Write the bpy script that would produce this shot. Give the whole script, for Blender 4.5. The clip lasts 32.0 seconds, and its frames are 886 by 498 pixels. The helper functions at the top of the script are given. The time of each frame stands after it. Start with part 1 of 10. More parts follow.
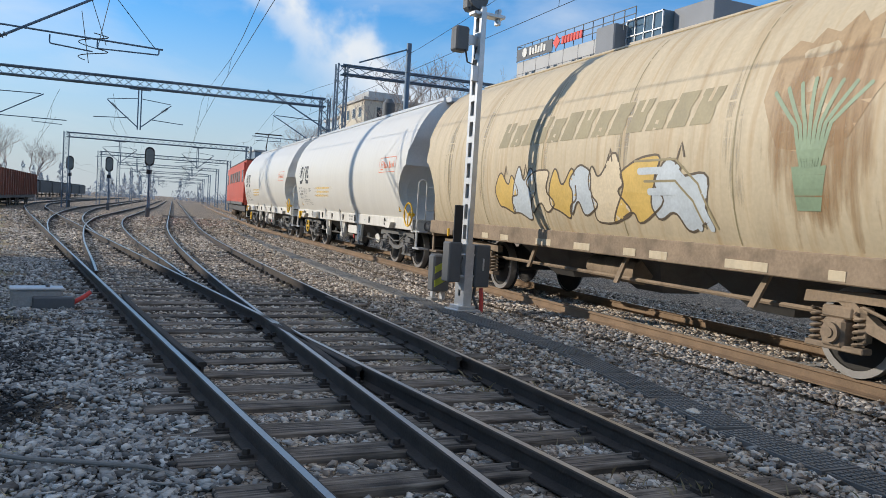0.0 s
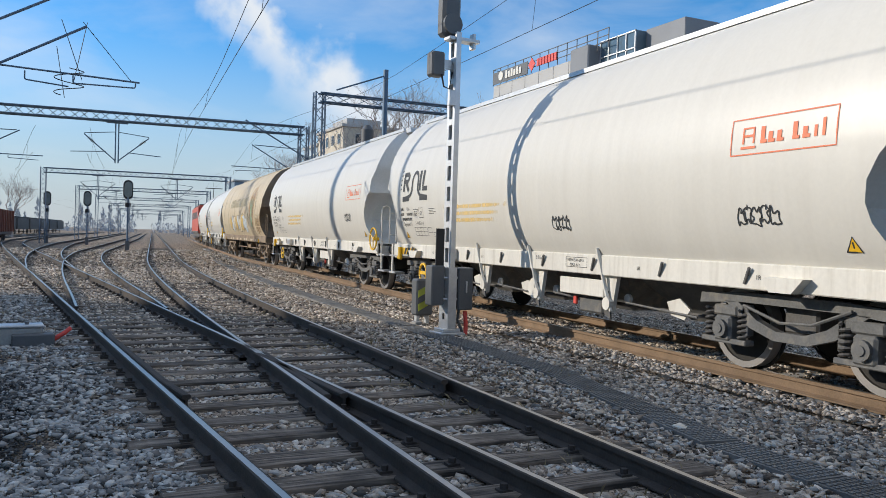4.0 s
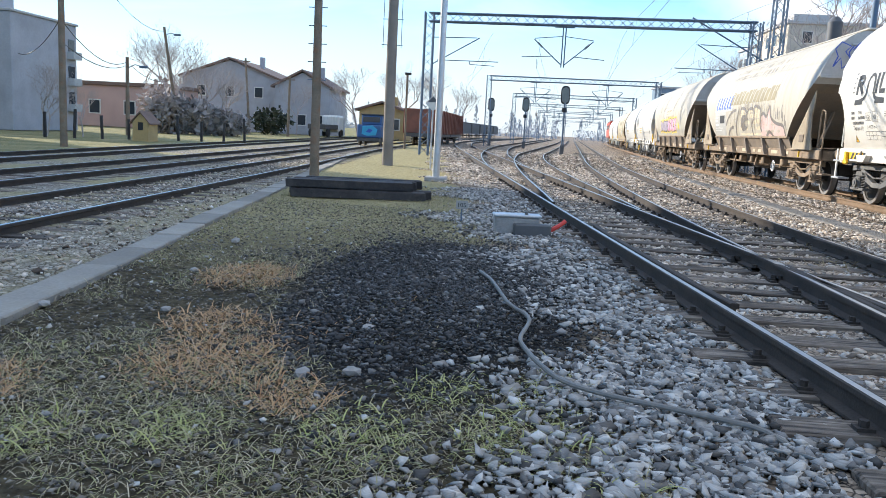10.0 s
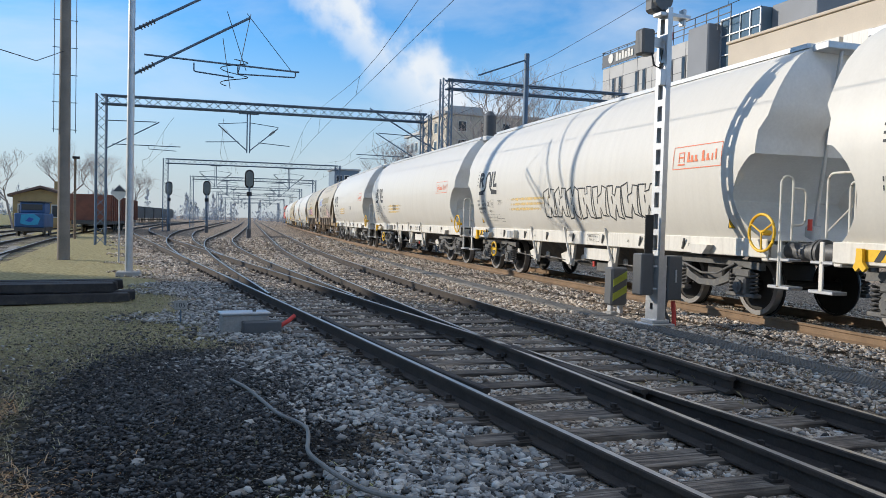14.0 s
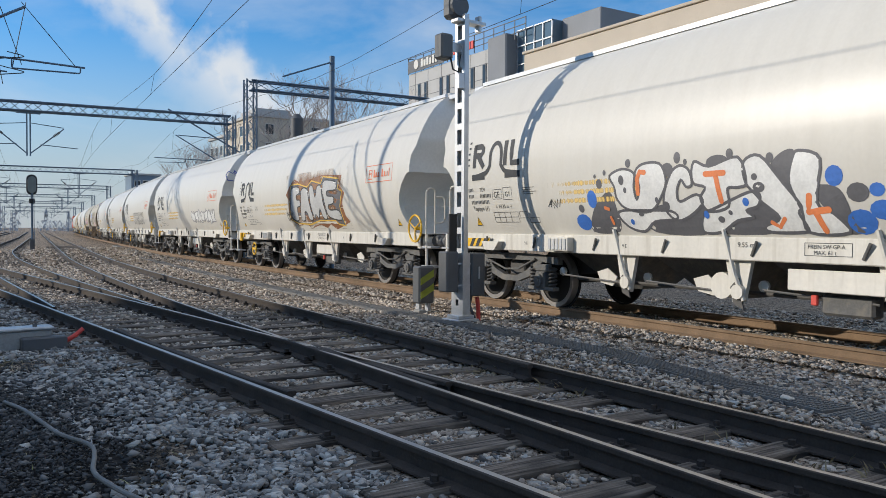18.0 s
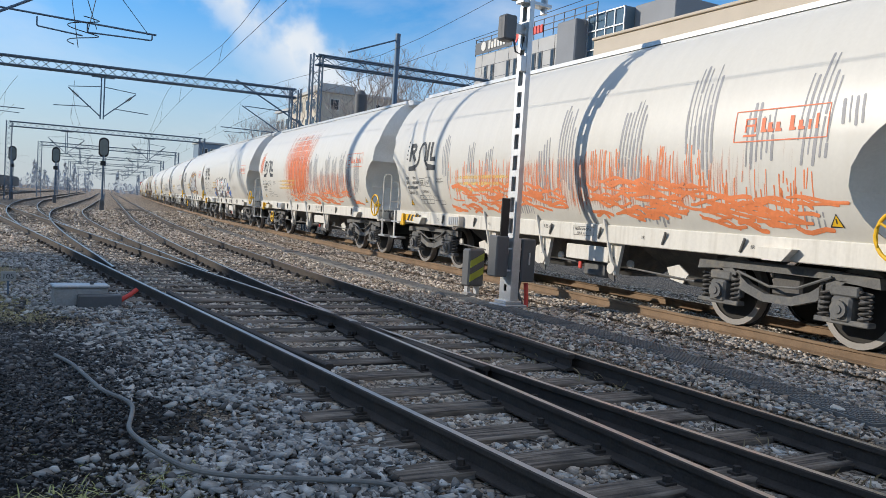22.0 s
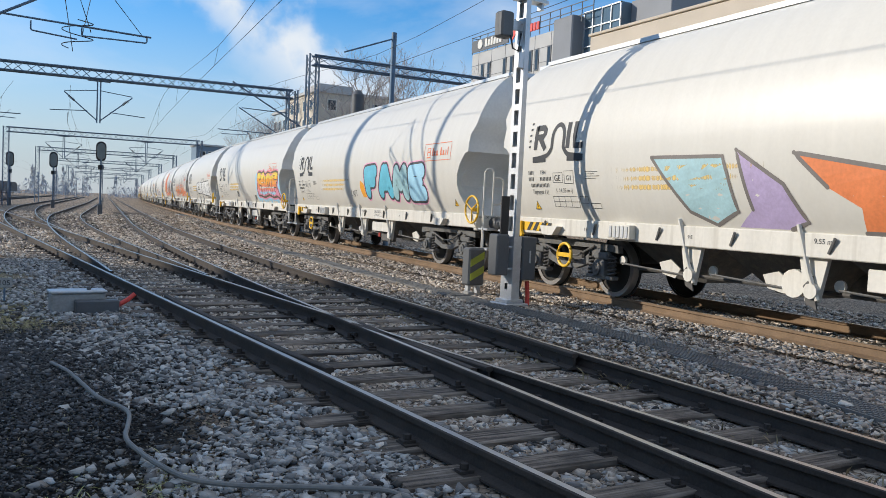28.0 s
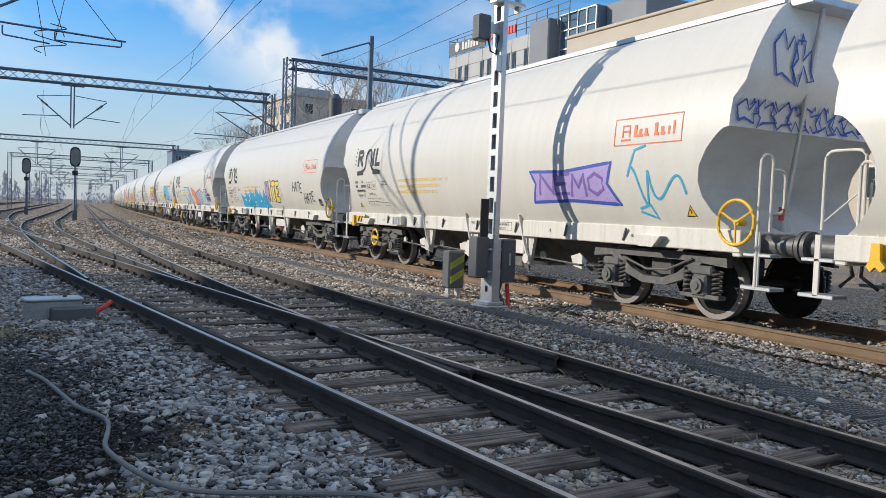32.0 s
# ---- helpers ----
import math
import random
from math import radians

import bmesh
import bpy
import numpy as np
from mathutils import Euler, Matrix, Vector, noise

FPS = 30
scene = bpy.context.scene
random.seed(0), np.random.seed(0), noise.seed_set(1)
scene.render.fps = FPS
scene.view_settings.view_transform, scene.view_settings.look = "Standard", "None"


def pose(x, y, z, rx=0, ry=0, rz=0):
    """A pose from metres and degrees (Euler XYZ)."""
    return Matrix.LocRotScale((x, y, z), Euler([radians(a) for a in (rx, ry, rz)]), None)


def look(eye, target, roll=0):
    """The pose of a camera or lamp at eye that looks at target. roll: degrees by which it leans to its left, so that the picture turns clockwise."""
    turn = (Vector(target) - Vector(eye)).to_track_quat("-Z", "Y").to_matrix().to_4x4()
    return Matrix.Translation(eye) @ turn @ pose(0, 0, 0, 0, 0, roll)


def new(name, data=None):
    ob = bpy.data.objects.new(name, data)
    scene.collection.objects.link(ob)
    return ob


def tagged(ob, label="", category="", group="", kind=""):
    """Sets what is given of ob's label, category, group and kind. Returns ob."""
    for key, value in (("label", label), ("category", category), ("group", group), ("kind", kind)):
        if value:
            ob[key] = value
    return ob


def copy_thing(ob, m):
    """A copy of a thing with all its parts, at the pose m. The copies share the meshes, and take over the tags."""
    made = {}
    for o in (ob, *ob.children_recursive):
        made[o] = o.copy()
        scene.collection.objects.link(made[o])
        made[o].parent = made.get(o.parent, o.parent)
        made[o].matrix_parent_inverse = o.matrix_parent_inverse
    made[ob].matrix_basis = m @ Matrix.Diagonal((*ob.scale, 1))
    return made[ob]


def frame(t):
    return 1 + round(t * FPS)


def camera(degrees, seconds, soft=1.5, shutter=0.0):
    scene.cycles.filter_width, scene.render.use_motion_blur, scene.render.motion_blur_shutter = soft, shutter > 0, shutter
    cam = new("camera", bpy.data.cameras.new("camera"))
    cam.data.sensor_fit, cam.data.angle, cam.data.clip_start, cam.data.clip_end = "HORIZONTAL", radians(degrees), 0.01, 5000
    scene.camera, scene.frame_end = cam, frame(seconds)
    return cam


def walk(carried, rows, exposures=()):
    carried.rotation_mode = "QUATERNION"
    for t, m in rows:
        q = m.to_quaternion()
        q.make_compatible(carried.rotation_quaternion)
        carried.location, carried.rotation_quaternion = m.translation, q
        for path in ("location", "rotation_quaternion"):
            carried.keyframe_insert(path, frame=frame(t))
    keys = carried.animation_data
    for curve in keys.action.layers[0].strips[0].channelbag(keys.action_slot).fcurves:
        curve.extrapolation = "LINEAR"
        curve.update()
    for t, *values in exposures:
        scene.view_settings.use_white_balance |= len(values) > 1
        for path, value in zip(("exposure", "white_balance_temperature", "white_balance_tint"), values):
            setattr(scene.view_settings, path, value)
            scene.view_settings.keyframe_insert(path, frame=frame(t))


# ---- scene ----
cam = camera(59.1, 32.0, soft=0.65)
PATH = [
    (0, (0.248, -0.159, 1.607), (1.06, 1.667, 1.515), 3.5),
    (0.5, (0.239, -0.17, 1.607), (1.057, 1.653, 1.523), 3.1),
    (1, (0.227, -0.179, 1.605), (1.051, 1.642, 1.527), 2.9),
    (1.5, (0.222, -0.182, 1.609), (1.054, 1.635, 1.537), 2.9),
    (2, (0.232, -0.185, 1.606), (1.078, 1.627, 1.543), 2.5),
    (2.5, (0.241, -0.168, 1.601), (1.094, 1.64, 1.551), 2.1),
    (3, (0.25, -0.154, 1.604), (1.101, 1.656, 1.564), 1.8),
    (3.5, (0.246, -0.181, 1.608), (1.097, 1.629, 1.577), 1.7),
    (5.5, (0.272, -0.172, 1.591), (1.11, 1.643, 1.561), 1.5),
    (6, (0.331, -0.131, 1.579), (1.16, 1.688, 1.512), 1.6),
    (6.5, (0.4, 0.012, 1.526), (1.225, 1.829, 1.387), 2.0),
    (7, (0.37, 0.164, 1.501), (1.222, 1.965, 1.325), 2.2),
    (7.5, (0.307, 0.302, 1.51), (1.165, 2.099, 1.319), 2.4),
    (7.7, (0.247, 0.406, 1.5), (0.998, 2.251, 1.322), 2.3),
    (7.8, (0.276, 0.509, 1.55), (0.958, 2.379, 1.353), 1.3),
    (8, (0.166, 0.498, 1.526), (0.71, 2.414, 1.347), 2.2),
    (8.5, (0.003, 0.617, 1.499), (0.412, 2.566, 1.312), 3.4),
    (9, (-0.256, 0.74, 1.479), (-0.015, 2.713, 1.258), 3.0),
    (9.5, (-0.48, 0.797, 1.446), (-0.452, 2.778, 1.174), 3.7),
    (10, (-0.695, 0.861, 1.372), (-0.835, 2.833, 1.071), 3.0),
    (10.5, (-0.95, 0.962, 1.405), (-1.116, 2.935, 1.116), 2.8),
    (11, (-1.114, 0.963, 1.452), (-1.052, 2.951, 1.244), 0.9),
    (11.5, (-1.227, 0.918, 1.496), (-1.037, 2.9, 1.3), 0.7),
    (12, (-1.245, 0.9, 1.514), (-0.912, 2.866, 1.347), 1.1),
    (12.5, (-1.304, 0.894, 1.528), (-0.845, 2.836, 1.403), 1.0),
    (13, (-1.329, 0.887, 1.529), (-0.774, 2.806, 1.427), 1.2),
    (13.5, (-1.332, 0.877, 1.54), (-0.731, 2.783, 1.454), 1.4),
    (14, (-1.32, 0.86, 1.549), (-0.679, 2.753, 1.481), 1.5),
    (14.5, (-1.308, 0.861, 1.548), (-0.618, 2.737, 1.491), 1.8),
    (16.5, (-1.279, 0.87, 1.535), (-0.424, 2.678, 1.492), 2.4),
    (17, (-1.257, 0.837, 1.531), (-0.258, 2.569, 1.496), 2.0),
    (17.5, (-1.25, 0.833, 1.519), (-0.187, 2.527, 1.481), 1.1),
    (18, (-1.23, 0.848, 1.502), (-0.16, 2.537, 1.452), 0.3),
    (18.5, (-1.22, 0.852, 1.496), (-0.165, 2.55, 1.431), -0.6),
    (19, (-1.225, 0.869, 1.496), (-0.197, 2.583, 1.426), -0.9),
    (19.5, (-1.245, 0.859, 1.496), (-0.24, 2.587, 1.428), -0.7),
    (20, (-1.242, 0.874, 1.493), (-0.25, 2.61, 1.422), -0.2),
    (20.5, (-1.276, 0.921, 1.493), (-0.294, 2.661, 1.416), 0.2),
    (21, (-1.275, 0.971, 1.486), (-0.295, 2.712, 1.404), 0.5),
    (21.5, (-1.19, 0.909, 1.491), (-0.219, 2.656, 1.405), 2.7),
    (22, (-1.111, 0.851, 1.497), (-0.166, 2.611, 1.398), 3.6),
    (22.5, (-1.084, 0.906, 1.517), (-0.156, 2.675, 1.417), 3.1),
    (23, (-1.079, 0.999, 1.516), (-0.165, 2.775, 1.417), 2.4),
    (23.5, (-1.046, 0.93, 1.518), (-0.139, 2.71, 1.416), 2.7),
    (24, (-1.029, 0.859, 1.509), (-0.133, 2.643, 1.392), 3.2),
    (24.5, (-1.078, 0.909, 1.513), (-0.182, 2.693, 1.395), 3.1),
    (25, (-1.131, 0.997, 1.507), (-0.232, 2.78, 1.392), 2.5),
    (25.5, (-1.101, 0.978, 1.502), (-0.193, 2.756, 1.385), 2.2),
    (26, (-1.051, 0.934, 1.508), (-0.133, 2.707, 1.387), 2.6),
    (26.5, (-1.038, 0.914, 1.506), (-0.11, 2.682, 1.392), 2.9),
    (28.5, (-1.088, 0.969, 1.494), (-0.134, 2.724, 1.395), 2.6),
    (29, (-1.101, 1.001, 1.486), (-0.138, 2.751, 1.39), 2.6),
    (29.5, (-1.1, 1.001, 1.485), (-0.133, 2.749, 1.388), 2.6),
    (30, (-1.114, 0.987, 1.484), (-0.143, 2.733, 1.39), 2.6),
    (30.5, (-1.131, 0.972, 1.486), (-0.154, 2.715, 1.393), 2.7),
    (31, (-1.126, 0.955, 1.492), (-0.144, 2.694, 1.398), 2.6),
    (31.5, (-1.109, 0.949, 1.491), (-0.12, 2.685, 1.397), 2.6),
    (32, (-1.082, 0.946, 1.5), (-0.089, 2.68, 1.408), 2.2),
]
walk(cam, [(t, look(eye, target, roll)) for t, eye, target, roll in PATH],
     [(0, 0.17), (5.5, 0.15), (6.0, 0.23), (6.6, 0.50), (7.0, 0.65), (7.6, 0.55), (8.2, 0.47), (9.0, 0.63), (9.6, 0.80), (10.0, 1.00), (10.6, 0.80), (11.0, 0.55), (11.6, 0.40), (12.2, 0.33), (13.5, 0.25), (16.5, 0.12), (18, 0.0), (20, 0.13), (22, 0.17), (32, 0.19)])


# ---- light ----
SUN_AZ, SUN_EL = 303.0, 22.0          # degrees: compass from +y clockwise, height
world = bpy.data.worlds.new("world")
scene.world = world
world.use_nodes = True


def build_world():
    nt = world.node_tree
    nt.nodes.clear()
    out = nt.nodes.new("ShaderNodeOutputWorld")
    bg = nt.nodes.new("ShaderNodeBackground")
    sky = nt.nodes.new("ShaderNodeTexSky")
    sky.sky_type, sky.sun_disc = "NISHITA", False
    sky.sun_elevation, sky.sun_rotation = radians(SUN_EL), radians(SUN_AZ)
    sky.air_density, sky.dust_density, sky.ozone_density = 1.0, 0.05, 3.5
    geo = nt.nodes.new("ShaderNodeTexCoord")
    mp = nt.nodes.new("ShaderNodeMapping")
    mp.inputs["Scale"].default_value = (1.2, 3.0, 4.2)
    mp.inputs["Rotation"].default_value = (0.25, 0.35, 0.5)
    n1 = nt.nodes.new("ShaderNodeTexNoise")
    n1.inputs["Scale"].default_value, n1.inputs["Detail"].default_value = 1.7, 9.0
    n1.inputs["Roughness"].default_value, n1.inputs["Distortion"].default_value = 0.55, 0.5
    ramp = nt.nodes.new("ShaderNodeValToRGB")
    ramp.color_ramp.elements[0].position, ramp.color_ramp.elements[1].position = 0.44, 0.72
    mix = nt.nodes.new("ShaderNodeMixRGB")
    mix.inputs[2].default_value = (3.5, 3.75, 4.05, 1)
    mul = nt.nodes.new("ShaderNodeMath")
    mul.operation, mul.inputs[1].default_value = "MULTIPLY", 0.5
    nt.links.new(geo.outputs["Generated"], mp.inputs["Vector"])
    nt.links.new(mp.outputs["Vector"], n1.inputs["Vector"])
    nt.links.new(n1.outputs["Fac"], ramp.inputs["Fac"])
    nt.links.new(ramp.outputs["Color"], mul.inputs[0])
    # pale haze towards the horizon
    sz = nt.nodes.new("ShaderNodeSeparateXYZ")
    nt.links.new(geo.outputs["Generated"], sz.inputs[0])
    low = nt.nodes.new("ShaderNodeMapRange")
    low.interpolation_type = "SMOOTHSTEP"
    low.inputs["From Min"].default_value, low.inputs["From Max"].default_value = 0.0, 0.27
    low.inputs["To Min"].default_value, low.inputs["To Max"].default_value = 0.9, 0.0
    nt.links.new(sz.outputs["Z"], low.inputs["Value"])
    haze = nt.nodes.new("ShaderNodeMixRGB")
    haze.inputs[2].default_value = (2.0, 2.35, 2.75, 1)
    nt.links.new(low.outputs["Result"], haze.inputs[0])
    # one long bright streak of cloud over the yard
    across = nt.nodes.new("ShaderNodeVectorMath")
    across.operation, across.inputs[1].default_value = "DOT_PRODUCT", (-0.5551, 0.3187, -0.7683)
    wavy = nt.nodes.new("ShaderNodeMath")
    wavy.operation, wavy.inputs[1].default_value = "MULTIPLY_ADD", 0.16
    wavy.inputs[2].default_value = -0.08
    off = nt.nodes.new("ShaderNodeMath")
    off.operation = "ADD"
    width = nt.nodes.new("ShaderNodeMath")
    width.operation = "ABSOLUTE"
    core = nt.nodes.new("ShaderNodeMapRange")
    core.interpolation_type = "SMOOTHSTEP"
    core.inputs["From Min"].default_value, core.inputs["From Max"].default_value = 0.0, 0.055
    core.inputs["To Min"].default_value, core.inputs["To Max"].default_value = 1.0, 0.0
    along = nt.nodes.new("ShaderNodeVectorMath")
    along.operation, along.inputs[1].default_value = "DOT_PRODUCT", (0.2533, 0.9438, 0.2122)
    ends = nt.nodes.new("ShaderNodeMapRange")
    ends.interpolation_type = "SMOOTHSTEP"
    ends.inputs["From Min"].default_value, ends.inputs["From Max"].default_value = 0.965, 0.995
    n2 = nt.nodes.new("ShaderNodeTexNoise")
    n2.inputs["Scale"].default_value, n2.inputs["Detail"].default_value = 14.0, 8.0
    wisp = nt.nodes.new("ShaderNodeMapRange")
    wisp.inputs["From Min"].default_value, wisp.inputs["From Max"].default_value = 0.22, 0.5
    streak = nt.nodes.new("ShaderNodeMath")
    streak.operation = "MULTIPLY"
    torn = nt.nodes.new("ShaderNodeMath")
    torn.operation = "MULTIPLY"
    both = nt.nodes.new("ShaderNodeMath")
    both.operation = "MAXIMUM"
    nt.links.new(geo.outputs["Generated"], across.inputs[0])
    nt.links.new(geo.outputs["Generated"], along.inputs[0])
    nt.links.new(geo.outputs["Generated"], n2.inputs["Vector"])
    nt.links.new(n2.outputs["Fac"], wavy.inputs[0])
    nt.links.new(across.outputs["Value"], off.inputs[0])
    nt.links.new(wavy.outputs[0], off.inputs[1])
    nt.links.new(off.outputs[0], width.inputs[0])
    nt.links.new(width.outputs[0], core.inputs["Value"])
    nt.links.new(along.outputs["Value"], ends.inputs["Value"])
    nt.links.new(n2.outputs["Fac"], wisp.inputs["Value"])
    nt.links.new(core.outputs["Result"], streak.inputs[0])
    nt.links.new(ends.outputs["Result"], streak.inputs[1])
    nt.links.new(streak.outputs[0], torn.inputs[0])
    nt.links.new(wisp.outputs["Result"], torn.inputs[1])
    nt.links.new(torn.outputs[0], both.inputs[0])
    nt.links.new(mul.outputs[0], both.inputs[1])
    # thin cirrus high overhead, above the view, added to whiten and lift the shade
    fill_veil = nt.nodes.new("ShaderNodeMapRange")
    fill_veil.interpolation_type = "SMOOTHSTEP"
    fill_veil.inputs["From Min"].default_value, fill_veil.inputs["From Max"].default_value = 0.33, 0.75
    fill_veil.inputs["To Min"].default_value, fill_veil.inputs["To Max"].default_value = 0.0, 0.55
    nt.links.new(sz.outputs["Z"], fill_veil.inputs["Value"])
    cover = nt.nodes.new("ShaderNodeMath")
    cover.operation = "MAXIMUM"
    nt.links.new(both.outputs[0], cover.inputs[0])
    nt.links.new(fill_veil.outputs["Result"], cover.inputs[1])
    nt.links.new(cover.outputs[0], mix.inputs[0])
    tone = nt.nodes.new("ShaderNodeHueSaturation")
    tone.inputs["Saturation"].default_value, tone.inputs["Value"].default_value = 1.35, 0.78
    cool = nt.nodes.new("ShaderNodeMixRGB")
    cool.blend_type, cool.inputs[0].default_value, cool.inputs[2].default_value = "MULTIPLY", 1.0, (1.05, 1.0, 1.03, 1)
    nt.links.new(sky.outputs["Color"], tone.inputs["Color"])
    nt.links.new(tone.outputs["Color"], cool.inputs[1])
    nt.links.new(cool.outputs["Color"], haze.inputs[1])
    nt.links.new(haze.outputs["Color"], mix.inputs[1])
    nt.links.new(mix.outputs["Color"], bg.inputs["Color"])
    bg.inputs["Strength"].default_value = 0.20
    nt.links.new(bg.outputs["Background"], out.inputs["Surface"])


build_world()
sun_data = bpy.data.lights.new("sun", "SUN")
sun_data.energy, sun_data.angle, sun_data.color = 3.5, radians(0.75), (1.0, 0.915, 0.79)
sun = new("sun", sun_data)
sun_dir = Vector((math.sin(radians(SUN_AZ)) * math.cos(radians(SUN_EL)), math.cos(radians(SUN_AZ)) * math.cos(radians(SUN_EL)), math.sin(radians(SUN_EL))))
sun.matrix_world = look(sun_dir * 200, (0, 0, 0))


# ---- materials ----
def mat(name, color, rough=0.6, metal=0.0, vary=0.25, scale=3.0, fine=40.0, bump=0.15, stain=None, stain_amount=0.0, per_object=0.0, streak=False, spec=0.5):
    """Paint, stone or steel: two scales of noise on the colour, fine relief, stains of another colour."""
    m = bpy.data.materials.new(name)
    m.use_nodes = True
    nt = m.node_tree
    b = nt.nodes["Principled BSDF"]
    b.inputs["Roughness"].default_value, b.inputs["Metallic"].default_value = rough, metal
    b.inputs["Specular IOR Level"].default_value = spec
    co = nt.nodes.new("ShaderNodeTexCoord")
    src = co.outputs["Object"]
    if streak:
        mp = nt.nodes.new("ShaderNodeMapping")
        mp.inputs["Scale"].default_value = (1.0, 6.0, 0.5)
        nt.links.new(src, mp.inputs["Vector"])
        src2 = mp.outputs["Vector"]
    else:
        src2 = src
    big = nt.nodes.new("ShaderNodeTexNoise")
    big.inputs["Scale"].default_value, big.inputs["Detail"].default_value = scale, 6.0
    small = nt.nodes.new("ShaderNodeTexNoise")
    small.inputs["Scale"].default_value, small.inputs["Detail"].default_value = fine, 4.0
    nt.links.new(src2, big.inputs["Vector"])
    nt.links.new(src, small.inputs["Vector"])
    lo = [c * (1 - vary) for c in color]
    hi = [min(1, c * (1 + vary)) for c in color]
    r = nt.nodes.new("ShaderNodeValToRGB")
    r.color_ramp.elements[0].color, r.color_ramp.elements[1].color = (*lo, 1), (*hi, 1)
    r.color_ramp.elements[0].position, r.color_ramp.elements[1].position = 0.3, 0.7
    add = nt.nodes.new("ShaderNodeMath")
    add.operation = "MULTIPLY_ADD"
    nt.links.new(small.outputs["Fac"], add.inputs[0])
    add.inputs[1].default_value = 0.4
    half = nt.nodes.new("ShaderNodeMath")
    half.operation, half.inputs[1].default_value = "MULTIPLY", 0.6
    nt.links.new(big.outputs["Fac"], half.inputs[0])
    nt.links.new(half.outputs[0], add.inputs[2])
    nt.links.new(add.outputs[0], r.inputs["Fac"])
    col = r.outputs["Color"]
    if stain:
        sr = nt.nodes.new("ShaderNodeValToRGB")
        sr.color_ramp.elements[0].position, sr.color_ramp.elements[1].position = 0.5, 0.72
        st = nt.nodes.new("ShaderNodeTexNoise")
        st.inputs["Scale"].default_value, st.inputs["Detail"].default_value = scale * 1.7, 8.0
        nt.links.new(src2, st.inputs["Vector"])
        nt.links.new(st.outputs["Fac"], sr.inputs["Fac"])
        k = nt.nodes.new("ShaderNodeMath")
        k.operation, k.inputs[1].default_value = "MULTIPLY", stain_amount
        nt.links.new(sr.outputs["Color"], k.inputs[0])
        mx = nt.nodes.new("ShaderNodeMixRGB")
        mx.inputs[2].default_value = (*stain, 1)
        nt.links.new(k.outputs[0], mx.inputs[0])
        nt.links.new(col, mx.inputs[1])
        col = mx.outputs["Color"]
    if per_object:
        info = nt.nodes.new("ShaderNodeObjectInfo")
        hsv = nt.nodes.new("ShaderNodeHueSaturation")
        rng = nt.nodes.new("ShaderNodeMapRange")
        rng.inputs["To Min"].default_value, rng.inputs["To Max"].default_value = 1 - per_object, 1 + per_object
        nt.links.new(info.outputs["Random"], rng.inputs["Value"])
        nt.links.new(rng.outputs["Result"], hsv.inputs["Value"])
        nt.links.new(col, hsv.inputs["Color"])
        col = hsv.outputs["Color"]
    nt.links.new(col, b.inputs["Base Color"])
    if bump:
        bp = nt.nodes.new("ShaderNodeBump")
        bp.inputs["Strength"].default_value, bp.inputs["Distance"].default_value = bump, 0.01
        nt.links.new(small.outputs["Fac"], bp.inputs["Height"])
        nt.links.new(bp.outputs["Normal"], b.inputs["Normal"])
    return m


def flat(name, color, rough=0.6, vary=0.12):
    return mat(name, color, rough, 0.0, vary, 2.0, 25.0, 0.05)


def stones_mat(name, dark, mid_a, mid_b, light):
    m = bpy.data.materials.new(name)
    m.use_nodes = True
    nt = m.node_tree
    b = nt.nodes["Principled BSDF"]
    b.inputs["Roughness"].default_value = 0.9
    g = nt.nodes.new("ShaderNodeNewGeometry")
    r = nt.nodes.new("ShaderNodeValToRGB")
    e = r.color_ramp.elements
    e[0].color, e[1].color = (*dark, 1), (*light, 1)
    mid = e.new(0.35)
    mid.color = (*mid_a, 1)
    mid2 = e.new(0.8)
    mid2.color = (*mid_b, 1)
    n = nt.nodes.new("ShaderNodeTexNoise")
    n.inputs["Scale"].default_value, n.inputs["Detail"].default_value = 90.0, 4.0
    mx = nt.nodes.new("ShaderNodeMixRGB")
    mx.blend_type, mx.inputs[0].default_value = "OVERLAY", 0.5
    nt.links.new(g.outputs["Random Per Island"], r.inputs["Fac"])
    nt.links.new(r.outputs["Color"], mx.inputs[1])
    nt.links.new(n.outputs["Fac"], mx.inputs[2])
    nt.links.new(mx.outputs["Color"], b.inputs["Base Color"])
    return m


def island_mat(name, stops, rough=0.8):
    """Colour picked per piece of a joined mesh."""
    m = bpy.data.materials.new(name)
    m.use_nodes = True
    nt = m.node_tree
    b = nt.nodes["Principled BSDF"]
    b.inputs["Roughness"].default_value = rough
    g = nt.nodes.new("ShaderNodeNewGeometry")
    r = nt.nodes.new("ShaderNodeValToRGB")
    e = r.color_ramp.elements
    e[0].color, e[1].color = (*stops[0], 1), (*stops[-1], 1)
    for i, c in enumerate(stops[1:-1]):
        e.new((i + 1) / (len(stops) - 1)).color = (*c, 1)
    nt.links.new(g.outputs["Random Per Island"], r.inputs["Fac"])
    nt.links.new(r.outputs["Color"], b.inputs["Base Color"])
    return m


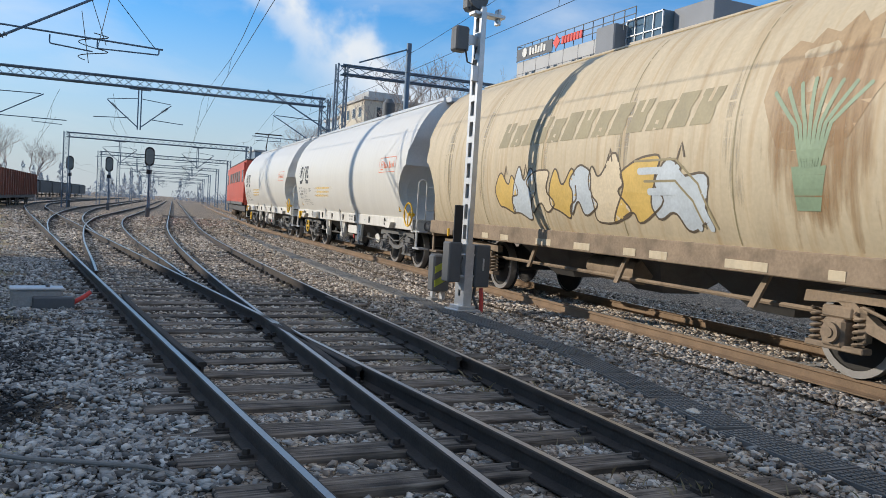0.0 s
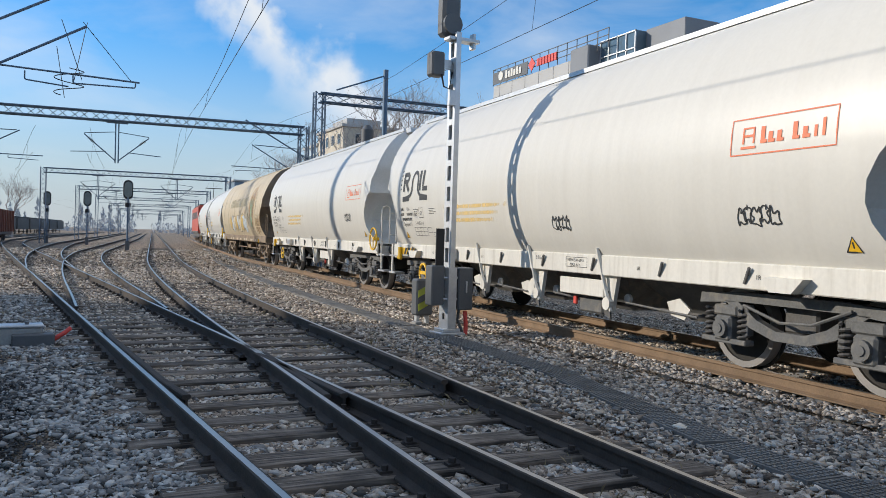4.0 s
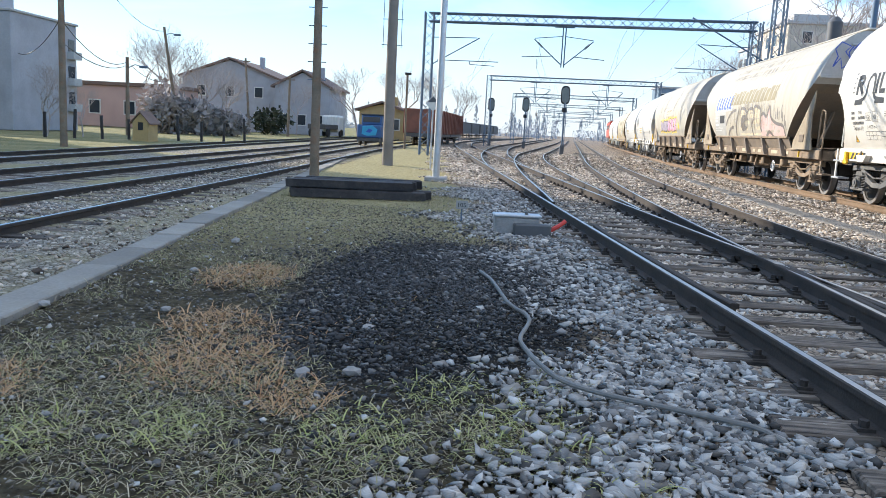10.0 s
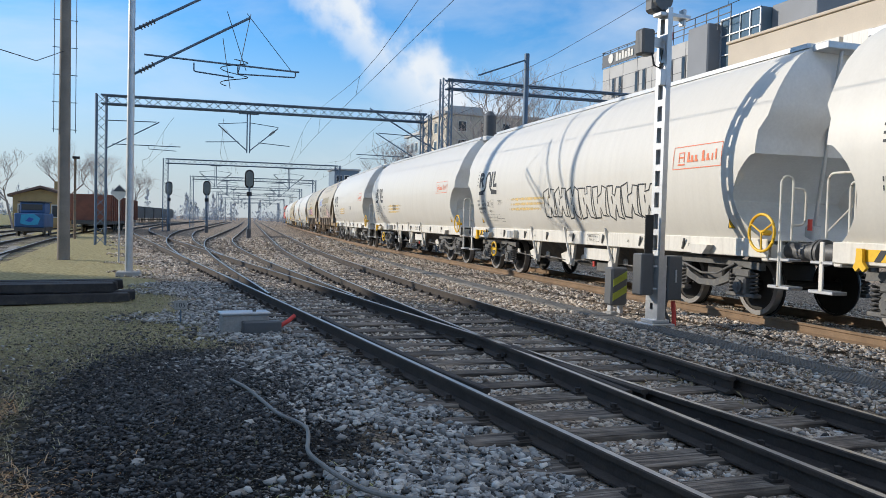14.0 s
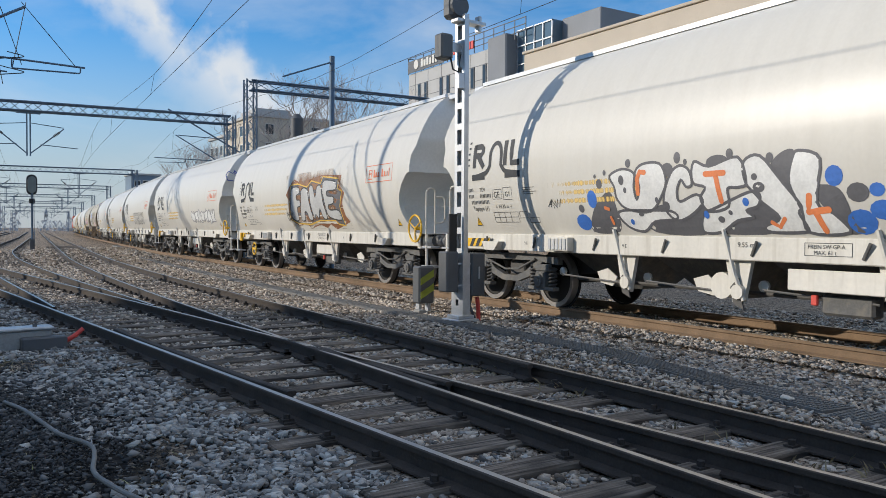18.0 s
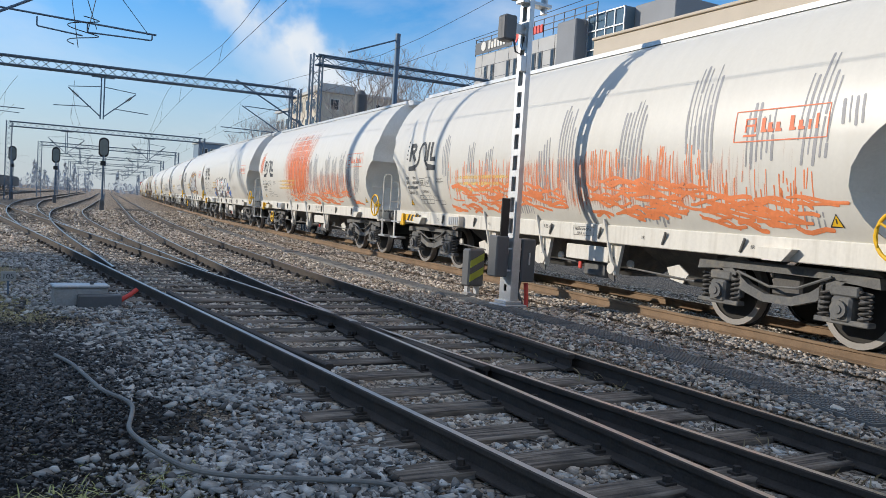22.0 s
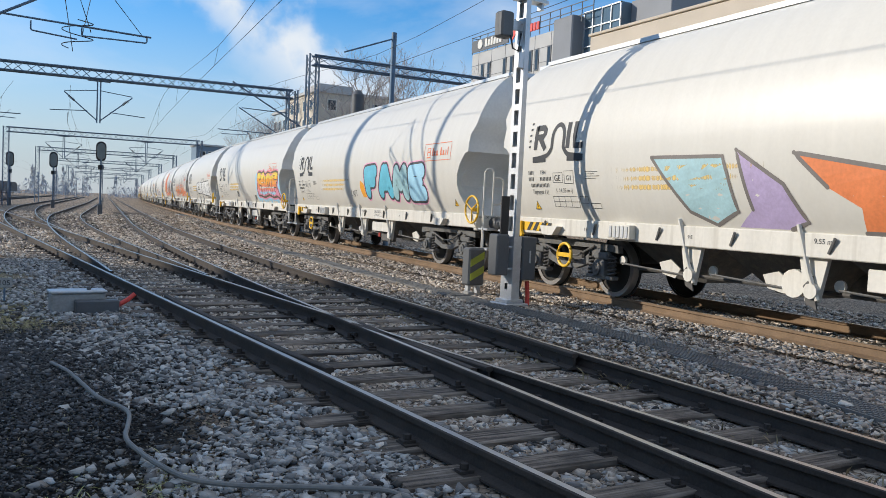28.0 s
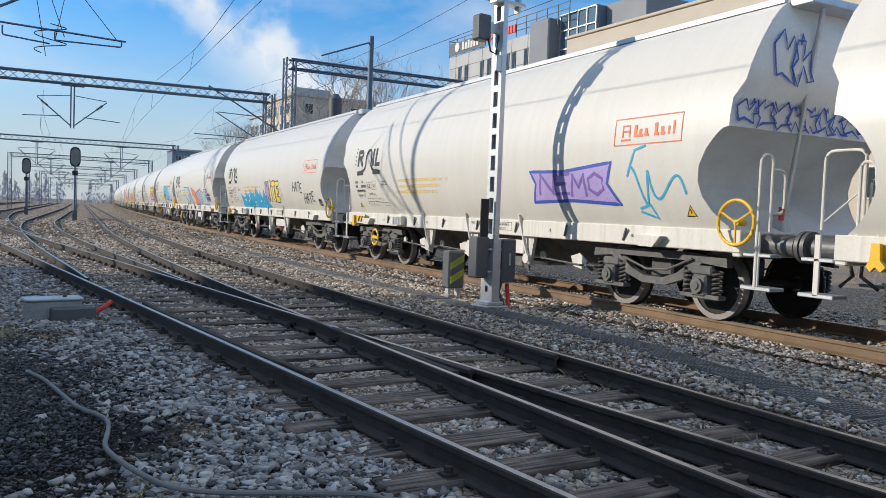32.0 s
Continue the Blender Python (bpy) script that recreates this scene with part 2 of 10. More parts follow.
def ground_mat():
    """Grey ballast on the tracks, soil and winter grass beside them, a patch of spilt dark soil."""
    m = bpy.data.materials.new("ground")
    m.use_nodes = True
    nt = m.node_tree
    b = nt.nodes["Principled BSDF"]
    b.inputs["Roughness"].default_value = 0.95
    b.inputs["Specular IOR Level"].default_value = 0.1
    co = nt.nodes.new("ShaderNodeTexCoord")
    sep = nt.nodes.new("ShaderNodeSeparateXYZ")
    nt.links.new(co.outputs["Object"], sep.inputs[0])

    def noise_tex(scale, detail=8.0):
        n = nt.nodes.new("ShaderNodeTexNoise")
        n.inputs["Scale"].default_value, n.inputs["Detail"].default_value = scale, detail
        nt.links.new(co.outputs["Object"], n.inputs["Vector"])
        return n.outputs["Fac"]

    def ramp(src, a, c0, z, c1):
        r = nt.nodes.new("ShaderNodeValToRGB")
        r.color_ramp.elements[0].position, r.color_ramp.elements[1].position = a, z
        r.color_ramp.elements[0].color, r.color_ramp.elements[1].color = (*c0, 1), (*c1, 1)
        nt.links.new(src, r.inputs["Fac"])
        return r.outputs["Color"]

    def calc(op, a, c):
        n = nt.nodes.new("ShaderNodeMath")
        n.operation = op
        for i, v in enumerate((a, c)):
            if isinstance(v, (int, float)):
                n.inputs[i].default_value = v
            else:
                nt.links.new(v, n.inputs[i])
        return n.outputs[0]

    def mix(f, a, c):
        n = nt.nodes.new("ShaderNodeMixRGB")
        nt.links.new(f, n.inputs[0])
        nt.links.new(a, n.inputs[1])
        nt.links.new(c, n.inputs[2])
        return n.outputs["Color"]

    vor = nt.nodes.new("ShaderNodeTexVoronoi")
    vor.inputs["Scale"].default_value = 17.0
    nt.links.new(co.outputs["Object"], vor.inputs["Vector"])
    gaps = nt.nodes.new("ShaderNodeTexVoronoi")
    gaps.feature = "DISTANCE_TO_EDGE"
    gaps.inputs["Scale"].default_value = 17.0
    nt.links.new(co.outputs["Object"], gaps.inputs["Vector"])
    joint = ramp(gaps.outputs["Distance"], 0.02, (0, 0, 0), 0.12, (1, 1, 1))
    # soil between the stones, with the shade of the gaps painted into it
    shaded_earth = ramp(noise_tex(30.0), 0.3, (0.035, 0.03, 0.026), 0.75, (0.11, 0.09, 0.07))
    stone = mix(joint, shaded_earth, ramp(vor.outputs["Color"], 0.1, (0.15, 0.125, 0.10), 0.9, (0.52, 0.46, 0.39)))
    brown = mix(joint, shaded_earth, ramp(vor.outputs["Color"], 0.15, (0.24, 0.18, 0.13), 0.85, (0.60, 0.48, 0.36)))
    grit = mix(ramp(noise_tex(0.7, 5.0), 0.25, (0, 0, 0), 0.5, (1, 1, 1)), stone, brown)
    grass = ramp(noise_tex(14.0), 0.3, (0.032, 0.026, 0.018), 0.75, (0.15, 0.125, 0.075))
    dry = ramp(noise_tex(11.0), 0.3, (0.22, 0.19, 0.09), 0.75, (0.50, 0.43, 0.24))
    # winter grass grows drier away from the platform edge
    far = calc("MULTIPLY_ADD", sep.outputs["Y"], 0.09)
    nt.nodes[-1].inputs[2].default_value = -0.72
    clump = calc("ADD", far, calc("MULTIPLY", noise_tex(0.6, 4.0), 0.5))
    turf = mix(ramp(clump, 0.2, (0, 0, 0), 0.6, (1, 1, 1)), grass, dry)
    soil = ramp(noise_tex(22.0), 0.3, (0.015, 0.0145, 0.014), 0.75, (0.06, 0.057, 0.054))
    wob = calc("MULTIPLY", calc("SUBTRACT", noise_tex(0.9, 6.0), 0.5), 2.0)
    # left edge of the ballast
    edge = calc("ADD", calc("MULTIPLY", sep.outputs["Y"], 0.10), calc("ADD", sep.outputs["X"], wob))
    m1 = ramp(edge, 0.1, (0, 0, 0), 0.45, (1, 1, 1))
    left = calc("MULTIPLY_ADD", sep.outputs["Y"], -0.1215)
    nt.nodes[-1].inputs[2].default_value = -3.4
    m2 = ramp(calc("SUBTRACT", left, sep.outputs["X"]), 0.0, (0, 0, 0), 0.15, (1, 1, 1))
    base = mix(m1, turf, grit)
    yard = mix(joint, shaded_earth, ramp(vor.outputs["Color"], 0.1, (0.20, 0.18, 0.15), 0.9, (0.56, 0.51, 0.44)))
    verge = ramp(noise_tex(8.0), 0.3, (0.13, 0.13, 0.06), 0.75, (0.33, 0.31, 0.16))
    yard = mix(ramp(calc("SUBTRACT", -15.5, sep.outputs["X"]), 0.0, (0, 0, 0), 0.6, (1, 1, 1)), yard, verge)
    yard = mix(ramp(noise_tex(0.5, 5.0), 0.4, (0, 0, 0), 0.7, (1, 1, 1)), yard, dry)
    base = mix(m2, base, yard)
    # the spilt patch
    dx = calc("DIVIDE", calc("ADD", sep.outputs["X"], 1.2), 1.4)
    dy = calc("DIVIDE", calc("SUBTRACT", sep.outputs["Y"], 7.7), 3.2)
    rr = calc("ADD", calc("ADD", calc("MULTIPLY", dx, dx), calc("MULTIPLY", dy, dy)), calc("MULTIPLY", wob, 0.5))
    base = mix(ramp(rr, 0.55, (1, 1, 1), 1.0, (0, 0, 0)), base, soil)
    nt.links.new(base, b.inputs["Base Color"])
    bp = nt.nodes.new("ShaderNodeBump")
    bp.inputs["Strength"].default_value, bp.inputs["Distance"].default_value = 0.9, 0.03
    hgt = calc("ADD", calc("MULTIPLY", vor.outputs["Distance"], -1.0), noise_tex(30.0))
    nt.links.new(hgt, bp.inputs["Height"])
    nt.links.new(bp.outputs["Normal"], b.inputs["Normal"])
    return m


def timber_mat(name, crack, brown, silver):
    """Old sleeper wood: long cracks and splinters along the grain, bleached patches."""
    m = bpy.data.materials.new(name)
    m.use_nodes = True
    nt = m.node_tree
    b = nt.nodes["Principled BSDF"]
    b.inputs["Roughness"].default_value = 0.92
    co = nt.nodes.new("ShaderNodeTexCoord")
    info = nt.nodes.new("ShaderNodeObjectInfo")
    off = nt.nodes.new("ShaderNodeVectorMath")
    off.operation = "MULTIPLY_ADD"
    off.inputs[1].default_value = (1, 1, 1)
    push = nt.nodes.new("ShaderNodeCombineXYZ")
    far = nt.nodes.new("ShaderNodeMath")
    far.operation, far.inputs[1].default_value = "MULTIPLY", 40.0
    nt.links.new(info.outputs["Random"], far.inputs[0])
    nt.links.new(far.outputs[0], push.inputs[0])
    nt.links.new(co.outputs["Object"], off.inputs[0])
    nt.links.new(push.outputs[0], off.inputs[2])
    mp = nt.nodes.new("ShaderNodeMapping")
    mp.inputs["Scale"].default_value = (1.1, 26.0, 12.0)
    nt.links.new(off.outputs[0], mp.inputs["Vector"])
    grain = nt.nodes.new("ShaderNodeTexNoise")
    grain.inputs["Scale"].default_value, grain.inputs["Detail"].default_value = 1.6, 7.0
    nt.links.new(mp.outputs["Vector"], grain.inputs["Vector"])
    patch = nt.nodes.new("ShaderNodeTexNoise")
    patch.inputs["Scale"].default_value, patch.inputs["Detail"].default_value = 3.0, 6.0
    nt.links.new(off.outputs[0], patch.inputs["Vector"])
    r = nt.nodes.new("ShaderNodeValToRGB")
    e = r.color_ramp.elements
    e[0].position, e[0].color = 0.36, (*crack, 1)
    e[1].position, e[1].color = 0.72, (*silver, 1)
    mid = e.new(0.5)
    mid.color = (*brown, 1)
    nt.links.new(grain.outputs["Fac"], r.inputs["Fac"])
    dirt = nt.nodes.new("ShaderNodeMapRange")
    dirt.inputs["From Min"].default_value, dirt.inputs["From Max"].default_value = 0.35, 0.65
    dirt.inputs["To Min"].default_value, dirt.inputs["To Max"].default_value = 0.45, 1.15
    nt.links.new(patch.outputs["Fac"], dirt.inputs["Value"])
    each = nt.nodes.new("ShaderNodeMapRange")
    each.inputs["To Min"].default_value, each.inputs["To Max"].default_value = 0.65, 1.3
    nt.links.new(info.outputs["Random"], each.inputs["Value"])
    both = nt.nodes.new("ShaderNodeMath")
    both.operation = "MULTIPLY"
    nt.links.new(dirt.outputs["Result"], both.inputs[0])
    nt.links.new(each.outputs["Result"], both.inputs[1])
    hsv = nt.nodes.new("ShaderNodeHueSaturation")
    nt.links.new(both.outputs[0], hsv.inputs["Value"])
    nt.links.new(r.outputs["Color"], hsv.inputs["Color"])
    nt.links.new(hsv.outputs["Color"], b.inputs["Base Color"])
    bp = nt.nodes.new("ShaderNodeBump")
    bp.inputs["Strength"].default_value, bp.inputs["Distance"].default_value = 0.9, 0.02
    nt.links.new(grain.outputs["Fac"], bp.inputs["Height"])
    nt.links.new(bp.outputs["Normal"], b.inputs["Normal"])
    return m


GROUND = ground_mat()
STONE = stones_mat("fresh grey ballast", (0.05, 0.047, 0.043), (0.30, 0.285, 0.265), (0.47, 0.45, 0.415), (0.64, 0.615, 0.57))
STONEBROWN = stones_mat("rust stained ballast", (0.08, 0.062, 0.047), (0.38, 0.31, 0.245), (0.62, 0.53, 0.43), (0.80, 0.71, 0.61))
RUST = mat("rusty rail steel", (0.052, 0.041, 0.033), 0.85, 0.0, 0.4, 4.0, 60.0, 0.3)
# lighter copy of RUST: warm sunlight on the train's rails put into the colour
RUSTLIT = mat("rusty rail steel in sunlit tone", (0.23, 0.155, 0.095), 0.85, 0.1, 0.3, 3.0, 60.0, 0.3)
RAILTOP = mat("worn rail head", (0.42, 0.40, 0.37), 0.32, 0.85, 0.15, 2.0, 30.0, 0.03)
WOOD = timber_mat("weathered sleeper wood", (0.045, 0.037, 0.031), (0.18, 0.143, 0.11), (0.34, 0.285, 0.23))
CONCRETE = mat("grey concrete", (0.34, 0.33, 0.31), 0.9, 0.0, 0.25, 2.0, 35.0, 0.3, (0.18, 0.17, 0.15), 0.5, 0.15)
DUCT = mat("plastic duct cover", (0.17, 0.165, 0.155), 0.7, 0.0, 0.2, 4.0, 60.0, 0.2, None, 0, 0.12)
KERB = mat("pale weathered concrete slabs", (0.27, 0.25, 0.215), 0.9, 0.0, 0.25, 2.0, 35.0, 0.3, (0.22, 0.20, 0.15), 0.5, 0.2)
ENDCREAM = mat("sooty pale end wall paint", (0.46, 0.45, 0.42), 0.7, 0.0, 0.12, 0.8, 20.0, 0.05, (0.30, 0.27, 0.22), 0.6)
RUSTCREAM = mat("rust stained cream paint", (0.36, 0.29, 0.20), 0.75, 0.0, 0.25, 1.5, 25.0, 0.08, (0.2, 0.13, 0.07), 0.6)
GALV = mat("galvanised steel", (0.56, 0.57, 0.58), 0.45, 0.6, 0.15, 6.0, 50.0, 0.05)
GALVDARK = mat("weathered steel lattice", (0.13, 0.185, 0.25), 0.6, 0.4, 0.2, 4.0, 50.0, 0.05)
DARKGREY = mat("dark grey cabinet paint", (0.10, 0.105, 0.11), 0.55, 0.0, 0.15, 3.0, 40.0, 0.05)
BLACK = mat("black paint", (0.02, 0.02, 0.021), 0.6, 0.0, 0.3, 4.0, 40.0, 0.1)
HEADGREY = mat("grey green signal housing", (0.17, 0.20, 0.19), 0.55, 0.0, 0.15, 3.0, 40.0, 0.05)
WIRE = mat("oxidised copper wire", (0.05, 0.055, 0.06), 0.6, 0.3, 0.1, 4.0, 40.0, 0.0)
WHITE = mat("white wagon paint", (0.655, 0.63, 0.57), 0.40, 0.0, 0.05, 0.7, 20.0, 0.02, (0.59, 0.555, 0.49), 0.22, 0.03, True)
SILL = mat("white sill paint with road dirt", (0.70, 0.67, 0.60), 0.5, 0.0, 0.1, 1.0, 20.0, 0.03, (0.45, 0.41, 0.34), 0.5, 0.04, True)
GREYEND = mat("grey end wall paint", (0.74, 0.74, 0.72), 0.5, 0.0, 0.1, 0.8, 20.0, 0.03, (0.5, 0.49, 0.46), 0.4)
TAN = mat("dirty tan wagon paint", (0.53, 0.44, 0.30), 0.6, 0.0, 0.14, 0.8, 20.0, 0.05, (0.38, 0.25, 0.12), 0.6, 0.0, True)
CREAM = mat("dirty cream wagon paint", (0.47, 0.43, 0.35), 0.6, 0.0, 0.12, 0.7, 20.0, 0.05, (0.36, 0.31, 0.23), 0.65, 0.05, True)
DIRT = mat("brown brake dust on underframe", (0.27, 0.20, 0.135), 0.85, 0.0, 0.3, 2.0, 30.0, 0.15, (0.1, 0.075, 0.05), 0.6)
BROWNEND = mat("dark brown end wall and shaded gusset", (0.20, 0.16, 0.12), 0.8, 0.0, 0.3, 1.5, 30.0, 0.1, (0.3, 0.2, 0.1), 0.4)
BOGIE = mat("grey bogie casting", (0.125, 0.125, 0.122), 0.7, 0.1, 0.3, 5.0, 40.0, 0.15, (0.3, 0.26, 0.2), 0.4)
BUFFER = mat("greasy grey buffer steel", (0.12, 0.122, 0.125), 0.5, 0.3, 0.2, 4.0, 40.0, 0.05, (0.07, 0.065, 0.06), 0.6)
BOGIEDARK = mat("dark underframe steel", (0.095, 0.09, 0.085), 0.7, 0.1, 0.3, 4.0, 40.0, 0.15)
WHEEL = mat("wheel steel", (0.028, 0.025, 0.022), 0.7, 0.2, 0.25, 5.0, 40.0, 0.1)
TREAD = mat("bright wheel tread", (0.34, 0.32, 0.30), 0.45, 0.6, 0.1, 5.0, 40.0, 0.0)
YELLOW = flat("yellow safety paint", (0.80, 0.47, 0.02), 0.5)
LIME = flat("yellow green reflector", (0.62, 0.68, 0.12), 0.5)
RED = mat("red locomotive paint", (0.56, 0.085, 0.04), 0.4, 0.0, 0.12, 1.0, 20.0, 0.03)
REDPIPE = flat("red cable sleeve", (0.70, 0.08, 0.06), 0.6)
ORANGE = flat("red orange lettering paint", (0.76, 0.20, 0.09), 0.6)
INK = flat("black lettering paint", (0.03, 0.032, 0.035), 0.6)
GLASS = mat("dark window glass", (0.03, 0.04, 0.05), 0.08, 0.0, 0.2, 1.0, 10.0, 0.0)
POLEWOOD = mat("old wooden pole", (0.22, 0.17, 0.12), 0.9, 0.0, 0.35, 3.0, 30.0, 0.4, (0.30, 0.12, 0.05), 0.5)
BARK = mat("bare winter twigs", (0.40, 0.345, 0.31), 0.95, 0.0, 0.3, 4.0, 30.0, 0.2)
PLASTER = mat("cream house plaster", (0.60, 0.53, 0.42), 0.9, 0.0, 0.12, 0.6, 12.0, 0.1, (0.4, 0.35, 0.28), 0.4)
GREYWALL = mat("grey house plaster", (0.42, 0.41, 0.42), 0.9, 0.0, 0.15, 0.6, 12.0, 0.1, (0.3, 0.28, 0.27), 0.4)
PINKWALL = mat("pink house plaster", (0.55, 0.36, 0.30), 0.9, 0.0, 0.12, 0.6, 12.0, 0.1)
CLADDING = mat("light grey facade panels", (0.46, 0.45, 0.43), 0.7, 0.0, 0.1, 0.5, 12.0, 0.05)
BEIGE = mat("beige facade render", (0.55, 0.47, 0.37), 0.85, 0.0, 0.1, 0.5, 12.0, 0.05)
TILE = mat("brown roof tiles", (0.20, 0.13, 0.10), 0.85, 0.0, 0.25, 1.0, 14.0, 0.3)
BRICKRED = mat("rust brown freight wagon paint", (0.22, 0.085, 0.055), 0.75, 0.0, 0.25, 1.0, 14.0, 0.1, (0.1, 0.06, 0.045), 0.5)
BLUE = mat("blue painted steel", (0.05, 0.12, 0.26), 0.6, 0.0, 0.25, 1.5, 14.0, 0.1)
OCHRE = mat("ochre yellow painted steel", (0.48, 0.33, 0.14), 0.65, 0.0, 0.2, 1.0, 14.0, 0.1, (0.3, 0.2, 0.1), 0.4)
HOSE = mat("grey rubber hose", (0.20, 0.195, 0.18), 0.6, 0.0, 0.2, 5.0, 40.0, 0.1)
OLDWOOD = mat("tarred timber", (0.035, 0.032, 0.032), 0.85, 0.0, 0.4, 3.0, 30.0, 0.4, (0.1, 0.085, 0.07), 0.4, 0.25)


# ---- mesh helpers ----
def link(name, bm, material, parent=None, label="", smooth=False):
    me = bpy.data.meshes.new(name)
    bm.normal_update()
    bm.to_mesh(me)
    bm.free()
    for m in material if isinstance(material, (list, tuple)) else [material]:
        me.materials.append(m)
    if smooth:
        for p in me.polygons:
            p.use_smooth = True
        me.set_sharp_from_angle(angle=radians(40))
    ob = new(name, me)
    if parent is not None:
        ob.parent = parent
    if label:
        ob["label"] = label
    return ob


def part(name, bm, material, parent, label="", smooth=False):
    return link(name, bm, material, parent, label, smooth)


def thing(name, m, label, category, group="", kind=""):
    ob = new(name)
    ob.empty_display_size = 0.2
    ob.matrix_world = m
    return tagged(ob, label, category, group, kind)


def box(x0, x1, y0, y1, z0, z1, bevel=0.0, bm=None):
    """A box, bevelled where that can be seen, in a bmesh of its own or added to one."""
    own = bmesh.new()
    bmesh.ops.create_cube(own, size=1.0)
    for v in own.verts:
        v.co = ((x0 + x1) / 2 + v.co.x * (x1 - x0), (y0 + y1) / 2 + v.co.y * (y1 - y0), (z0 + z1) / 2 + v.co.z * (z1 - z0))
    if bevel:
        bmesh.ops.bevel(own, geom=own.edges[:], offset=bevel, segments=1, affect="EDGES")
    return own if bm is None else join(bm, own)


def join(bm, own, m=None):
    tmp = bpy.data.meshes.new("tmp")
    if m is not None:
        bmesh.ops.transform(own, matrix=m, verts=own.verts[:])
    own.to_mesh(tmp)
    own.free()
    bm.from_mesh(tmp)
    bpy.data.meshes.remove(tmp)
    return bm


def cyl(a, b, r, seg=10, r2=None, bm=None):
    a, b = Vector(a), Vector(b)
    own = bmesh.new()
    bmesh.ops.create_cone(own, cap_ends=True, segments=seg, radius1=r, radius2=r if r2 is None else r2, depth=(b - a).length)
    q = (b - a).to_track_quat("Z", "Y").to_matrix().to_4x4()
    bmesh.ops.transform(own, matrix=Matrix.Translation((a + b) / 2) @ q, verts=own.verts[:])
    return own if bm is None else join(bm, own)


def tube(points, r, seg=8, bm=None, closed=False):
    """A round bar along a polyline."""
    own = bmesh.new() if bm is None else bm
    pts = [Vector(p) for p in points]
    rings = []
    n = len(pts)
    for i, p in enumerate(pts):
        d = (pts[(i + 1) % n] - pts[i - 1]) if closed else (pts[min(i + 1, n - 1)] - pts[max(i - 1, 0)])
        d.normalize()
        side = d.cross(Vector((0, 0, 1)) if abs(d.z) < 0.9 else Vector((1, 0, 0))).normalized()
        up = side.cross(d)
        rings.append([own.verts.new(p + r * (math.cos(2 * math.pi * k / seg) * side + math.sin(2 * math.pi * k / seg) * up)) for k in range(seg)])
    for i in range(n if closed else n - 1):
        a, b = rings[i], rings[(i + 1) % n]
        for k in range(seg):
            own.faces.new((a[k], a[(k + 1) % seg], b[(k + 1) % seg], b[k]))
    if not closed:
        own.faces.new(rings[0][::-1])
        own.faces.new(rings[-1])
    return own


def arc(points, r, steps=4):
    """A polyline with its corners rounded."""
    pts = [Vector(p) for p in points]
    out = [pts[0]]
    for a, b, c in zip(pts, pts[1:], pts[2:]):
        u, v = (a - b), (c - b)
        k = min(r, u.length / 2, v.length / 2)
        p, q = b + u.normalized() * k, b + v.normalized() * k
        for i in range(steps + 1):
            s = i / steps
            out.append((1 - s) ** 2 * p + 2 * s * (1 - s) * b + s * s * q)
    out.append(pts[-1])
    return out


def grid(f, nu, nv, bm=None, flip=False):
    own = bmesh.new() if bm is None else bm
    vs = [[own.verts.new(f(i / nu, j / nv)) for j in range(nv + 1)] for i in range(nu + 1)]
    for i in range(nu):
        for j in range(nv):
            q = (vs[i][j], vs[i + 1][j], vs[i + 1][j + 1], vs[i][j + 1])
            own.faces.new(q[::-1] if flip else q)
    return own


def plate(outline, thick, axis="x", at=0.0, bm=None):
    """A flat plate of that outline, in the plane across the axis, with thickness."""
    own = bmesh.new()
    put = {"x": lambda a, b: (at, a, b), "y": lambda a, b: (a, at, b), "z": lambda a, b: (a, b, at)}[axis]
    f = own.faces.new([own.verts.new(put(a, b)) for a, b in outline])
    ext = bmesh.ops.extrude_face_region(own, geom=[f])
    n = {"x": Vector((thick, 0, 0)), "y": Vector((0, thick, 0)), "z": Vector((0, 0, thick))}[axis]
    bmesh.ops.translate(own, vec=n, verts=[v for v in ext["geom"] if isinstance(v, bmesh.types.BMVert)])
    bmesh.ops.recalc_face_normals(own, faces=own.faces[:])
    return own if bm is None else join(bm, own)


# ---- plan: lines of the tracks ----
def polyx(pts):
    ys = np.array([p[1] for p in pts], float)
    xs = np.array([p[0] for p in pts], float)

    def f(y):
        return float(np.mean([np.interp(y + d, ys, xs) for d in (-4, -2, 0, 2, 4)]))
    return f


def xB(y):
    return 3.0 + (0.00125 * (y - 10) ** 2 if 10 < y < 42 else 0) + (1.28 + 0.083 * (y - 42) if y >= 42 else 0)


def xT(y):
    bend = 0.0 if y < 38 else 0.0028 * (y - 38) ** 2 if y < 48 else 0.056 * (y - 43)
    return 7.83 + 0.03 * y + bend + (0.00008 * (y - 45) ** 2 if y > 45 else 0)


def xA(y):
    return polyA(y)


polyA = polyx([(4.47, -20), (2.47, 0), (-0.53, 30), (-3.0, 55), (-4.5, 72), (-5.0, 90), (-3.6, 125), (3.0, 210), (9.0, 280)])
polyC = polyx([(1.12, 13.5), (0.95, 18), (0.62, 26), (0.5, 38), (0.95, 50), (3.0, 72), (7.5, 120), (14.6, 205), (21.0, 280)])
polyD = polyx([(-0.35, 28), (-0.9, 36), (-1.25, 46), (-1.2, 60), (-0.6, 77), (1.9, 110), (8.5, 190), (16.0, 280)])
polyE = polyx([(-6.2, -20), (-6.7, 5), (-7.5, 25), (-8.6, 45), (-9.2, 65), (-8.8, 100), (-4.0, 190)])
polyF = polyx([(-9.2, -20), (-10.0, 10), (-11.2, 40), (-12.5, 60), (-13.0, 90), (-10.0, 170)])
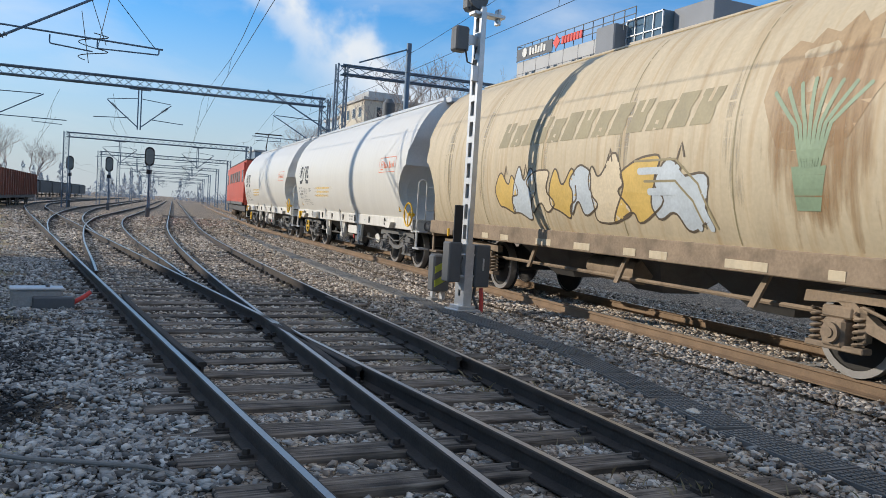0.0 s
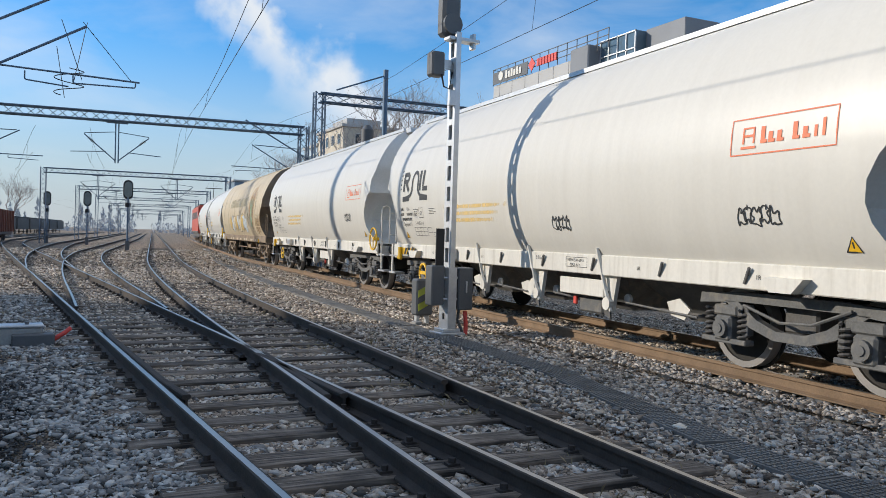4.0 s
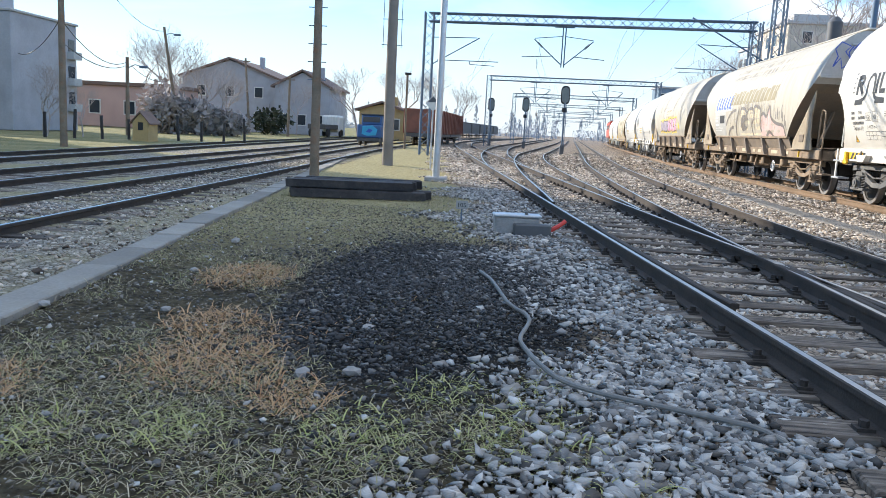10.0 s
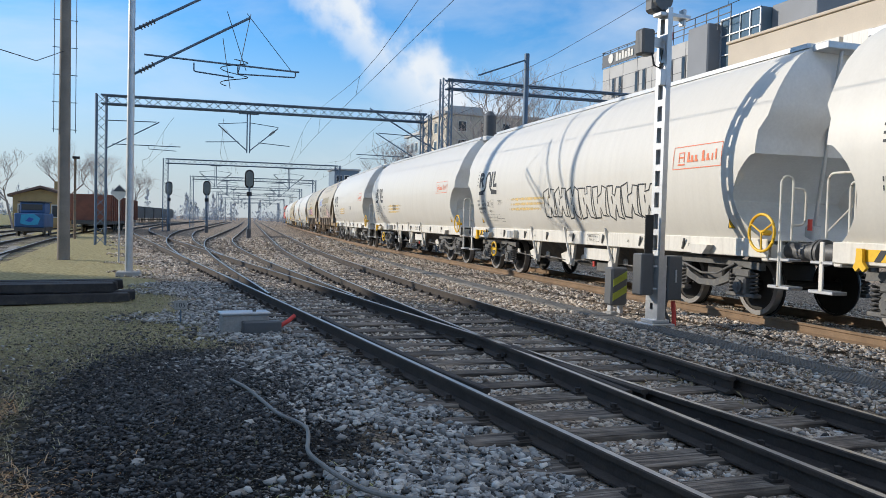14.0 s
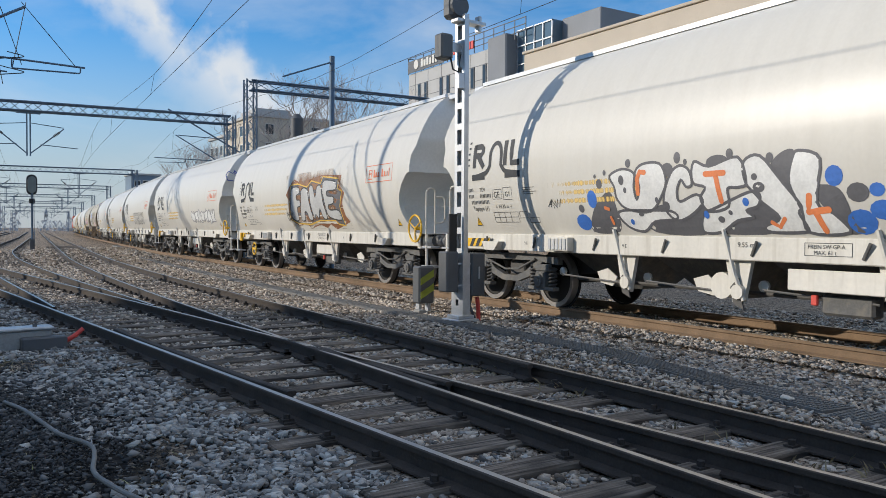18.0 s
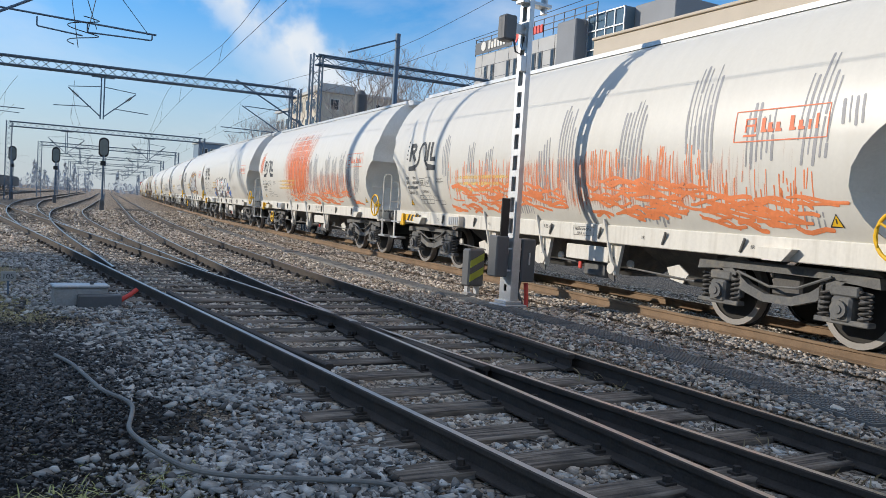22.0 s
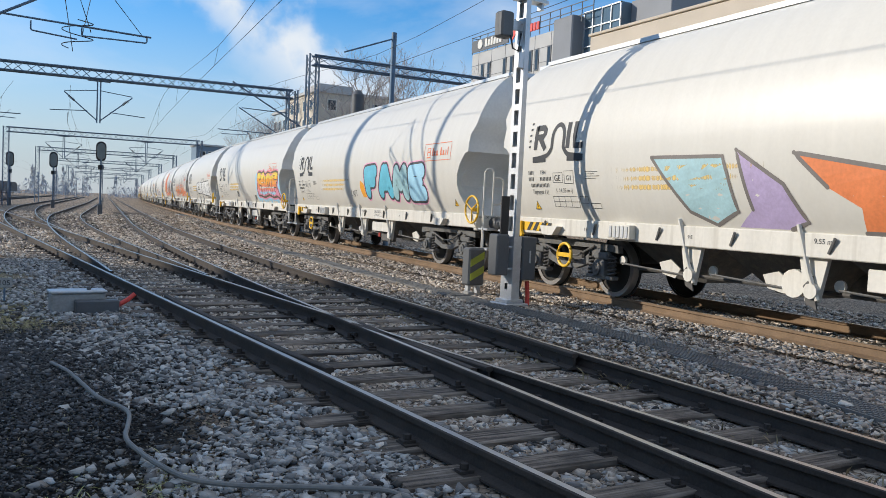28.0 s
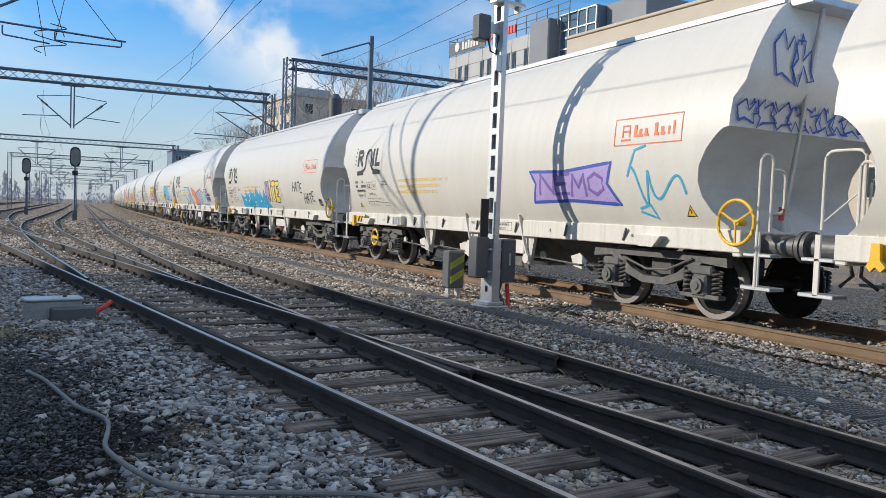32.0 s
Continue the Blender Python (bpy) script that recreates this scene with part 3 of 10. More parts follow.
polyG = polyx([(-12.6, -20), (-13.8, 15), (-15.6, 45), (-17.0, 80), (-16.0, 150)])
RAIL_T = 0.22                          # top of the rails under the train
RAIL_Z = 0.16                          # top of the other rails

# ---- ground ----
def make_ground():
    bm = bmesh.new()
    ys = [-900, -300, -120, -60, -30] + [-20 + 1.0 * i for i in range(61)] + [45, 55, 70, 90, 120, 160, 220, 300, 450, 700, 1100, 1800, 2600]
    xs = [-1500, -600, -250, -120, -60, -40, -30, -22] + [-16 + 1.0 * i for i in range(37)] + [24, 30, 40, 60, 120, 250, 600, 1500]
    rows = []
    for y in ys:
        row = []
        for x in xs:
            z = 0.025 * noise.noise((x * 0.8, y * 0.8, 0)) if -16 <= x <= 20 and -20 <= y <= 40 else 0.0
            z -= 0.02
            row.append(bm.verts.new((x, y, z)))
        rows.append(row)
    for a, b in zip(rows, rows[1:]):
        for i in range(len(xs) - 1):
            bm.faces.new((a[i], a[i + 1], b[i + 1], b[i]))
    ob = link("ground", bm, GROUND, None, "", True)
    tagged(ob, "grey ballast, bare soil and winter grass of a rail yard", "ground", "", "structure")


make_ground()


# ---- rails and sleepers ----
RAILPROF = [(-0.075, -0.16), (0.075, -0.16), (0.075, -0.145), (0.012, -0.125), (0.012, -0.045), (0.036, -0.036), (0.036, -0.006), (0.028, 0.0), (0.020, 0.0004), (-0.025, 0.0004), (-0.036, -0.006), (-0.036, -0.036), (-0.012, -0.045), (-0.012, -0.125), (-0.075, -0.145)]


def rail_mesh(fx, y0, y1, ztop, step=2.0):
    bm = bmesh.new()
    n = max(2, int((y1 - y0) / step))
    rings = []
    for i in range(n + 1):
        y = y0 + (y1 - y0) * i / n
        rings.append([bm.verts.new((fx(y) + a, y, ztop + b)) for a, b in RAILPROF])
    k = len(RAILPROF)
    for a, b in zip(rings, rings[1:]):
        for j in range(k):
            f = bm.faces.new((a[j], a[(j + 1) % k], b[(j + 1) % k], b[j]))
            f.material_index = 1 if j == 8 else 0
    bm.faces.new(rings[0])
    bm.faces.new(rings[-1][::-1])
    bmesh.ops.recalc_face_normals(bm, faces=bm.faces[:])
    return bm


def shift(f, d):
    return lambda y: f(y) + d


def track(name, label, rails, ztop, steel):
    t = thing(name, pose(0, 0, 0), label, "railway track", "", "structure")
    for fx, y0, y1 in rails:
        part("rail", rail_mesh(fx, y0, y1, ztop), [steel, RAILTOP], t)
    return t


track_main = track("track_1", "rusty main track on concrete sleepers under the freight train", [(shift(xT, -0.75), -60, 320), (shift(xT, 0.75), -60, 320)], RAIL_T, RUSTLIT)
track_b = track("track_2", "straight track with worn wooden sleepers and shiny rail heads", [(shift(xB, -0.75), -30, 300), (shift(xB, 0.75), -30, 300)], RAIL_Z, RUST)
track_a = track("track_3", "diverging turnout track on long wooden timbers", [(shift(xA, -0.75), -20, 260), (shift(xA, 0.75), -20, 260)], RAIL_Z, RUST)
track_c = track("track_4", "curving siding with shiny rails beside the main track", [(shift(polyC, -0.75), 15.5, 260), (shift(polyC, 0.75), 15.0, 260)], RAIL_Z, RUST)
track_d = track("track_5", "second curving siding with shiny rails", [(shift(polyD, -0.75), 30, 250), (shift(polyD, 0.75), 30, 250)], RAIL_Z, RUST)
track_e = track("track_6", "yard track beyond the concrete kerb", [(shift(polyE, -0.75), -20, 180), (shift(polyE, 0.75), -20, 180)], 0.10, RUST)
track_f = track("track_7", "yard track beside the houses", [(shift(polyF, -0.75), -20, 160), (shift(polyF, 0.75), -20, 160)], 0.10, RUST)
track_g = track("track_8", "outermost yard track by the bushes", [(shift(polyG, -0.75), -20, 140), (shift(polyG, 0.75), -20, 140)], 0.10, RUST)


def turnout_parts():
    # crossing nose and wing rails where the two tracks cross
    bm = bmesh.new()
    for f, d, s in ((xB, -0.75, 0.075), (xA, 0.75, -0.075)):
        join(bm, rail_mesh(lambda y, f=f, d=d, s=s: f(y) + d + s, 6.6, 9.2, RAIL_Z + 0.002, 0.6))
    part("wing_rail", bm, [RUST, RUST], track_a, "worn steel wing rails at the crossing")
    # check rails with flared ends
    part("check_rail", rail_mesh(lambda y: xA(y) - 0.75 + 0.075 + 0.05 * max(0, abs(y - 9.4) - 1.7), 6.9, 11.9, RAIL_Z + 0.01, 0.4), [RUST, RUST], track_a, "rust brown check rail")
    part("check_rail", rail_mesh(lambda y: xB(y) + 0.75 - 0.075 - 0.05 * max(0, abs(y - 9.4) - 1.7), 6.9, 11.9, RAIL_Z + 0.01, 0.4), [RUST, RUST], track_b, "rust brown check rail")


turnout_parts()


def sleeper_mesh(length, width, height, bevel, name, material):
    me = bpy.data.meshes.new(name)
    bm = box(-length / 2, length / 2, -width / 2, width / 2, -height, 0, bevel)
    bm.to_mesh(me)
    bm.free()
    me.materials.append(material)
    return me


def placed(name, me, parent, x, y, z, turn=0.0):
    ob = new(name, me)
    ob.parent = parent
    ob.matrix_local = pose(x, y, z, 0, 0, turn)
    return ob


# ---- train ----
ZS = [1.20, 1.32, 1.45, 1.62, 1.8, 2.0, 2.2, 2.4, 2.6, 2.8, 3.0, 3.2, 3.4, 3.6, 3.78, 3.93, 4.04, 4.12]
WS = [1.27, 1.335, 1.39, 1.445, 1.485, 1.512, 1.525, 1.525, 1.51, 1.475, 1.42, 1.345, 1.25, 1.13, 0.99, 0.83, 0.66, 0.45]
HALF = 14.35 / 2
BODY = HALF - 0.56                     # half the barrel's length


def wide(z):
    return float(np.interp(z, ZS, WS))


def recess(z):
    """How far the barrel's end edge lies back from its end, by height."""
    if z >= 3.0:
        return 0.12 * max(0.0, (z - 3.5) / 0.6) ** 2
    if z > 2.44:
        return 0.13 * min(1.0, (3.0 - z) / 0.2)
    s = (z - 1.2) / 1.26
    return 0.18 + 0.44 * math.sin(math.pi * min(1, max(0, s))) ** 0.8


def side(u, v, out=0.006):
    """A place on the camera's side of a barrel: u metres along from the middle towards the rear, v height over the rail."""
    return (-(wide(v) + 0.0006 + 0.5 * out), -u, v)


def barrel(seams=True):
    bm = bmesh.new()
    zz = [1.20, 1.32, 1.45, 1.62, 1.8, 2.0, 2.2, 2.32, 2.40, 2.44, 2.46, 2.6, 2.8, 3.0, 3.2, 3.4, 3.6, 3.78, 3.93, 4.04, 4.12]
    outline = [(-wide(z), z) for z in zz] + [(0, 4.15)] + [(wide(z), z) for z in zz[::-1]]
    n = 14
    rows = []
    for i in range(n + 1):
        row = []
        for x, z in outline:
            lim = BODY - recess(z)
            y = -lim + 2 * lim * i / n
            row.append(bm.verts.new((x, y, z)))
        rows.append(row)
    for a, b in zip(rows, rows[1:]):
        for j in range(len(outline) - 1):
            bm.faces.new((a[j], a[j + 1], b[j + 1], b[j]))
    bmesh.ops.recalc_face_normals(bm, faces=bm.faces[:])
    return bm


def end_wall(sign):
    zz = [1.20, 1.4, 1.6, 1.8, 2.0, 2.2, 2.32, 2.40, 2.44, 2.46, 2.6, 2.8, 3.0, 3.2, 3.4, 3.6, 3.78, 3.93, 4.04, 4.12]
    bm = bmesh.new()
    rows = []
    for z in zz:
        y = BODY - recess(z) - 0.01
        inner = y - (0.0 if z > 2.45 else 0.55 * math.sin(math.pi * (z - 1.2) / 1.26) + 0.05)
        w = wide(z) - 0.004
        rows.append([bm.verts.new((w * k, sign * (inner if abs(k) < 0.8 else y), z)) for k in (-1, -0.72, -0.3, 0.3, 0.72, 1)])
    for a, b in zip(rows, rows[1:]):
        for i in range(5):
            bm.faces.new((a[i], a[i + 1], b[i + 1], b[i]))
    return bm


def wheel_bm(x0, x1, r, cy):
    bm = bmesh.new()
    prof = [(x0, r * 0.28), (x0, r * 0.82), (x0 - 0.02, r * 0.84), (x0 - 0.02, r), (x1, r), (x1, r + 0.03), (x1 + 0.03, r + 0.03), (x1 + 0.03, r * 0.82), (x1 + 0.02, r * 0.3)]
    seg = 28
    rings = [[bm.verts.new((x, cy + q * math.cos(2 * math.pi * k / seg), r + q * math.sin(2 * math.pi * k / seg))) for k in range(seg)] for x, q in prof]
    for i, (a, b) in enumerate(zip(rings, rings[1:])):
        for k in range(seg):
            f = bm.faces.new((a[k], a[(k + 1) % seg], b[(k + 1) % seg], b[k]))
            f.material_index = 1 if i in (2, 3) else 0
    bmesh.ops.recalc_face_normals(bm, faces=bm.faces[:])
    return bm


WR = 0.46


def bogie(parent, yc, dirty):
    frame_mat = DIRT if dirty else BOGIE
    b = part("bogie", box(-0.95, 0.95, yc - 0.22, yc + 0.22, 0.48, 0.78, 0.03), BOGIEDARK, parent, "cast steel bogie with coil springs")
    for sx in (-1, 1):
        bm = bmesh.new()
        x0, x1 = (sx * 1.0, sx * 1.10) if sx > 0 else (-1.10, -1.0)
        plate([(yc + a, b) for a, b in ((-1.32, 0.72), (-1.30, 0.84), (-0.6, 0.88), (0.6, 0.88), (1.30, 0.84), (1.32, 0.72), (0.7, 0.77), (-0.7, 0.77))], x1 - x0, "x", x0, bm)
        out = [(yc + a, b) for a, b in ((-0.92, 0.77), (-0.55, 0.50), (-0.22, 0.40), (0.22, 0.40), (0.55, 0.50), (0.92, 0.77), (0.72, 0.77), (0.45, 0.59), (0.18, 0.50), (-0.18, 0.50), (-0.45, 0.59), (-0.72, 0.77))]
        plate(out, x1 - x0, "x", x0, bm)
        tube([(sx * 1.13, yc - 0.75, 0.80), (sx * 1.13, yc - 0.3, 0.62), (sx * 1.13, yc + 0.1, 0.60), (sx * 1.13, yc + 0.6, 0.74)], 0.018, 6, bm)
        for k in (-1.0, 1.0):
            box(min(x0, x1), max(x0, x1), yc + k * 0.62 - 0.05, yc + k * 0.62 + 0.05, 0.40, 0.74, 0.01, bm)
        part("side_frame", bm, frame_mat, b)
        for w in (-0.9, 0.9):
            bx = bmesh.new()
            box(min(sx * 0.98, sx * 1.16), max(sx * 0.98, sx * 1.16), yc + w - 0.13, yc + w + 0.13, WR - 0.15, WR + 0.14, 0.03, bx)
            cyl((sx * 1.14, yc + w, WR), (sx * 1.20, yc + w, WR), 0.10, 14, None, bx)
            cyl((sx * 1.20, yc + w, WR), (sx * 1.215, yc + w, WR), 0.05, 10, None, bx)
            box(min(sx * 1.02, sx * 1.12), max(sx * 1.02, sx * 1.12), yc + w - 0.18, yc + w + 0.18, WR + 0.14, WR + 0.26, 0.02, bx)
            box(min(sx * 1.0, sx * 1.14), max(sx * 1.0, sx * 1.14), yc + w - 0.34, yc + w + 0.34, WR - 0.17, WR - 0.11, 0.01, bx)
            part("axle_box", bx, frame_mat, b)
            for k in (-0.25, 0.25):
                sp = bmesh.new()
                tube([(sx * 1.07 + 0.062 * math.cos(a), yc + w + k + 0.062 * math.sin(a), 0.35 + 0.0095 * a) for a in np.arange(0, 35, 0.7)], 0.018, 4, sp)
                part("coil_spring", sp, DIRT if dirty else BOGIEDARK, b)
    for w in (-0.9, 0.9):
        bm = wheel_bm(-0.80, -0.70, WR, yc + w)
        join(bm, wheel_bm(0.80, 0.70, WR, yc + w))
        cyl((-0.95, yc + w, WR), (0.95, yc + w, WR), 0.075, 10, None, bm)
        part("wheelset", bm, [WHEEL, TREAD], b, "steel wheelset with bright treads", True)


def buffers_and_couplers(w, colour, end_colour):
    for sy in (-1, 1):
        y0 = sy * (HALF - 0.62)
        for x in (-0.875, 0.875):
            bm = cyl((x, y0, 1.04), (x, sy * (HALF - 0.12), 1.04), 0.13, 14)
            cyl((x, sy * (HALF - 0.12), 1.04), (x, sy * (HALF - 0.05), 1.04), 0.10, 12, None, bm)
            cyl((x, sy * (HALF - 0.06), 1.04), (x, sy * (HALF - 0.01), 1.04), 0.19, 18, None, bm)
            part("buffer", bm, BUFFER if colour is SILL else DIRT, w, "", True)
        bm = box(-0.09, 0.09, min(y0, sy * (HALF - 0.02)), max(y0, sy * (HALF - 0.02)), 0.93, 1.08, 0.02)
        tube([(0.0, sy * (HALF - 0.1), 0.95), (0.05, sy * (HALF - 0.05), 0.7), (0.1, sy * (HALF - 0.25), 0.55)], 0.025, 6, bm)
        part("coupler", bm, BOGIEDARK, w)
        part("headstock", box(-1.28, 1.28, min(y0 - sy * 0.14, y0), max(y0 - sy * 0.14, y0), 0.88, 1.2, 0.015), end_colour, w)


def ladder_rail(name, pts, w, r=0.018, colour=SILL):
    return part(name, tube(arc(pts, 0.12), r, 8), colour, w, "", True)


def white_wagon():
    w = thing("hopper_wagon", pose(0, 0, 0), "white grain hopper wagon with grey ends and graffiti", "freight wagon", "wagons of the train")
    part("barrel", barrel(), WHITE, w, "white curved hopper barrel", True)
    for sx in (-1, 1):
        x = sx * 1.30
        bm = box(min(x, x - sx * 0.09), max(x, x - sx * 0.09), -HALF + 0.62, HALF - 0.62, 0.93, 1.21, 0.012)
        part("side_sill", bm, SILL, w, "white side sill with small stencils")
        for y in (-4.9, -3.5, -2.05, -0.7, 0.7, 2.05, 3.5, 4.9):
            part("sill_stay", tube([(sx * 1.305, y + 0.45, 0.99), (sx * 1.335, y + 0.36, 1.16)], 0.02, 6), BOGIE, w)
        part("walkway_rail", box(sx * 0.62 - 0.03, sx * 0.62 + 0.03, -BODY + 0.15, BODY - 0.15, 4.06, 4.13), GALV, w)
    part("roof_hatch", box(-0.40, 0.40, -BODY + 0.4, BODY - 0.4, 4.12, 4.22, 0.04), WHITE, w)
    for sy in (-1, 1):
        part("end_wall", end_wall(sy), GREYEND, w, "grey folded end wall", True)
        part("platform", box(-1.28, 1.28, min(sy * (BODY - 0.55), sy * (HALF - 0.62)), max(sy * (BODY - 0.55), sy * (HALF - 0.62)), 1.13, 1.18), BOGIEDARK, w)
        part("end_pipe", tube([(-0.25, sy * (BODY - 0.32), 1.2), (-0.25, sy * (BODY - 0.25), 1.7), (-0.25, sy * (BODY + 0.10), 4.0)], 0.03, 8), GALV, w, "pale slanting pipe on the end wall", True)
        part("pipe_foot", box(-0.34, -0.16, sy * (BODY - 0.32) - 0.09, sy * (BODY - 0.32) + 0.09, 1.18, 1.42, 0.02), GALV, w)
        part("red_valve", cyl((-0.42, sy * (BODY - 0.2), 1.35), (-0.42, sy * (BODY - 0.2), 1.52), 0.035, 10), REDPIPE, w, "small red valve")
        part("roof_ladder_top", box(-0.6, 0.6, min(sy * (BODY - 0.1), sy * (BODY + 0.22)), max(sy * (BODY - 0.1), sy * (BODY + 0.22)), 4.0, 4.1, 0.01), GALV, w)
        for sx in (-1, 1):
            x = sx * 1.27
            ye = sy * (HALF - 0.40)
            if sy > 0:
                ladder_rail("handrail", [(x - sx * 0.1, ye + 0.03, 1.25), (x - sx * 0.1, ye + 0.03, 2.12), (x - sx * 0.1, ye - 0.45, 2.12), (x - sx * 0.1, ye - 0.45, 1.2)], w)
                ladder_rail("handrail", [(x, ye - 0.70, 0.98), (x, ye - 0.46, 1.0), (x, ye - 0.46, 1.98), (x, ye - 0.62, 1.98), (x, ye - 0.70, 1.2)], w)
                part("rail_brace", tube([(x - sx * 0.1, ye, 1.35), (x - sx * 0.1, ye - 0.4, 1.68)], 0.01, 6), SILL, w)
            else:
                ladder_rail("handrail", [(x, ye, 0.55), (x, ye, 2.12), (x - sx * 0.21, ye, 2.12), (x - sx * 0.21, ye, 1.2)], w)
                ladder_rail("handrail", [(x - sx * 0.21, ye, 1.95), (x - sx * 0.44, ye, 1.95), (x - sx * 0.44, ye, 1.42), (x - sx * 0.21, ye, 1.42)], w)
            st = box(min(x, x - sx * 0.25), max(x, x - sx * 0.25), ye - 0.22, ye + 0.22, 0.50, 0.545, 0.008)
            part("step", st, GALV, w, "pale steel foot step")
            part("step", box(min(x, x - sx * 0.22), max(x, x - sx * 0.22), ye - 0.20, ye + 0.20, 0.90, 0.94, 0.008), GALV, w)
            part("step_hanger", box(min(x, x - sx * 0.03), max(x, x - sx * 0.03), ye - 0.035, ye + 0.035, 0.52, 1.2, 0.005), SILL, w)
            # box on the sill
            part("sill_bracket", plate([(sy * 5.05 - 0.26, 1.08), (sy * 5.05 + 0.26, 1.08), (sy * 5.05 + 0.16, 0.93), (sy * 5.05 - 0.12, 0.93)], -sx * 0.12, "x", sx * 1.42), SILL, w)
            # hazard striped board and lifting hook
            yb = 5.85
            if sy > 0:
                hz = part("hazard_board", plate([(yb + 0.30, 0.98), (yb + 0.18, 1.13), (yb - 0.62, 1.13), (yb - 0.72, 0.98)], sx * 0.008, "x", sx * 1.301), YELLOW, w, "yellow and black striped board")
                for i in range(4 if sx < 0 else 0):
                    y1 = yb + 0.02 - i * 0.19
                    part("stripe", plate([(y1, 0.982), (y1 - 0.10, 1.128), (y1 - 0.20, 1.128), (y1 - 0.10, 0.982)], sx * 0.004, "x", sx * 1.3095), INK, hz)
                hk = plate([(yb + 0.24, 1.14), (yb + 0.15, 1.14), (yb + 0.14, 0.97), (yb + 0.08, 0.90), (yb + 0.13, 0.85), (yb + 0.19, 0.90), (yb + 0.24, 0.85), (yb + 0.29, 0.90), (yb + 0.25, 0.97)], -sx * 0.05, "x", sx * 1.37)
                part("lifting_hook", hk, YELLOW, w, "yellow lifting hook")
    # hand wheel by the rear platform, on both sides
    for sx in (-1, 1):
        hw = bmesh.new()
        c = Vector((sx * 1.42, -(HALF - 0.60), 1.30))
        tube([c + 0.27 * Vector((0, math.cos(a), math.sin(a))) for a in np.linspace(0, 2 * math.pi, 25)[:-1]], 0.022, 8, hw, True)
        for a in (0.5, 2.6, 4.7):
            tube([c, c + 0.27 * Vector((0, math.cos(a), math.sin(a)))], 0.014, 6, hw)
        cyl(c, c - Vector((sx * 0.15, 0, 0)), 0.04, 10, None, hw)
        part("hand_wheel", hw, YELLOW, w, "yellow brake hand wheel", True)
        ring = bmesh.new()
        c = Vector((sx * 1.30, 4.70, 0.62))
        tube([c + 0.19 * Vector((0, math.cos(a), math.sin(a))) for a in np.linspace(0, 2 * math.pi, 21)[:-1]], 0.025, 8, ring, True)
        box(c.x - 0.012, c.x + 0.012, c.y - 0.17, c.y + 0.17, 0.585, 0.655, 0.0, ring)
        part("brake_wheel", ring, YELLOW, w, "yellow ring wheel with a cross bar", True)
        gb = box(min(sx * 1.30, sx * 1.42), max(sx * 1.30, sx * 1.42), 2.95, 3.45, 0.96, 1.17, 0.01)
        cage = part("sill_cage", gb, SILL, w, "white caged box on the sill")
        for k in range(5 if sx < 0 else 0):
            part("cage_bar", box(-1.432, -1.42, 2.99 + k * 0.09, 3.05 + k * 0.09, 0.98, 1.15, 0.004), GALV, cage)
    # underside hoppers and gear
    for y in (-2.8, -0.95, 0.95, 2.8):
        h = bmesh.new()
        own = bmesh.new()
        bmesh.ops.create_cone(own, cap_ends=True, segments=4, radius1=0.42, radius2=1.55, depth=0.85)
        join(h, own, pose(0, y, 0.80, 0, 0, 45))
        part("discharge_hopper", h, BOGIE, w)
        for sx in (-1, 1):
            part("outlet_disc", cyl((sx * 0.98, y + 0.75, 0.62), (sx * 1.02, y + 0.75, 0.62), 0.07, 12), SILL, w, "white disc cover")
            part("chute_bracket", plate([(y - 0.55, 0.60), (y - 0.35, 0.72), (y - 0.12, 0.66), (y - 0.2, 0.50), (y - 0.45, 0.46)], sx * 0.02, "x", sx * 1.04), SILL, w)
            part("pull_rod", tube([(sx * 1.08, y - 0.7, 0.52), (sx * 1.08, y + 0.7, 0.58)], 0.015, 6), BOGIE, w)
    for y in (-1.9, 0.0, 1.9):
        for sx in (-1, 1):
            part("frame_post", plate([(y - 0.19, 0.94), (y + 0.19, 0.94), (y + 0.08, 0.42), (y - 0.08, 0.42)], sx * 0.06, "x", sx * 1.16), SILL, w)
            lever = tube([(sx * 1.24, y - 0.1, 0.45), (sx * 1.26, y + 0.02, 0.75), (sx * 1.33, y + 0.14, 1.3)], 0.03, 6)
            cyl((sx * 1.2, y - 0.02, 0.55), (sx * 1.28, y - 0.02, 0.55), 0.09, 10, None, lever)
            part("discharge_lever", lever, SILL, w)
            part("lever_guard", plate([(y - 0.02, 0.72), (y + 0.10, 0.60), (y + 0.05, 0.40), (y - 0.10, 0.34), (y - 0.05, 0.52)], sx * 0.02, "x", sx * 1.225), BOGIEDARK, w)
    part("air_tank", cyl((0.35, -0.6, 0.62), (0.35, 0.9, 0.62), 0.22, 14), BOGIE, w, "", True)
    part("brake_rod", tube([(-0.7, -4.0, 0.5), (-0.7, 4.0, 0.5)], 0.03, 6), BOGIEDARK, w)
    part("brake_panel", box(-1.24, -1.20, -1.8, -0.68, 0.62, 0.86, 0.008), SILL, w)
    part("valve_bowl", cyl((-1.10, 0.35, 0.60), (-1.02, 0.35, 0.60), 0.17, 14), SILL, w, "pale round valve bowl")
    part("valve_body", box(-1.1, -0.9, -1.6, -1.0, 0.36, 0.60, 0.03), BOGIE, w)
    part("red_valve", box(-1.14, -1.10, -0.98, -0.90, 0.46, 0.58, 0.01), REDPIPE, w)
    buffers_and_couplers(w, SILL, SILL)
    for yc in (-4.88, 4.88):
        bogie(w, yc, False)
    return w


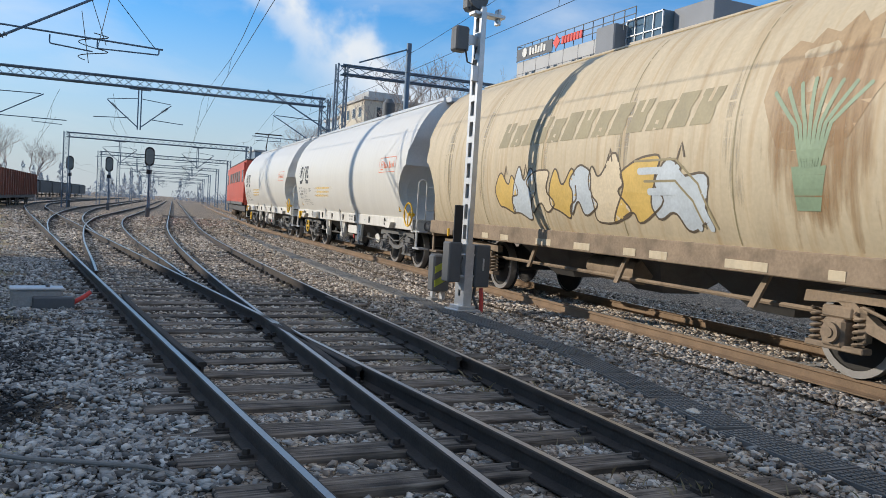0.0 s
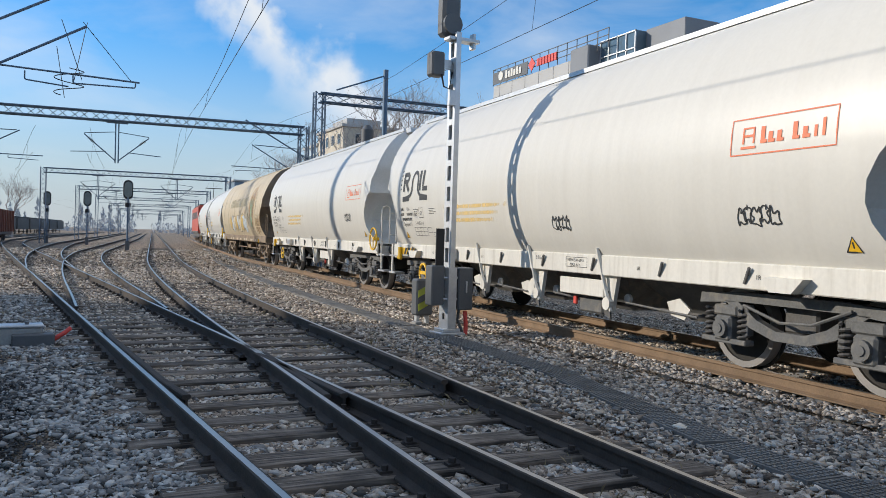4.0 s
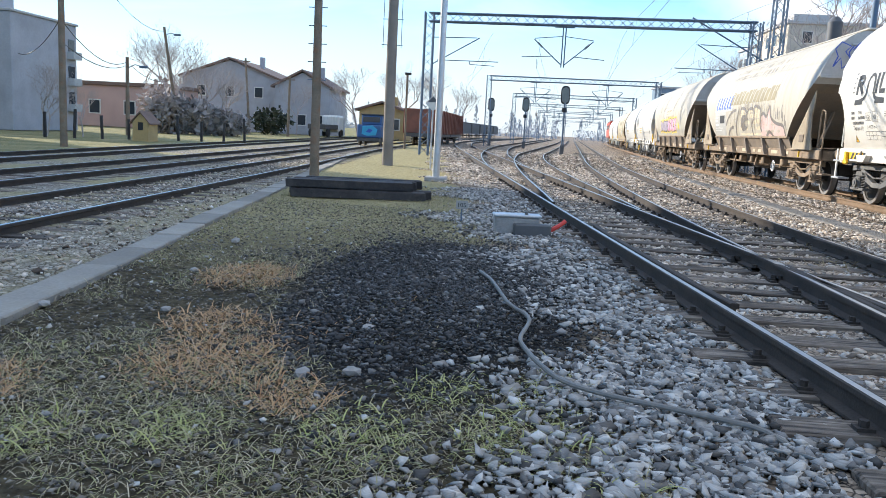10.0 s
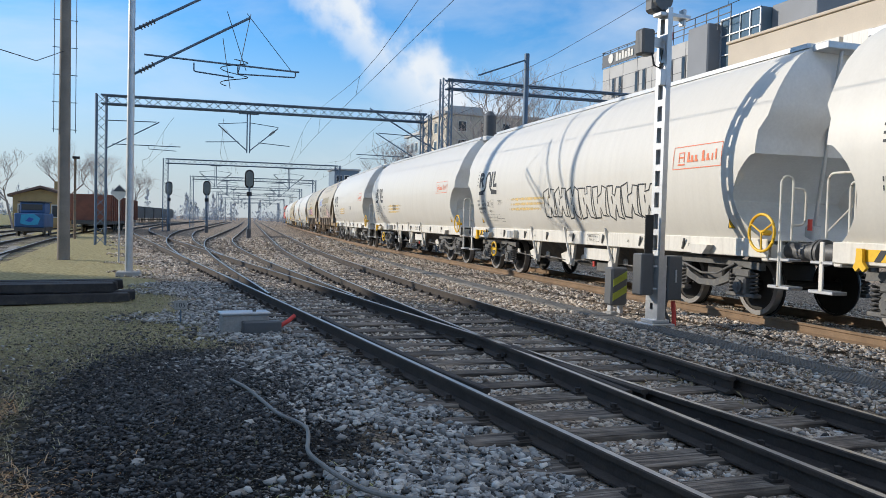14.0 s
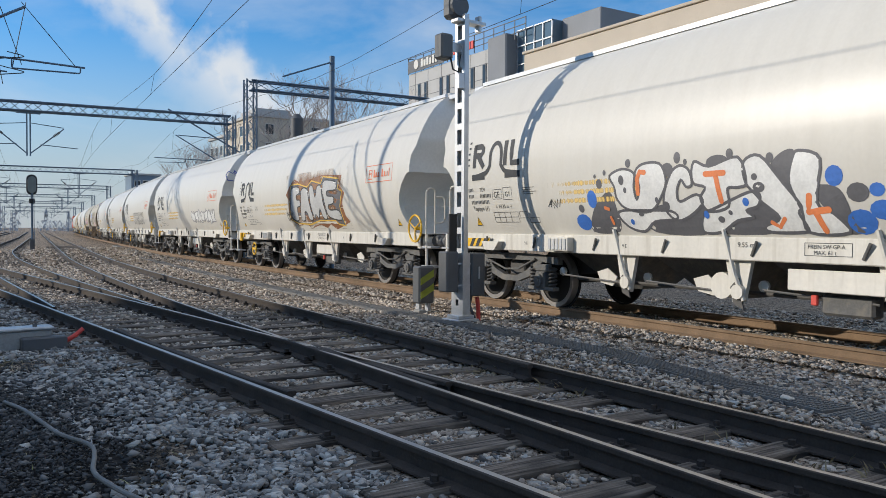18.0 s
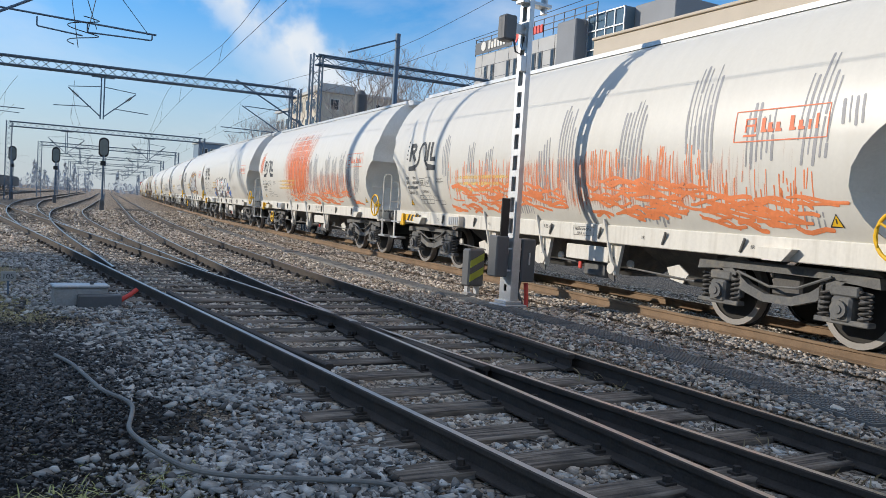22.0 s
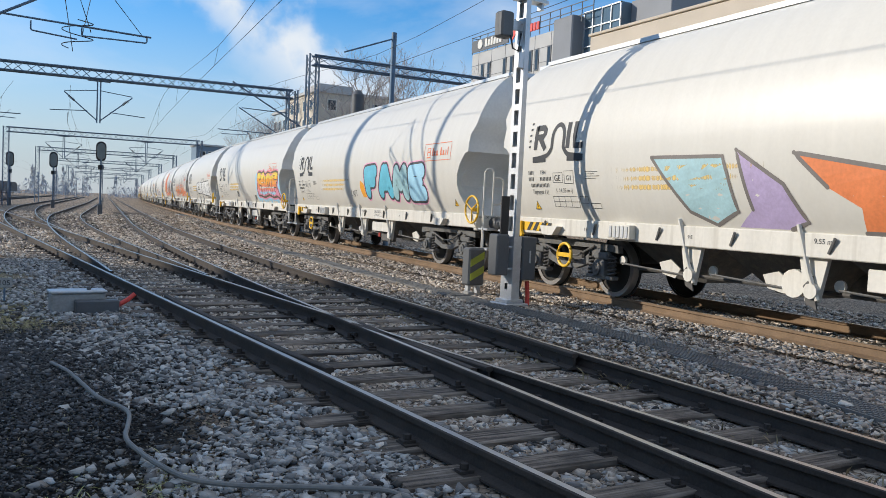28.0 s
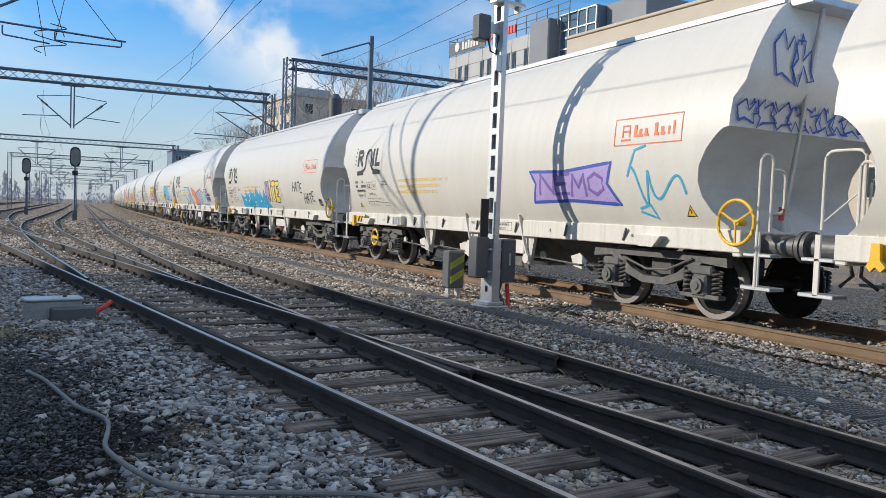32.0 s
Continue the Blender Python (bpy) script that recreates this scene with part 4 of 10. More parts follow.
# ---- markings on the wagons ----
def strokes(lines, width, closed_caps=True):
    """Painted lines on the barrel: polylines of (u, v), as thin strips that follow the curve."""
    bm = bmesh.new()
    for pts in lines:
        dense = []
        for (a, b), (c, d) in zip(pts, pts[1:]):
            n = max(1, int(math.hypot(c - a, d - b) / 0.12))
            dense += [(a + (c - a) * i / n, b + (d - b) * i / n) for i in range(n)]
        dense.append(pts[-1])
        rows = []
        for i, (u, v) in enumerate(dense):
            p, q = dense[max(i - 1, 0)], dense[min(i + 1, len(dense) - 1)]
            du, dv = q[0] - p[0], q[1] - p[1]
            k = math.hypot(du, dv) or 1
            nu, nv = -dv / k * width / 2, du / k * width / 2
            rows.append((bm.verts.new(side(u + nu, v + nv, 0.011)), bm.verts.new(side(u - nu, v - nv, 0.011))))
        for a, b in zip(rows, rows[1:]):
            bm.faces.new((a[0], b[0], b[1], a[1]))
    return bm


def band(u0, u1, top, bottom, out=0.007, nu=28, nv=8):
    """A filled shape between two curves over u."""
    return grid(lambda s, k: side(u0 + (u1 - u0) * s, bottom(s) + (top(s) - bottom(s)) * k, out), nu, nv)


def rect(u0, u1, v0, v1, out=0.007, bm=None):
    return grid(lambda s, k: side(u0 + (u1 - u0) * s, v0 + (v1 - v0) * k, out), max(1, int((u1 - u0) / 0.3)), max(1, int((v1 - v0) / 0.1)), bm)


def lettering(text, u, v, size, out=0.012):
    """Stencilled text on the barrel."""
    cu = bpy.data.curves.new("text", "FONT")
    cu.body, cu.size = text, size
    ob = bpy.data.objects.new("text", cu)
    scene.collection.objects.link(ob)
    me = bpy.data.meshes.new_from_object(ob.evaluated_get(bpy.context.evaluated_depsgraph_get()))
    bpy.data.objects.remove(ob)
    bpy.data.curves.remove(cu)
    bm = bmesh.new()
    bm.from_mesh(me)
    bpy.data.meshes.remove(me)
    for p in bm.verts:
        p.co = Vector(side(u + p.co.x, v + p.co.y, out))
    return bm


def stencils():
    """Markings that all the white wagons carry: a bold emblem, small texts, a framed red sign."""
    bm = bmesh.new()
    parts = []
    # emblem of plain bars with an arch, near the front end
    u, k = -5.40, 0.82
    at = lambda pts: [(u + k * a, 2.18 + k * (b - 2.18)) for a, b in pts]
    arch = [(-0.08 + 0.46 * s, 2.22 + 0.05 * s * s) for s in np.linspace(0, 1, 5)] + [(0.38 + 0.22 * s, 2.27 + 0.16 * s * s) for s in np.linspace(0.2, 1, 5)]
    arch += [(0.80 - 0.20 * math.cos(t), 2.62 + 0.27 * math.sin(t)) for t in np.linspace(0.0, math.pi, 12)]
    arch += [(1.0 + 0.22 * (1 - s), 2.27 + 0.16 * s * s) for s in np.linspace(1, 0.2, 5)] + [(1.2 + 0.46 * s, 2.27 - 0.05 * s) for s in np.linspace(0, 1, 5)]
    for a in (strokes([at([(0, 2.41), (0, 2.91)]), at([(0, 2.86), (0.24, 2.86), (0.31, 2.80), (0.31, 2.74), (0.24, 2.67), (0, 2.67)]), at([(0.14, 2.66), (0.36, 2.41)]),
                       at([(1.14, 2.40), (1.14, 2.91)]), at([(1.36, 2.91), (1.36, 2.44), (1.64, 2.44)])], 0.10),
              strokes([at(arch)], 0.075),
              strokes([at([(-0.08, 2.19), (0.40, 2.20)]), at([(1.14, 2.20), (1.66, 2.19)])], 0.085)):
        join(bm, a)
    parts.append(("emblem", bm, INK, "dark grey bar and arch emblem"))
    bm = bmesh.new()
    for i in range(5):
        rect(u - 0.21, u - 0.15, 2.41 + i * 0.10, 2.445 + i * 0.10, 0.008, bm)
    # numbers as plain bars
    for v, rows in ((1.97, ((-0.2, 0.0),)), (1.84, ((-0.2, 0.0), (0.22, 0.62))), (1.71, ((-0.12, 0.58),))):
        for a, b in rows:
            k = a
            while k < b - 0.03:
                rect(u + k, u + k + 0.022, v, v + 0.075, 0.008, bm)
                k += 0.052
    for i, (a, b) in enumerate(((1.72, 2.1), (1.72, 2.0), (1.72, 2.16), (1.72, 2.04))):
        rect(u + a, u + b, 1.985 - i * 0.04, 1.995 - i * 0.04, 0.008, bm)
    parts.append(("stencil_text", bm, INK, ""))
    bm = lettering("Tagnpps (1)", u - 0.1, 1.58, 0.125)
    join(bm, lettering("TEN", u + 0.22, 1.97, 0.11))
    join(bm, lettering("GE", u + 0.72, 1.83, 0.17))
    join(bm, lettering("G1", u + 1.12, 1.84, 0.14))
    join(bm, lettering("|- 14.35 m -|", u + 0.75, 1.61, 0.11))
    join(bm, strokes([[(u + 0.68, 1.80), (u + 1.0, 1.80), (u + 1.0, 1.99), (u + 0.68, 1.99), (u + 0.68, 1.80)], [(u + 1.06, 1.78), (u + 1.35, 1.78), (u + 1.35, 2.02), (u + 1.06, 2.02), (u + 1.06, 1.78)],
                      [(u + 0.62, 1.53), (u + 1.45, 1.53), (u + 1.45, 1.33), (u + 0.62, 1.33), (u + 0.62, 1.53)], [(u + 0.62, 1.43), (u + 1.45, 1.43)], [(u + 0.8, 1.53), (u + 0.8, 1.33)], [(u + 1.0, 1.53), (u + 1.0, 1.33)], [(u + 1.2, 1.53), (u + 1.2, 1.33)],
                      [(u + 1.5, 1.53), (u + 1.75, 1.53), (u + 1.75, 1.41), (u + 1.5, 1.41), (u + 1.5, 1.53)], [(u + 1.8, 1.41), (u + 2.1, 1.41), (u + 2.1, 1.32), (u + 1.8, 1.32), (u + 1.8, 1.41)]], 0.009))
    parts.append(("data_panel", bm, INK, "black stencilled data panel"))
    for _, own, _, _ in parts[1:]:
        for p in own.verts:
            if p.co.z < 2.2:
                p.co = Vector(side(u - 0.2 + 0.84 * (-p.co.y - u + 0.2), 2.0 + 0.84 * (p.co.z - 2.03), 0.010))
    bm = lettering("9.55 m", 0.05, 1.09, 0.085, 0.068)
    join(bm, lettering("FREIN SW-GP-A", 0.97, 1.095, 0.062, 0.068))
    join(bm, lettering("MAX. 61 t", 1.04, 1.03, 0.062, 0.068))
    for a, b, c, d in ((0.93, 1.48, 1.015, 1.021), (0.93, 1.48, 1.153, 1.159), (0.93, 0.936, 1.021, 1.153), (1.474, 1.48, 1.021, 1.153)):
        rect(a, b, c, d, 0.068, bm)
    for k in (-4.2, -1.9, 2.6, 4.6):
        join(bm, lettering("1R" if k > 0 else "9 E", k, 1.04, 0.07, 0.068))
    parts.append(("sill_text", bm, INK, "small black stencils on the sill"))
    # framed red sign near the rear end
    r = 4.42
    bm = strokes([[(r, 2.33), (r + 1.30, 2.33), (r + 1.30, 2.70), (r, 2.70), (r, 2.33)]], 0.014)
    for k, a in enumerate((0.40, 0.50, 0.61, 0.80, 0.92, 1.04, 1.13)):
        join(bm, strokes([[(r + a + 0.03, 2.43), (r + a + 0.03, 2.60 if k in (0, 3, 6) else 2.54)]], 0.055 if k < 5 else 0.035))
        if k in (0, 1, 2, 3, 4):
            rect(r + a, r + a + 0.085, 2.43, 2.465, 0.0125, bm)
    join(bm, strokes([[(r + 0.14, 2.40), (r + 0.34, 2.40)], [(r + 0.17, 2.44), (r + 0.17, 2.60), (r + 0.31, 2.60), (r + 0.31, 2.44)], [(r + 0.17, 2.52), (r + 0.31, 2.52)]], 0.026))
    parts.append(("framed_sign", bm, ORANGE, "red framed sign with plain letter bars"))
    bm = bmesh.new()
    for y0 in (5.74, -5.52):
        bm.faces.new([bm.verts.new(side(*p, 0.009)) for p in ((y0, 1.36), (y0 + 0.16, 1.36), (y0 + 0.08, 1.495))])
    parts.append(("warning_triangle", bm, YELLOW, "yellow warning triangle"))
    bm = bmesh.new()
    for y0 in (5.74, -5.52):
        fat([[(y0, 1.36), (y0 + 0.16, 1.36), (y0 + 0.08, 1.495), (y0, 1.36)], [(y0 + 0.08, 1.40), (y0 + 0.076, 1.445)]], 0.015, 0.0105, bm)
    parts.append(("triangle_border", bm, INK, "black border of the warning triangle"))
    for i in range(3):
        parts.append(("faded_text", rect(-3.35 + 0.1 * (i == 1), -0.5 - 0.25 * i, 1.93 - i * 0.125, 2.015 - i * 0.125, 0.004), FADED, "faded yellow line of text"))
    return parts


PAINT = {k: mat("spray paint " + k, c, 0.55, 0.0, 0.18, 2.5, 25.0, 0.02) for k, c in {"orange": (0.78, 0.24, 0.09), "gold": (0.62, 0.42, 0.12), "cyan": (0.05, 0.38, 0.58), "blue": (0.05, 0.10, 0.42), "lilac": (0.42, 0.33, 0.62),
         "pink": (0.78, 0.36, 0.52), "grey": (0.30, 0.30, 0.31), "white": (0.75, 0.75, 0.73), "brown": (0.30, 0.16, 0.06), "green": (0.22, 0.30, 0.19), "tan": (0.36, 0.28, 0.15), "violet": (0.20, 0.13, 0.40), "rust": (0.40, 0.28, 0.155), "yellow": (0.8, 0.6, 0.08), "dove": (0.44, 0.43, 0.40), "silver": (0.50, 0.50, 0.49), "coal": (0.06, 0.06, 0.065), "cream": (0.66, 0.55, 0.38), "blush": (0.66, 0.47, 0.43), "ash": (0.40, 0.34, 0.40), "rose": (0.72, 0.28, 0.40), "amber": (0.82, 0.36, 0.03), "ice": (0.52, 0.57, 0.60), "olive": (0.30, 0.25, 0.14), "umber": (0.12, 0.09, 0.06), "aqua": (0.12, 0.46, 0.60), "sky": (0.35, 0.62, 0.78), "mauve": (0.40, 0.32, 0.52), "seafoam": (0.32, 0.52, 0.56), "mint": (0.40, 0.60, 0.64), "lavender": (0.47, 0.38, 0.58), "azure": (0.035, 0.36, 0.62), "ochre": (0.72, 0.46, 0.07), "russet": (0.27, 0.115, 0.05), "royal": (0.05, 0.17, 0.55), "slate": (0.20, 0.18, 0.165), "lead": (0.125, 0.125, 0.135)}.items()}


SHAPES = (((0, 0.1), (-0.15, 0.7), (0.2, 1.15), (0.5, 0.7), (0.85, 1.1), (1.15, 0.5), (0.8, 0.35), (1.0, -0.1), (0.4, 0.15), (0, 0.1)),
          ((0, 0.3), (0.25, 1.1), (0.6, 0.95), (0.55, 0.6), (1.1, 0.9), (1.0, 0.3), (1.2, 0.0), (0.7, -0.1), (0.5, 0.25), (0.2, -0.1), (0, 0.3)),
          ((-0.1, 0.0), (0.1, 0.5), (-0.1, 0.8), (0.4, 1.1), (1.0, 0.95), (0.75, 0.6), (1.1, 0.3), (0.6, -0.05), (0.45, 0.3), (-0.1, 0.0)),
          ((0, 0.6), (0.35, 1.1), (0.45, 0.75), (0.9, 1.15), (1.1, 0.7), (0.85, 0.45), (1.15, 0.1), (0.5, 0.05), (0.1, -0.15), (0.2, 0.3), (0, 0.6)))


def tag_lines(rng, u0, u1, v0, v1, letters):
    """Hand-drawn jagged block shapes that crowd into one another."""
    lines = []
    step = (u1 - u0) / letters
    h = v1 - v0
    for i in range(letters):
        lean = rng.uniform(-0.25, 0.3)
        pts = []
        for a, b in rng.choice(SHAPES)[:-1]:
            a, b = a + rng.uniform(-0.13, 0.13), b + rng.uniform(-0.12, 0.12)
            pts.append((u0 + step * (i - 0.08 + 1.12 * a + lean * (b - 0.5)), v0 + h * (0.02 + 0.94 * b)))
        lines.append(pts + [pts[0]])
        if rng.random() < 0.5:
            c = u0 + step * (i + rng.uniform(0.3, 0.7))
            lines.append([(c, v0 + h * 0.85), (c + 0.12 * step, v0 + h * 1.15), (c + 0.2 * step, v0 + h * 0.95)])
    return lines


def rounded(pts):
    """A closed outline with its corners cut."""
    out = []
    for (a, b), (c, d) in zip(pts, pts[1:]):
        out += [(0.8 * a + 0.2 * c, 0.8 * b + 0.2 * d), (0.2 * a + 0.8 * c, 0.2 * b + 0.8 * d)]
    return out + [out[0]]


def filled(outline, out=0.009):
    """A painted patch inside a closed outline, laid on the barrel."""
    bm = bmesh.new()
    bm.faces.new([bm.verts.new((a, b, 0)) for a, b in outline[:-1]])
    bmesh.ops.triangulate(bm, faces=bm.faces[:])
    for _ in range(2):
        bmesh.ops.subdivide_edges(bm, edges=[e for e in bm.edges if e.calc_length() > 0.16], cuts=1)
        bmesh.ops.triangulate(bm, faces=bm.faces[:])
    for p in bm.verts:
        p.co = Vector(side(p.co.x, p.co.y, out))
    return bm


def spots(w, seed, u0, u1, v0, v1, colour, n, r0, r1, out=0.0095):
    """Round sprayed dots."""
    rng = random.Random(seed)
    bm = bmesh.new()
    for i in range(n):
        a, b, r = rng.uniform(u0, u1), rng.uniform(v0, v1), rng.uniform(r0, r1)
        join(bm, filled([(a + r * math.cos(k * 0.524), b + r * math.sin(k * 0.524)) for k in range(12)] + [(a + r, b)], out + 0.0004 * (i % 4)))
    part("graffiti_dot", bm, PAINT[colour] if colour != "ink" else INK, w)


def graffiti(w, seed, u0, u1, v0, v1, fill, outline, letters=5, line=0.05, halo=None, label="", soft=2):
    """A sprayed piece: crowding filled shapes with drawn outlines, a halo behind them."""
    rng = random.Random(seed)
    ph = [rng.uniform(0, 6.28) for _ in range(4)]
    h = v1 - v0
    top = lambda s: v1 - 0.06 * h + 0.10 * h * math.sin(s * letters * 6.28 + ph[0]) + 0.06 * h * math.sin(s * 31 + ph[1])
    low = lambda s: v0 + 0.02 * h + 0.09 * h * math.sin(s * letters * 5.1 + ph[2]) + 0.05 * h * math.sin(s * 37 + ph[3])
    if halo:
        part("graffiti_halo", band(u0 - 0.12, u1 + 0.12, lambda s: top(s) + 0.08, lambda s: low(s) - 0.08, 0.006, 44), PAINT[halo], w)
    lines = tag_lines(rng, u0 + 0.08, u1 - 0.08, v0 + 0.06 * h, v1 - 0.06 * h, letters)
    for _ in range(soft):
        lines = [rounded(p) if len(p) > 5 else p for p in lines]
    if fill:
        fills = fill if isinstance(fill, tuple) else (fill,)
        closed = [p for p in lines if len(p) > 5]
        for i, p in enumerate(closed):
            part("graffiti_fill", filled(p, 0.0085 + 0.0006 * (i % 3)), PAINT[fills[i * len(fills) // len(closed)]], w)
    if outline:
        part("graffiti_outline", strokes(lines, line), PAINT[outline] if outline != "ink" else INK, w, label)


GLYPHS = {
    "A": (((0, 0), (0.4, 1), (0.62, 1), (1, 0)), ((0.25, 0.36), (0.78, 0.36))),
    "B": (((0, 0), (0, 1), (0.7, 0.95), (0.8, 0.75), (0.1, 0.54), (0.9, 0.42), (0.95, 0.12), (0, 0)),),
    "C": (((1, 0.82), (0.7, 1), (0.2, 0.95), (0, 0.6), (0.05, 0.2), (0.4, 0), (0.95, 0.12)),),
    "E": (((0.95, 1), (0, 0.96), (0, 0), (1, 0.02)), ((0, 0.5), (0.75, 0.52))),
    "F": (((0.05, 0), (0, 0.95), (0.95, 1)), ((0, 0.5), (0.75, 0.54))),
    "G": (((0.95, 0.85), (0.5, 1), (0, 0.65), (0.1, 0.15), (0.6, 0), (0.95, 0.3), (0.55, 0.42)),),
    "H": (((0, 0), (0, 1)), ((1, 0), (1, 1)), ((0, 0.5), (1, 0.5))),
    "I": (((0.5, 0), (0.5, 1)),),
    "K": (((0, 0), (0, 1)), ((0.9, 1), (0.1, 0.48), (1.05, 0))),
    "L": (((0, 1), (0, 0.02), (1, 0)),),
    "M": (((0, 0), (0.12, 1), (0.5, 0.4), (0.86, 1), (1, 0)),),
    "N": (((0, 0), (0, 1), (1, 0.05), (1, 1)),),
    "O": (((0.5, 0), (0.05, 0.25), (0.05, 0.75), (0.5, 1), (0.95, 0.75), (0.95, 0.25), (0.5, 0)),),
    "S": (((0.95, 0.85), (0.5, 1), (0.05, 0.78), (0.3, 0.54), (0.85, 0.42), (0.9, 0.14), (0.4, 0), (0, 0.15)),),
    "T": (((0, 0.97), (1, 1)), ((0.5, 1), (0.48, 0))),
    "U": (((0, 1), (0.02, 0.25), (0.5, 0), (0.98, 0.25), (1, 1)),),
    "V": (((0, 1), (0.5, 0), (1, 1)),),
}


def fat(lines, width, out, bm=None):
    """Broad painted strokes with round joints, laid on the barrel in five thin lanes."""
    own = bmesh.new() if bm is None else bm
    for n, pts in enumerate(lines):
        lift = out + 0.0002 * (n % 7)
        dense = []
        for (a, b), (c, d) in zip(pts, pts[1:]):
            k = max(1, int(math.hypot(c - a, d - b) / 0.08))
            dense += [(a + (c - a) * i / k, b + (d - b) * i / k) for i in range(k)]
        dense.append(pts[-1])
        rows = []
        for i, (u, v) in enumerate(dense):
            p, q = dense[max(i - 1, 0)], dense[min(i + 1, len(dense) - 1)]
            du, dv = q[0] - p[0], q[1] - p[1]
            k = math.hypot(du, dv) or 1
            rows.append([own.verts.new(side(u - dv / k * width * f, v + du / k * width * f, lift)) for f in (-0.5, -0.25, 0, 0.25, 0.5)])
        for a, b in zip(rows, rows[1:]):
            for j in range(4):
                own.faces.new((a[j], b[j], b[j + 1], a[j + 1]))
        for m, (u, v) in enumerate(pts):
            up = lift + 0.0001 * (1 + m % 5)
            ring = [[own.verts.new(side(u + width * f * math.cos(k * 0.5236), v + width * f * math.sin(k * 0.5236), up)) for k in range(12)] for f in (0.25, 0.5)]
            own.faces.new(ring[0])
            for k in range(12):
                own.faces.new((ring[0][k], ring[1][k], ring[1][(k + 1) % 12], ring[0][(k + 1) % 12]))
    return own


def glyph_lines(text, u0, u1, v0, v1, thick, lean=0.0, seed=1, jump=0.05):
    """The strokes of a word, letter by letter, each a little turned and pushed."""
    rng = random.Random(seed)
    cell = (u1 - u0) / len(text)
    out = []
    for i, ch in enumerate(text):
        dv, dw = rng.uniform(-jump, jump) * (v1 - v0), rng.uniform(-0.06, 0.06)
        put = lambda a, b: (u0 + cell * i + thick / 2 + a * (cell - 1.02 * thick) + (lean + dw) * (b - 0.5), v0 + thick / 2 + dv + b * (v1 - v0 - thick))
        out.append([[put(a, b) for a, b in line] for line in GLYPHS[ch]])
    return out


def word(w, text, u0, u1, v0, v1, fills, thick, edge, outline="coal", halo=None, halo_edge=0.05, lean=0.0, seed=1, label="", zones=None, shade=None):
    """A sprayed word: broad filled letters, a dark outline, a coloured line round all of it."""
    letters = glyph_lines(text, u0, u1, v0, v1, thick, lean, seed)
    every = [q for one in letters for q in one]
    if halo:
        part("graffiti_halo", fat(every, thick + 2 * (edge + halo_edge), 0.004), PAINT[halo], w)
    if shade:
        part("graffiti_shade", fat([[(a - 0.10, b - 0.09) for a, b in q] for q in every], thick + 2 * edge, 0.0055), PAINT[shade], w)
    part("graffiti_outline", fat(every, thick + 2 * edge, 0.0075), PAINT[outline], w, label)
    for i, one in enumerate(letters):
        bm = fat(one, thick, 0.0105)
        if zones:
            bm.faces.ensure_lookup_table()
            for f in bm.faces:
                z = f.calc_center_median().z + 0.03 * math.sin(31 * f.calc_center_median().y)
                f.material_index = sum(z > k for k, _ in zones[1:])
            part("graffiti_letter", bm, [PAINT[c] for _, c in zones], w)
        else:
            part("graffiti_letter", bm, PAINT[fills[i % len(fills)]], w)


def scrawl(w, text, u, v, size, width, colour="ink", seed=2, lean=0.1):
    """A thin hand-written word."""
    lines = [q for one in glyph_lines(text, u, u + size * 0.72 * len(text), v, v + size, size * 0.18, lean * size, seed, 0.1) for q in one]
    part("sprayed_word", fat(lines, width, 0.0105), INK if colour == "ink" else PAINT[colour], w, "thin sprayed word")


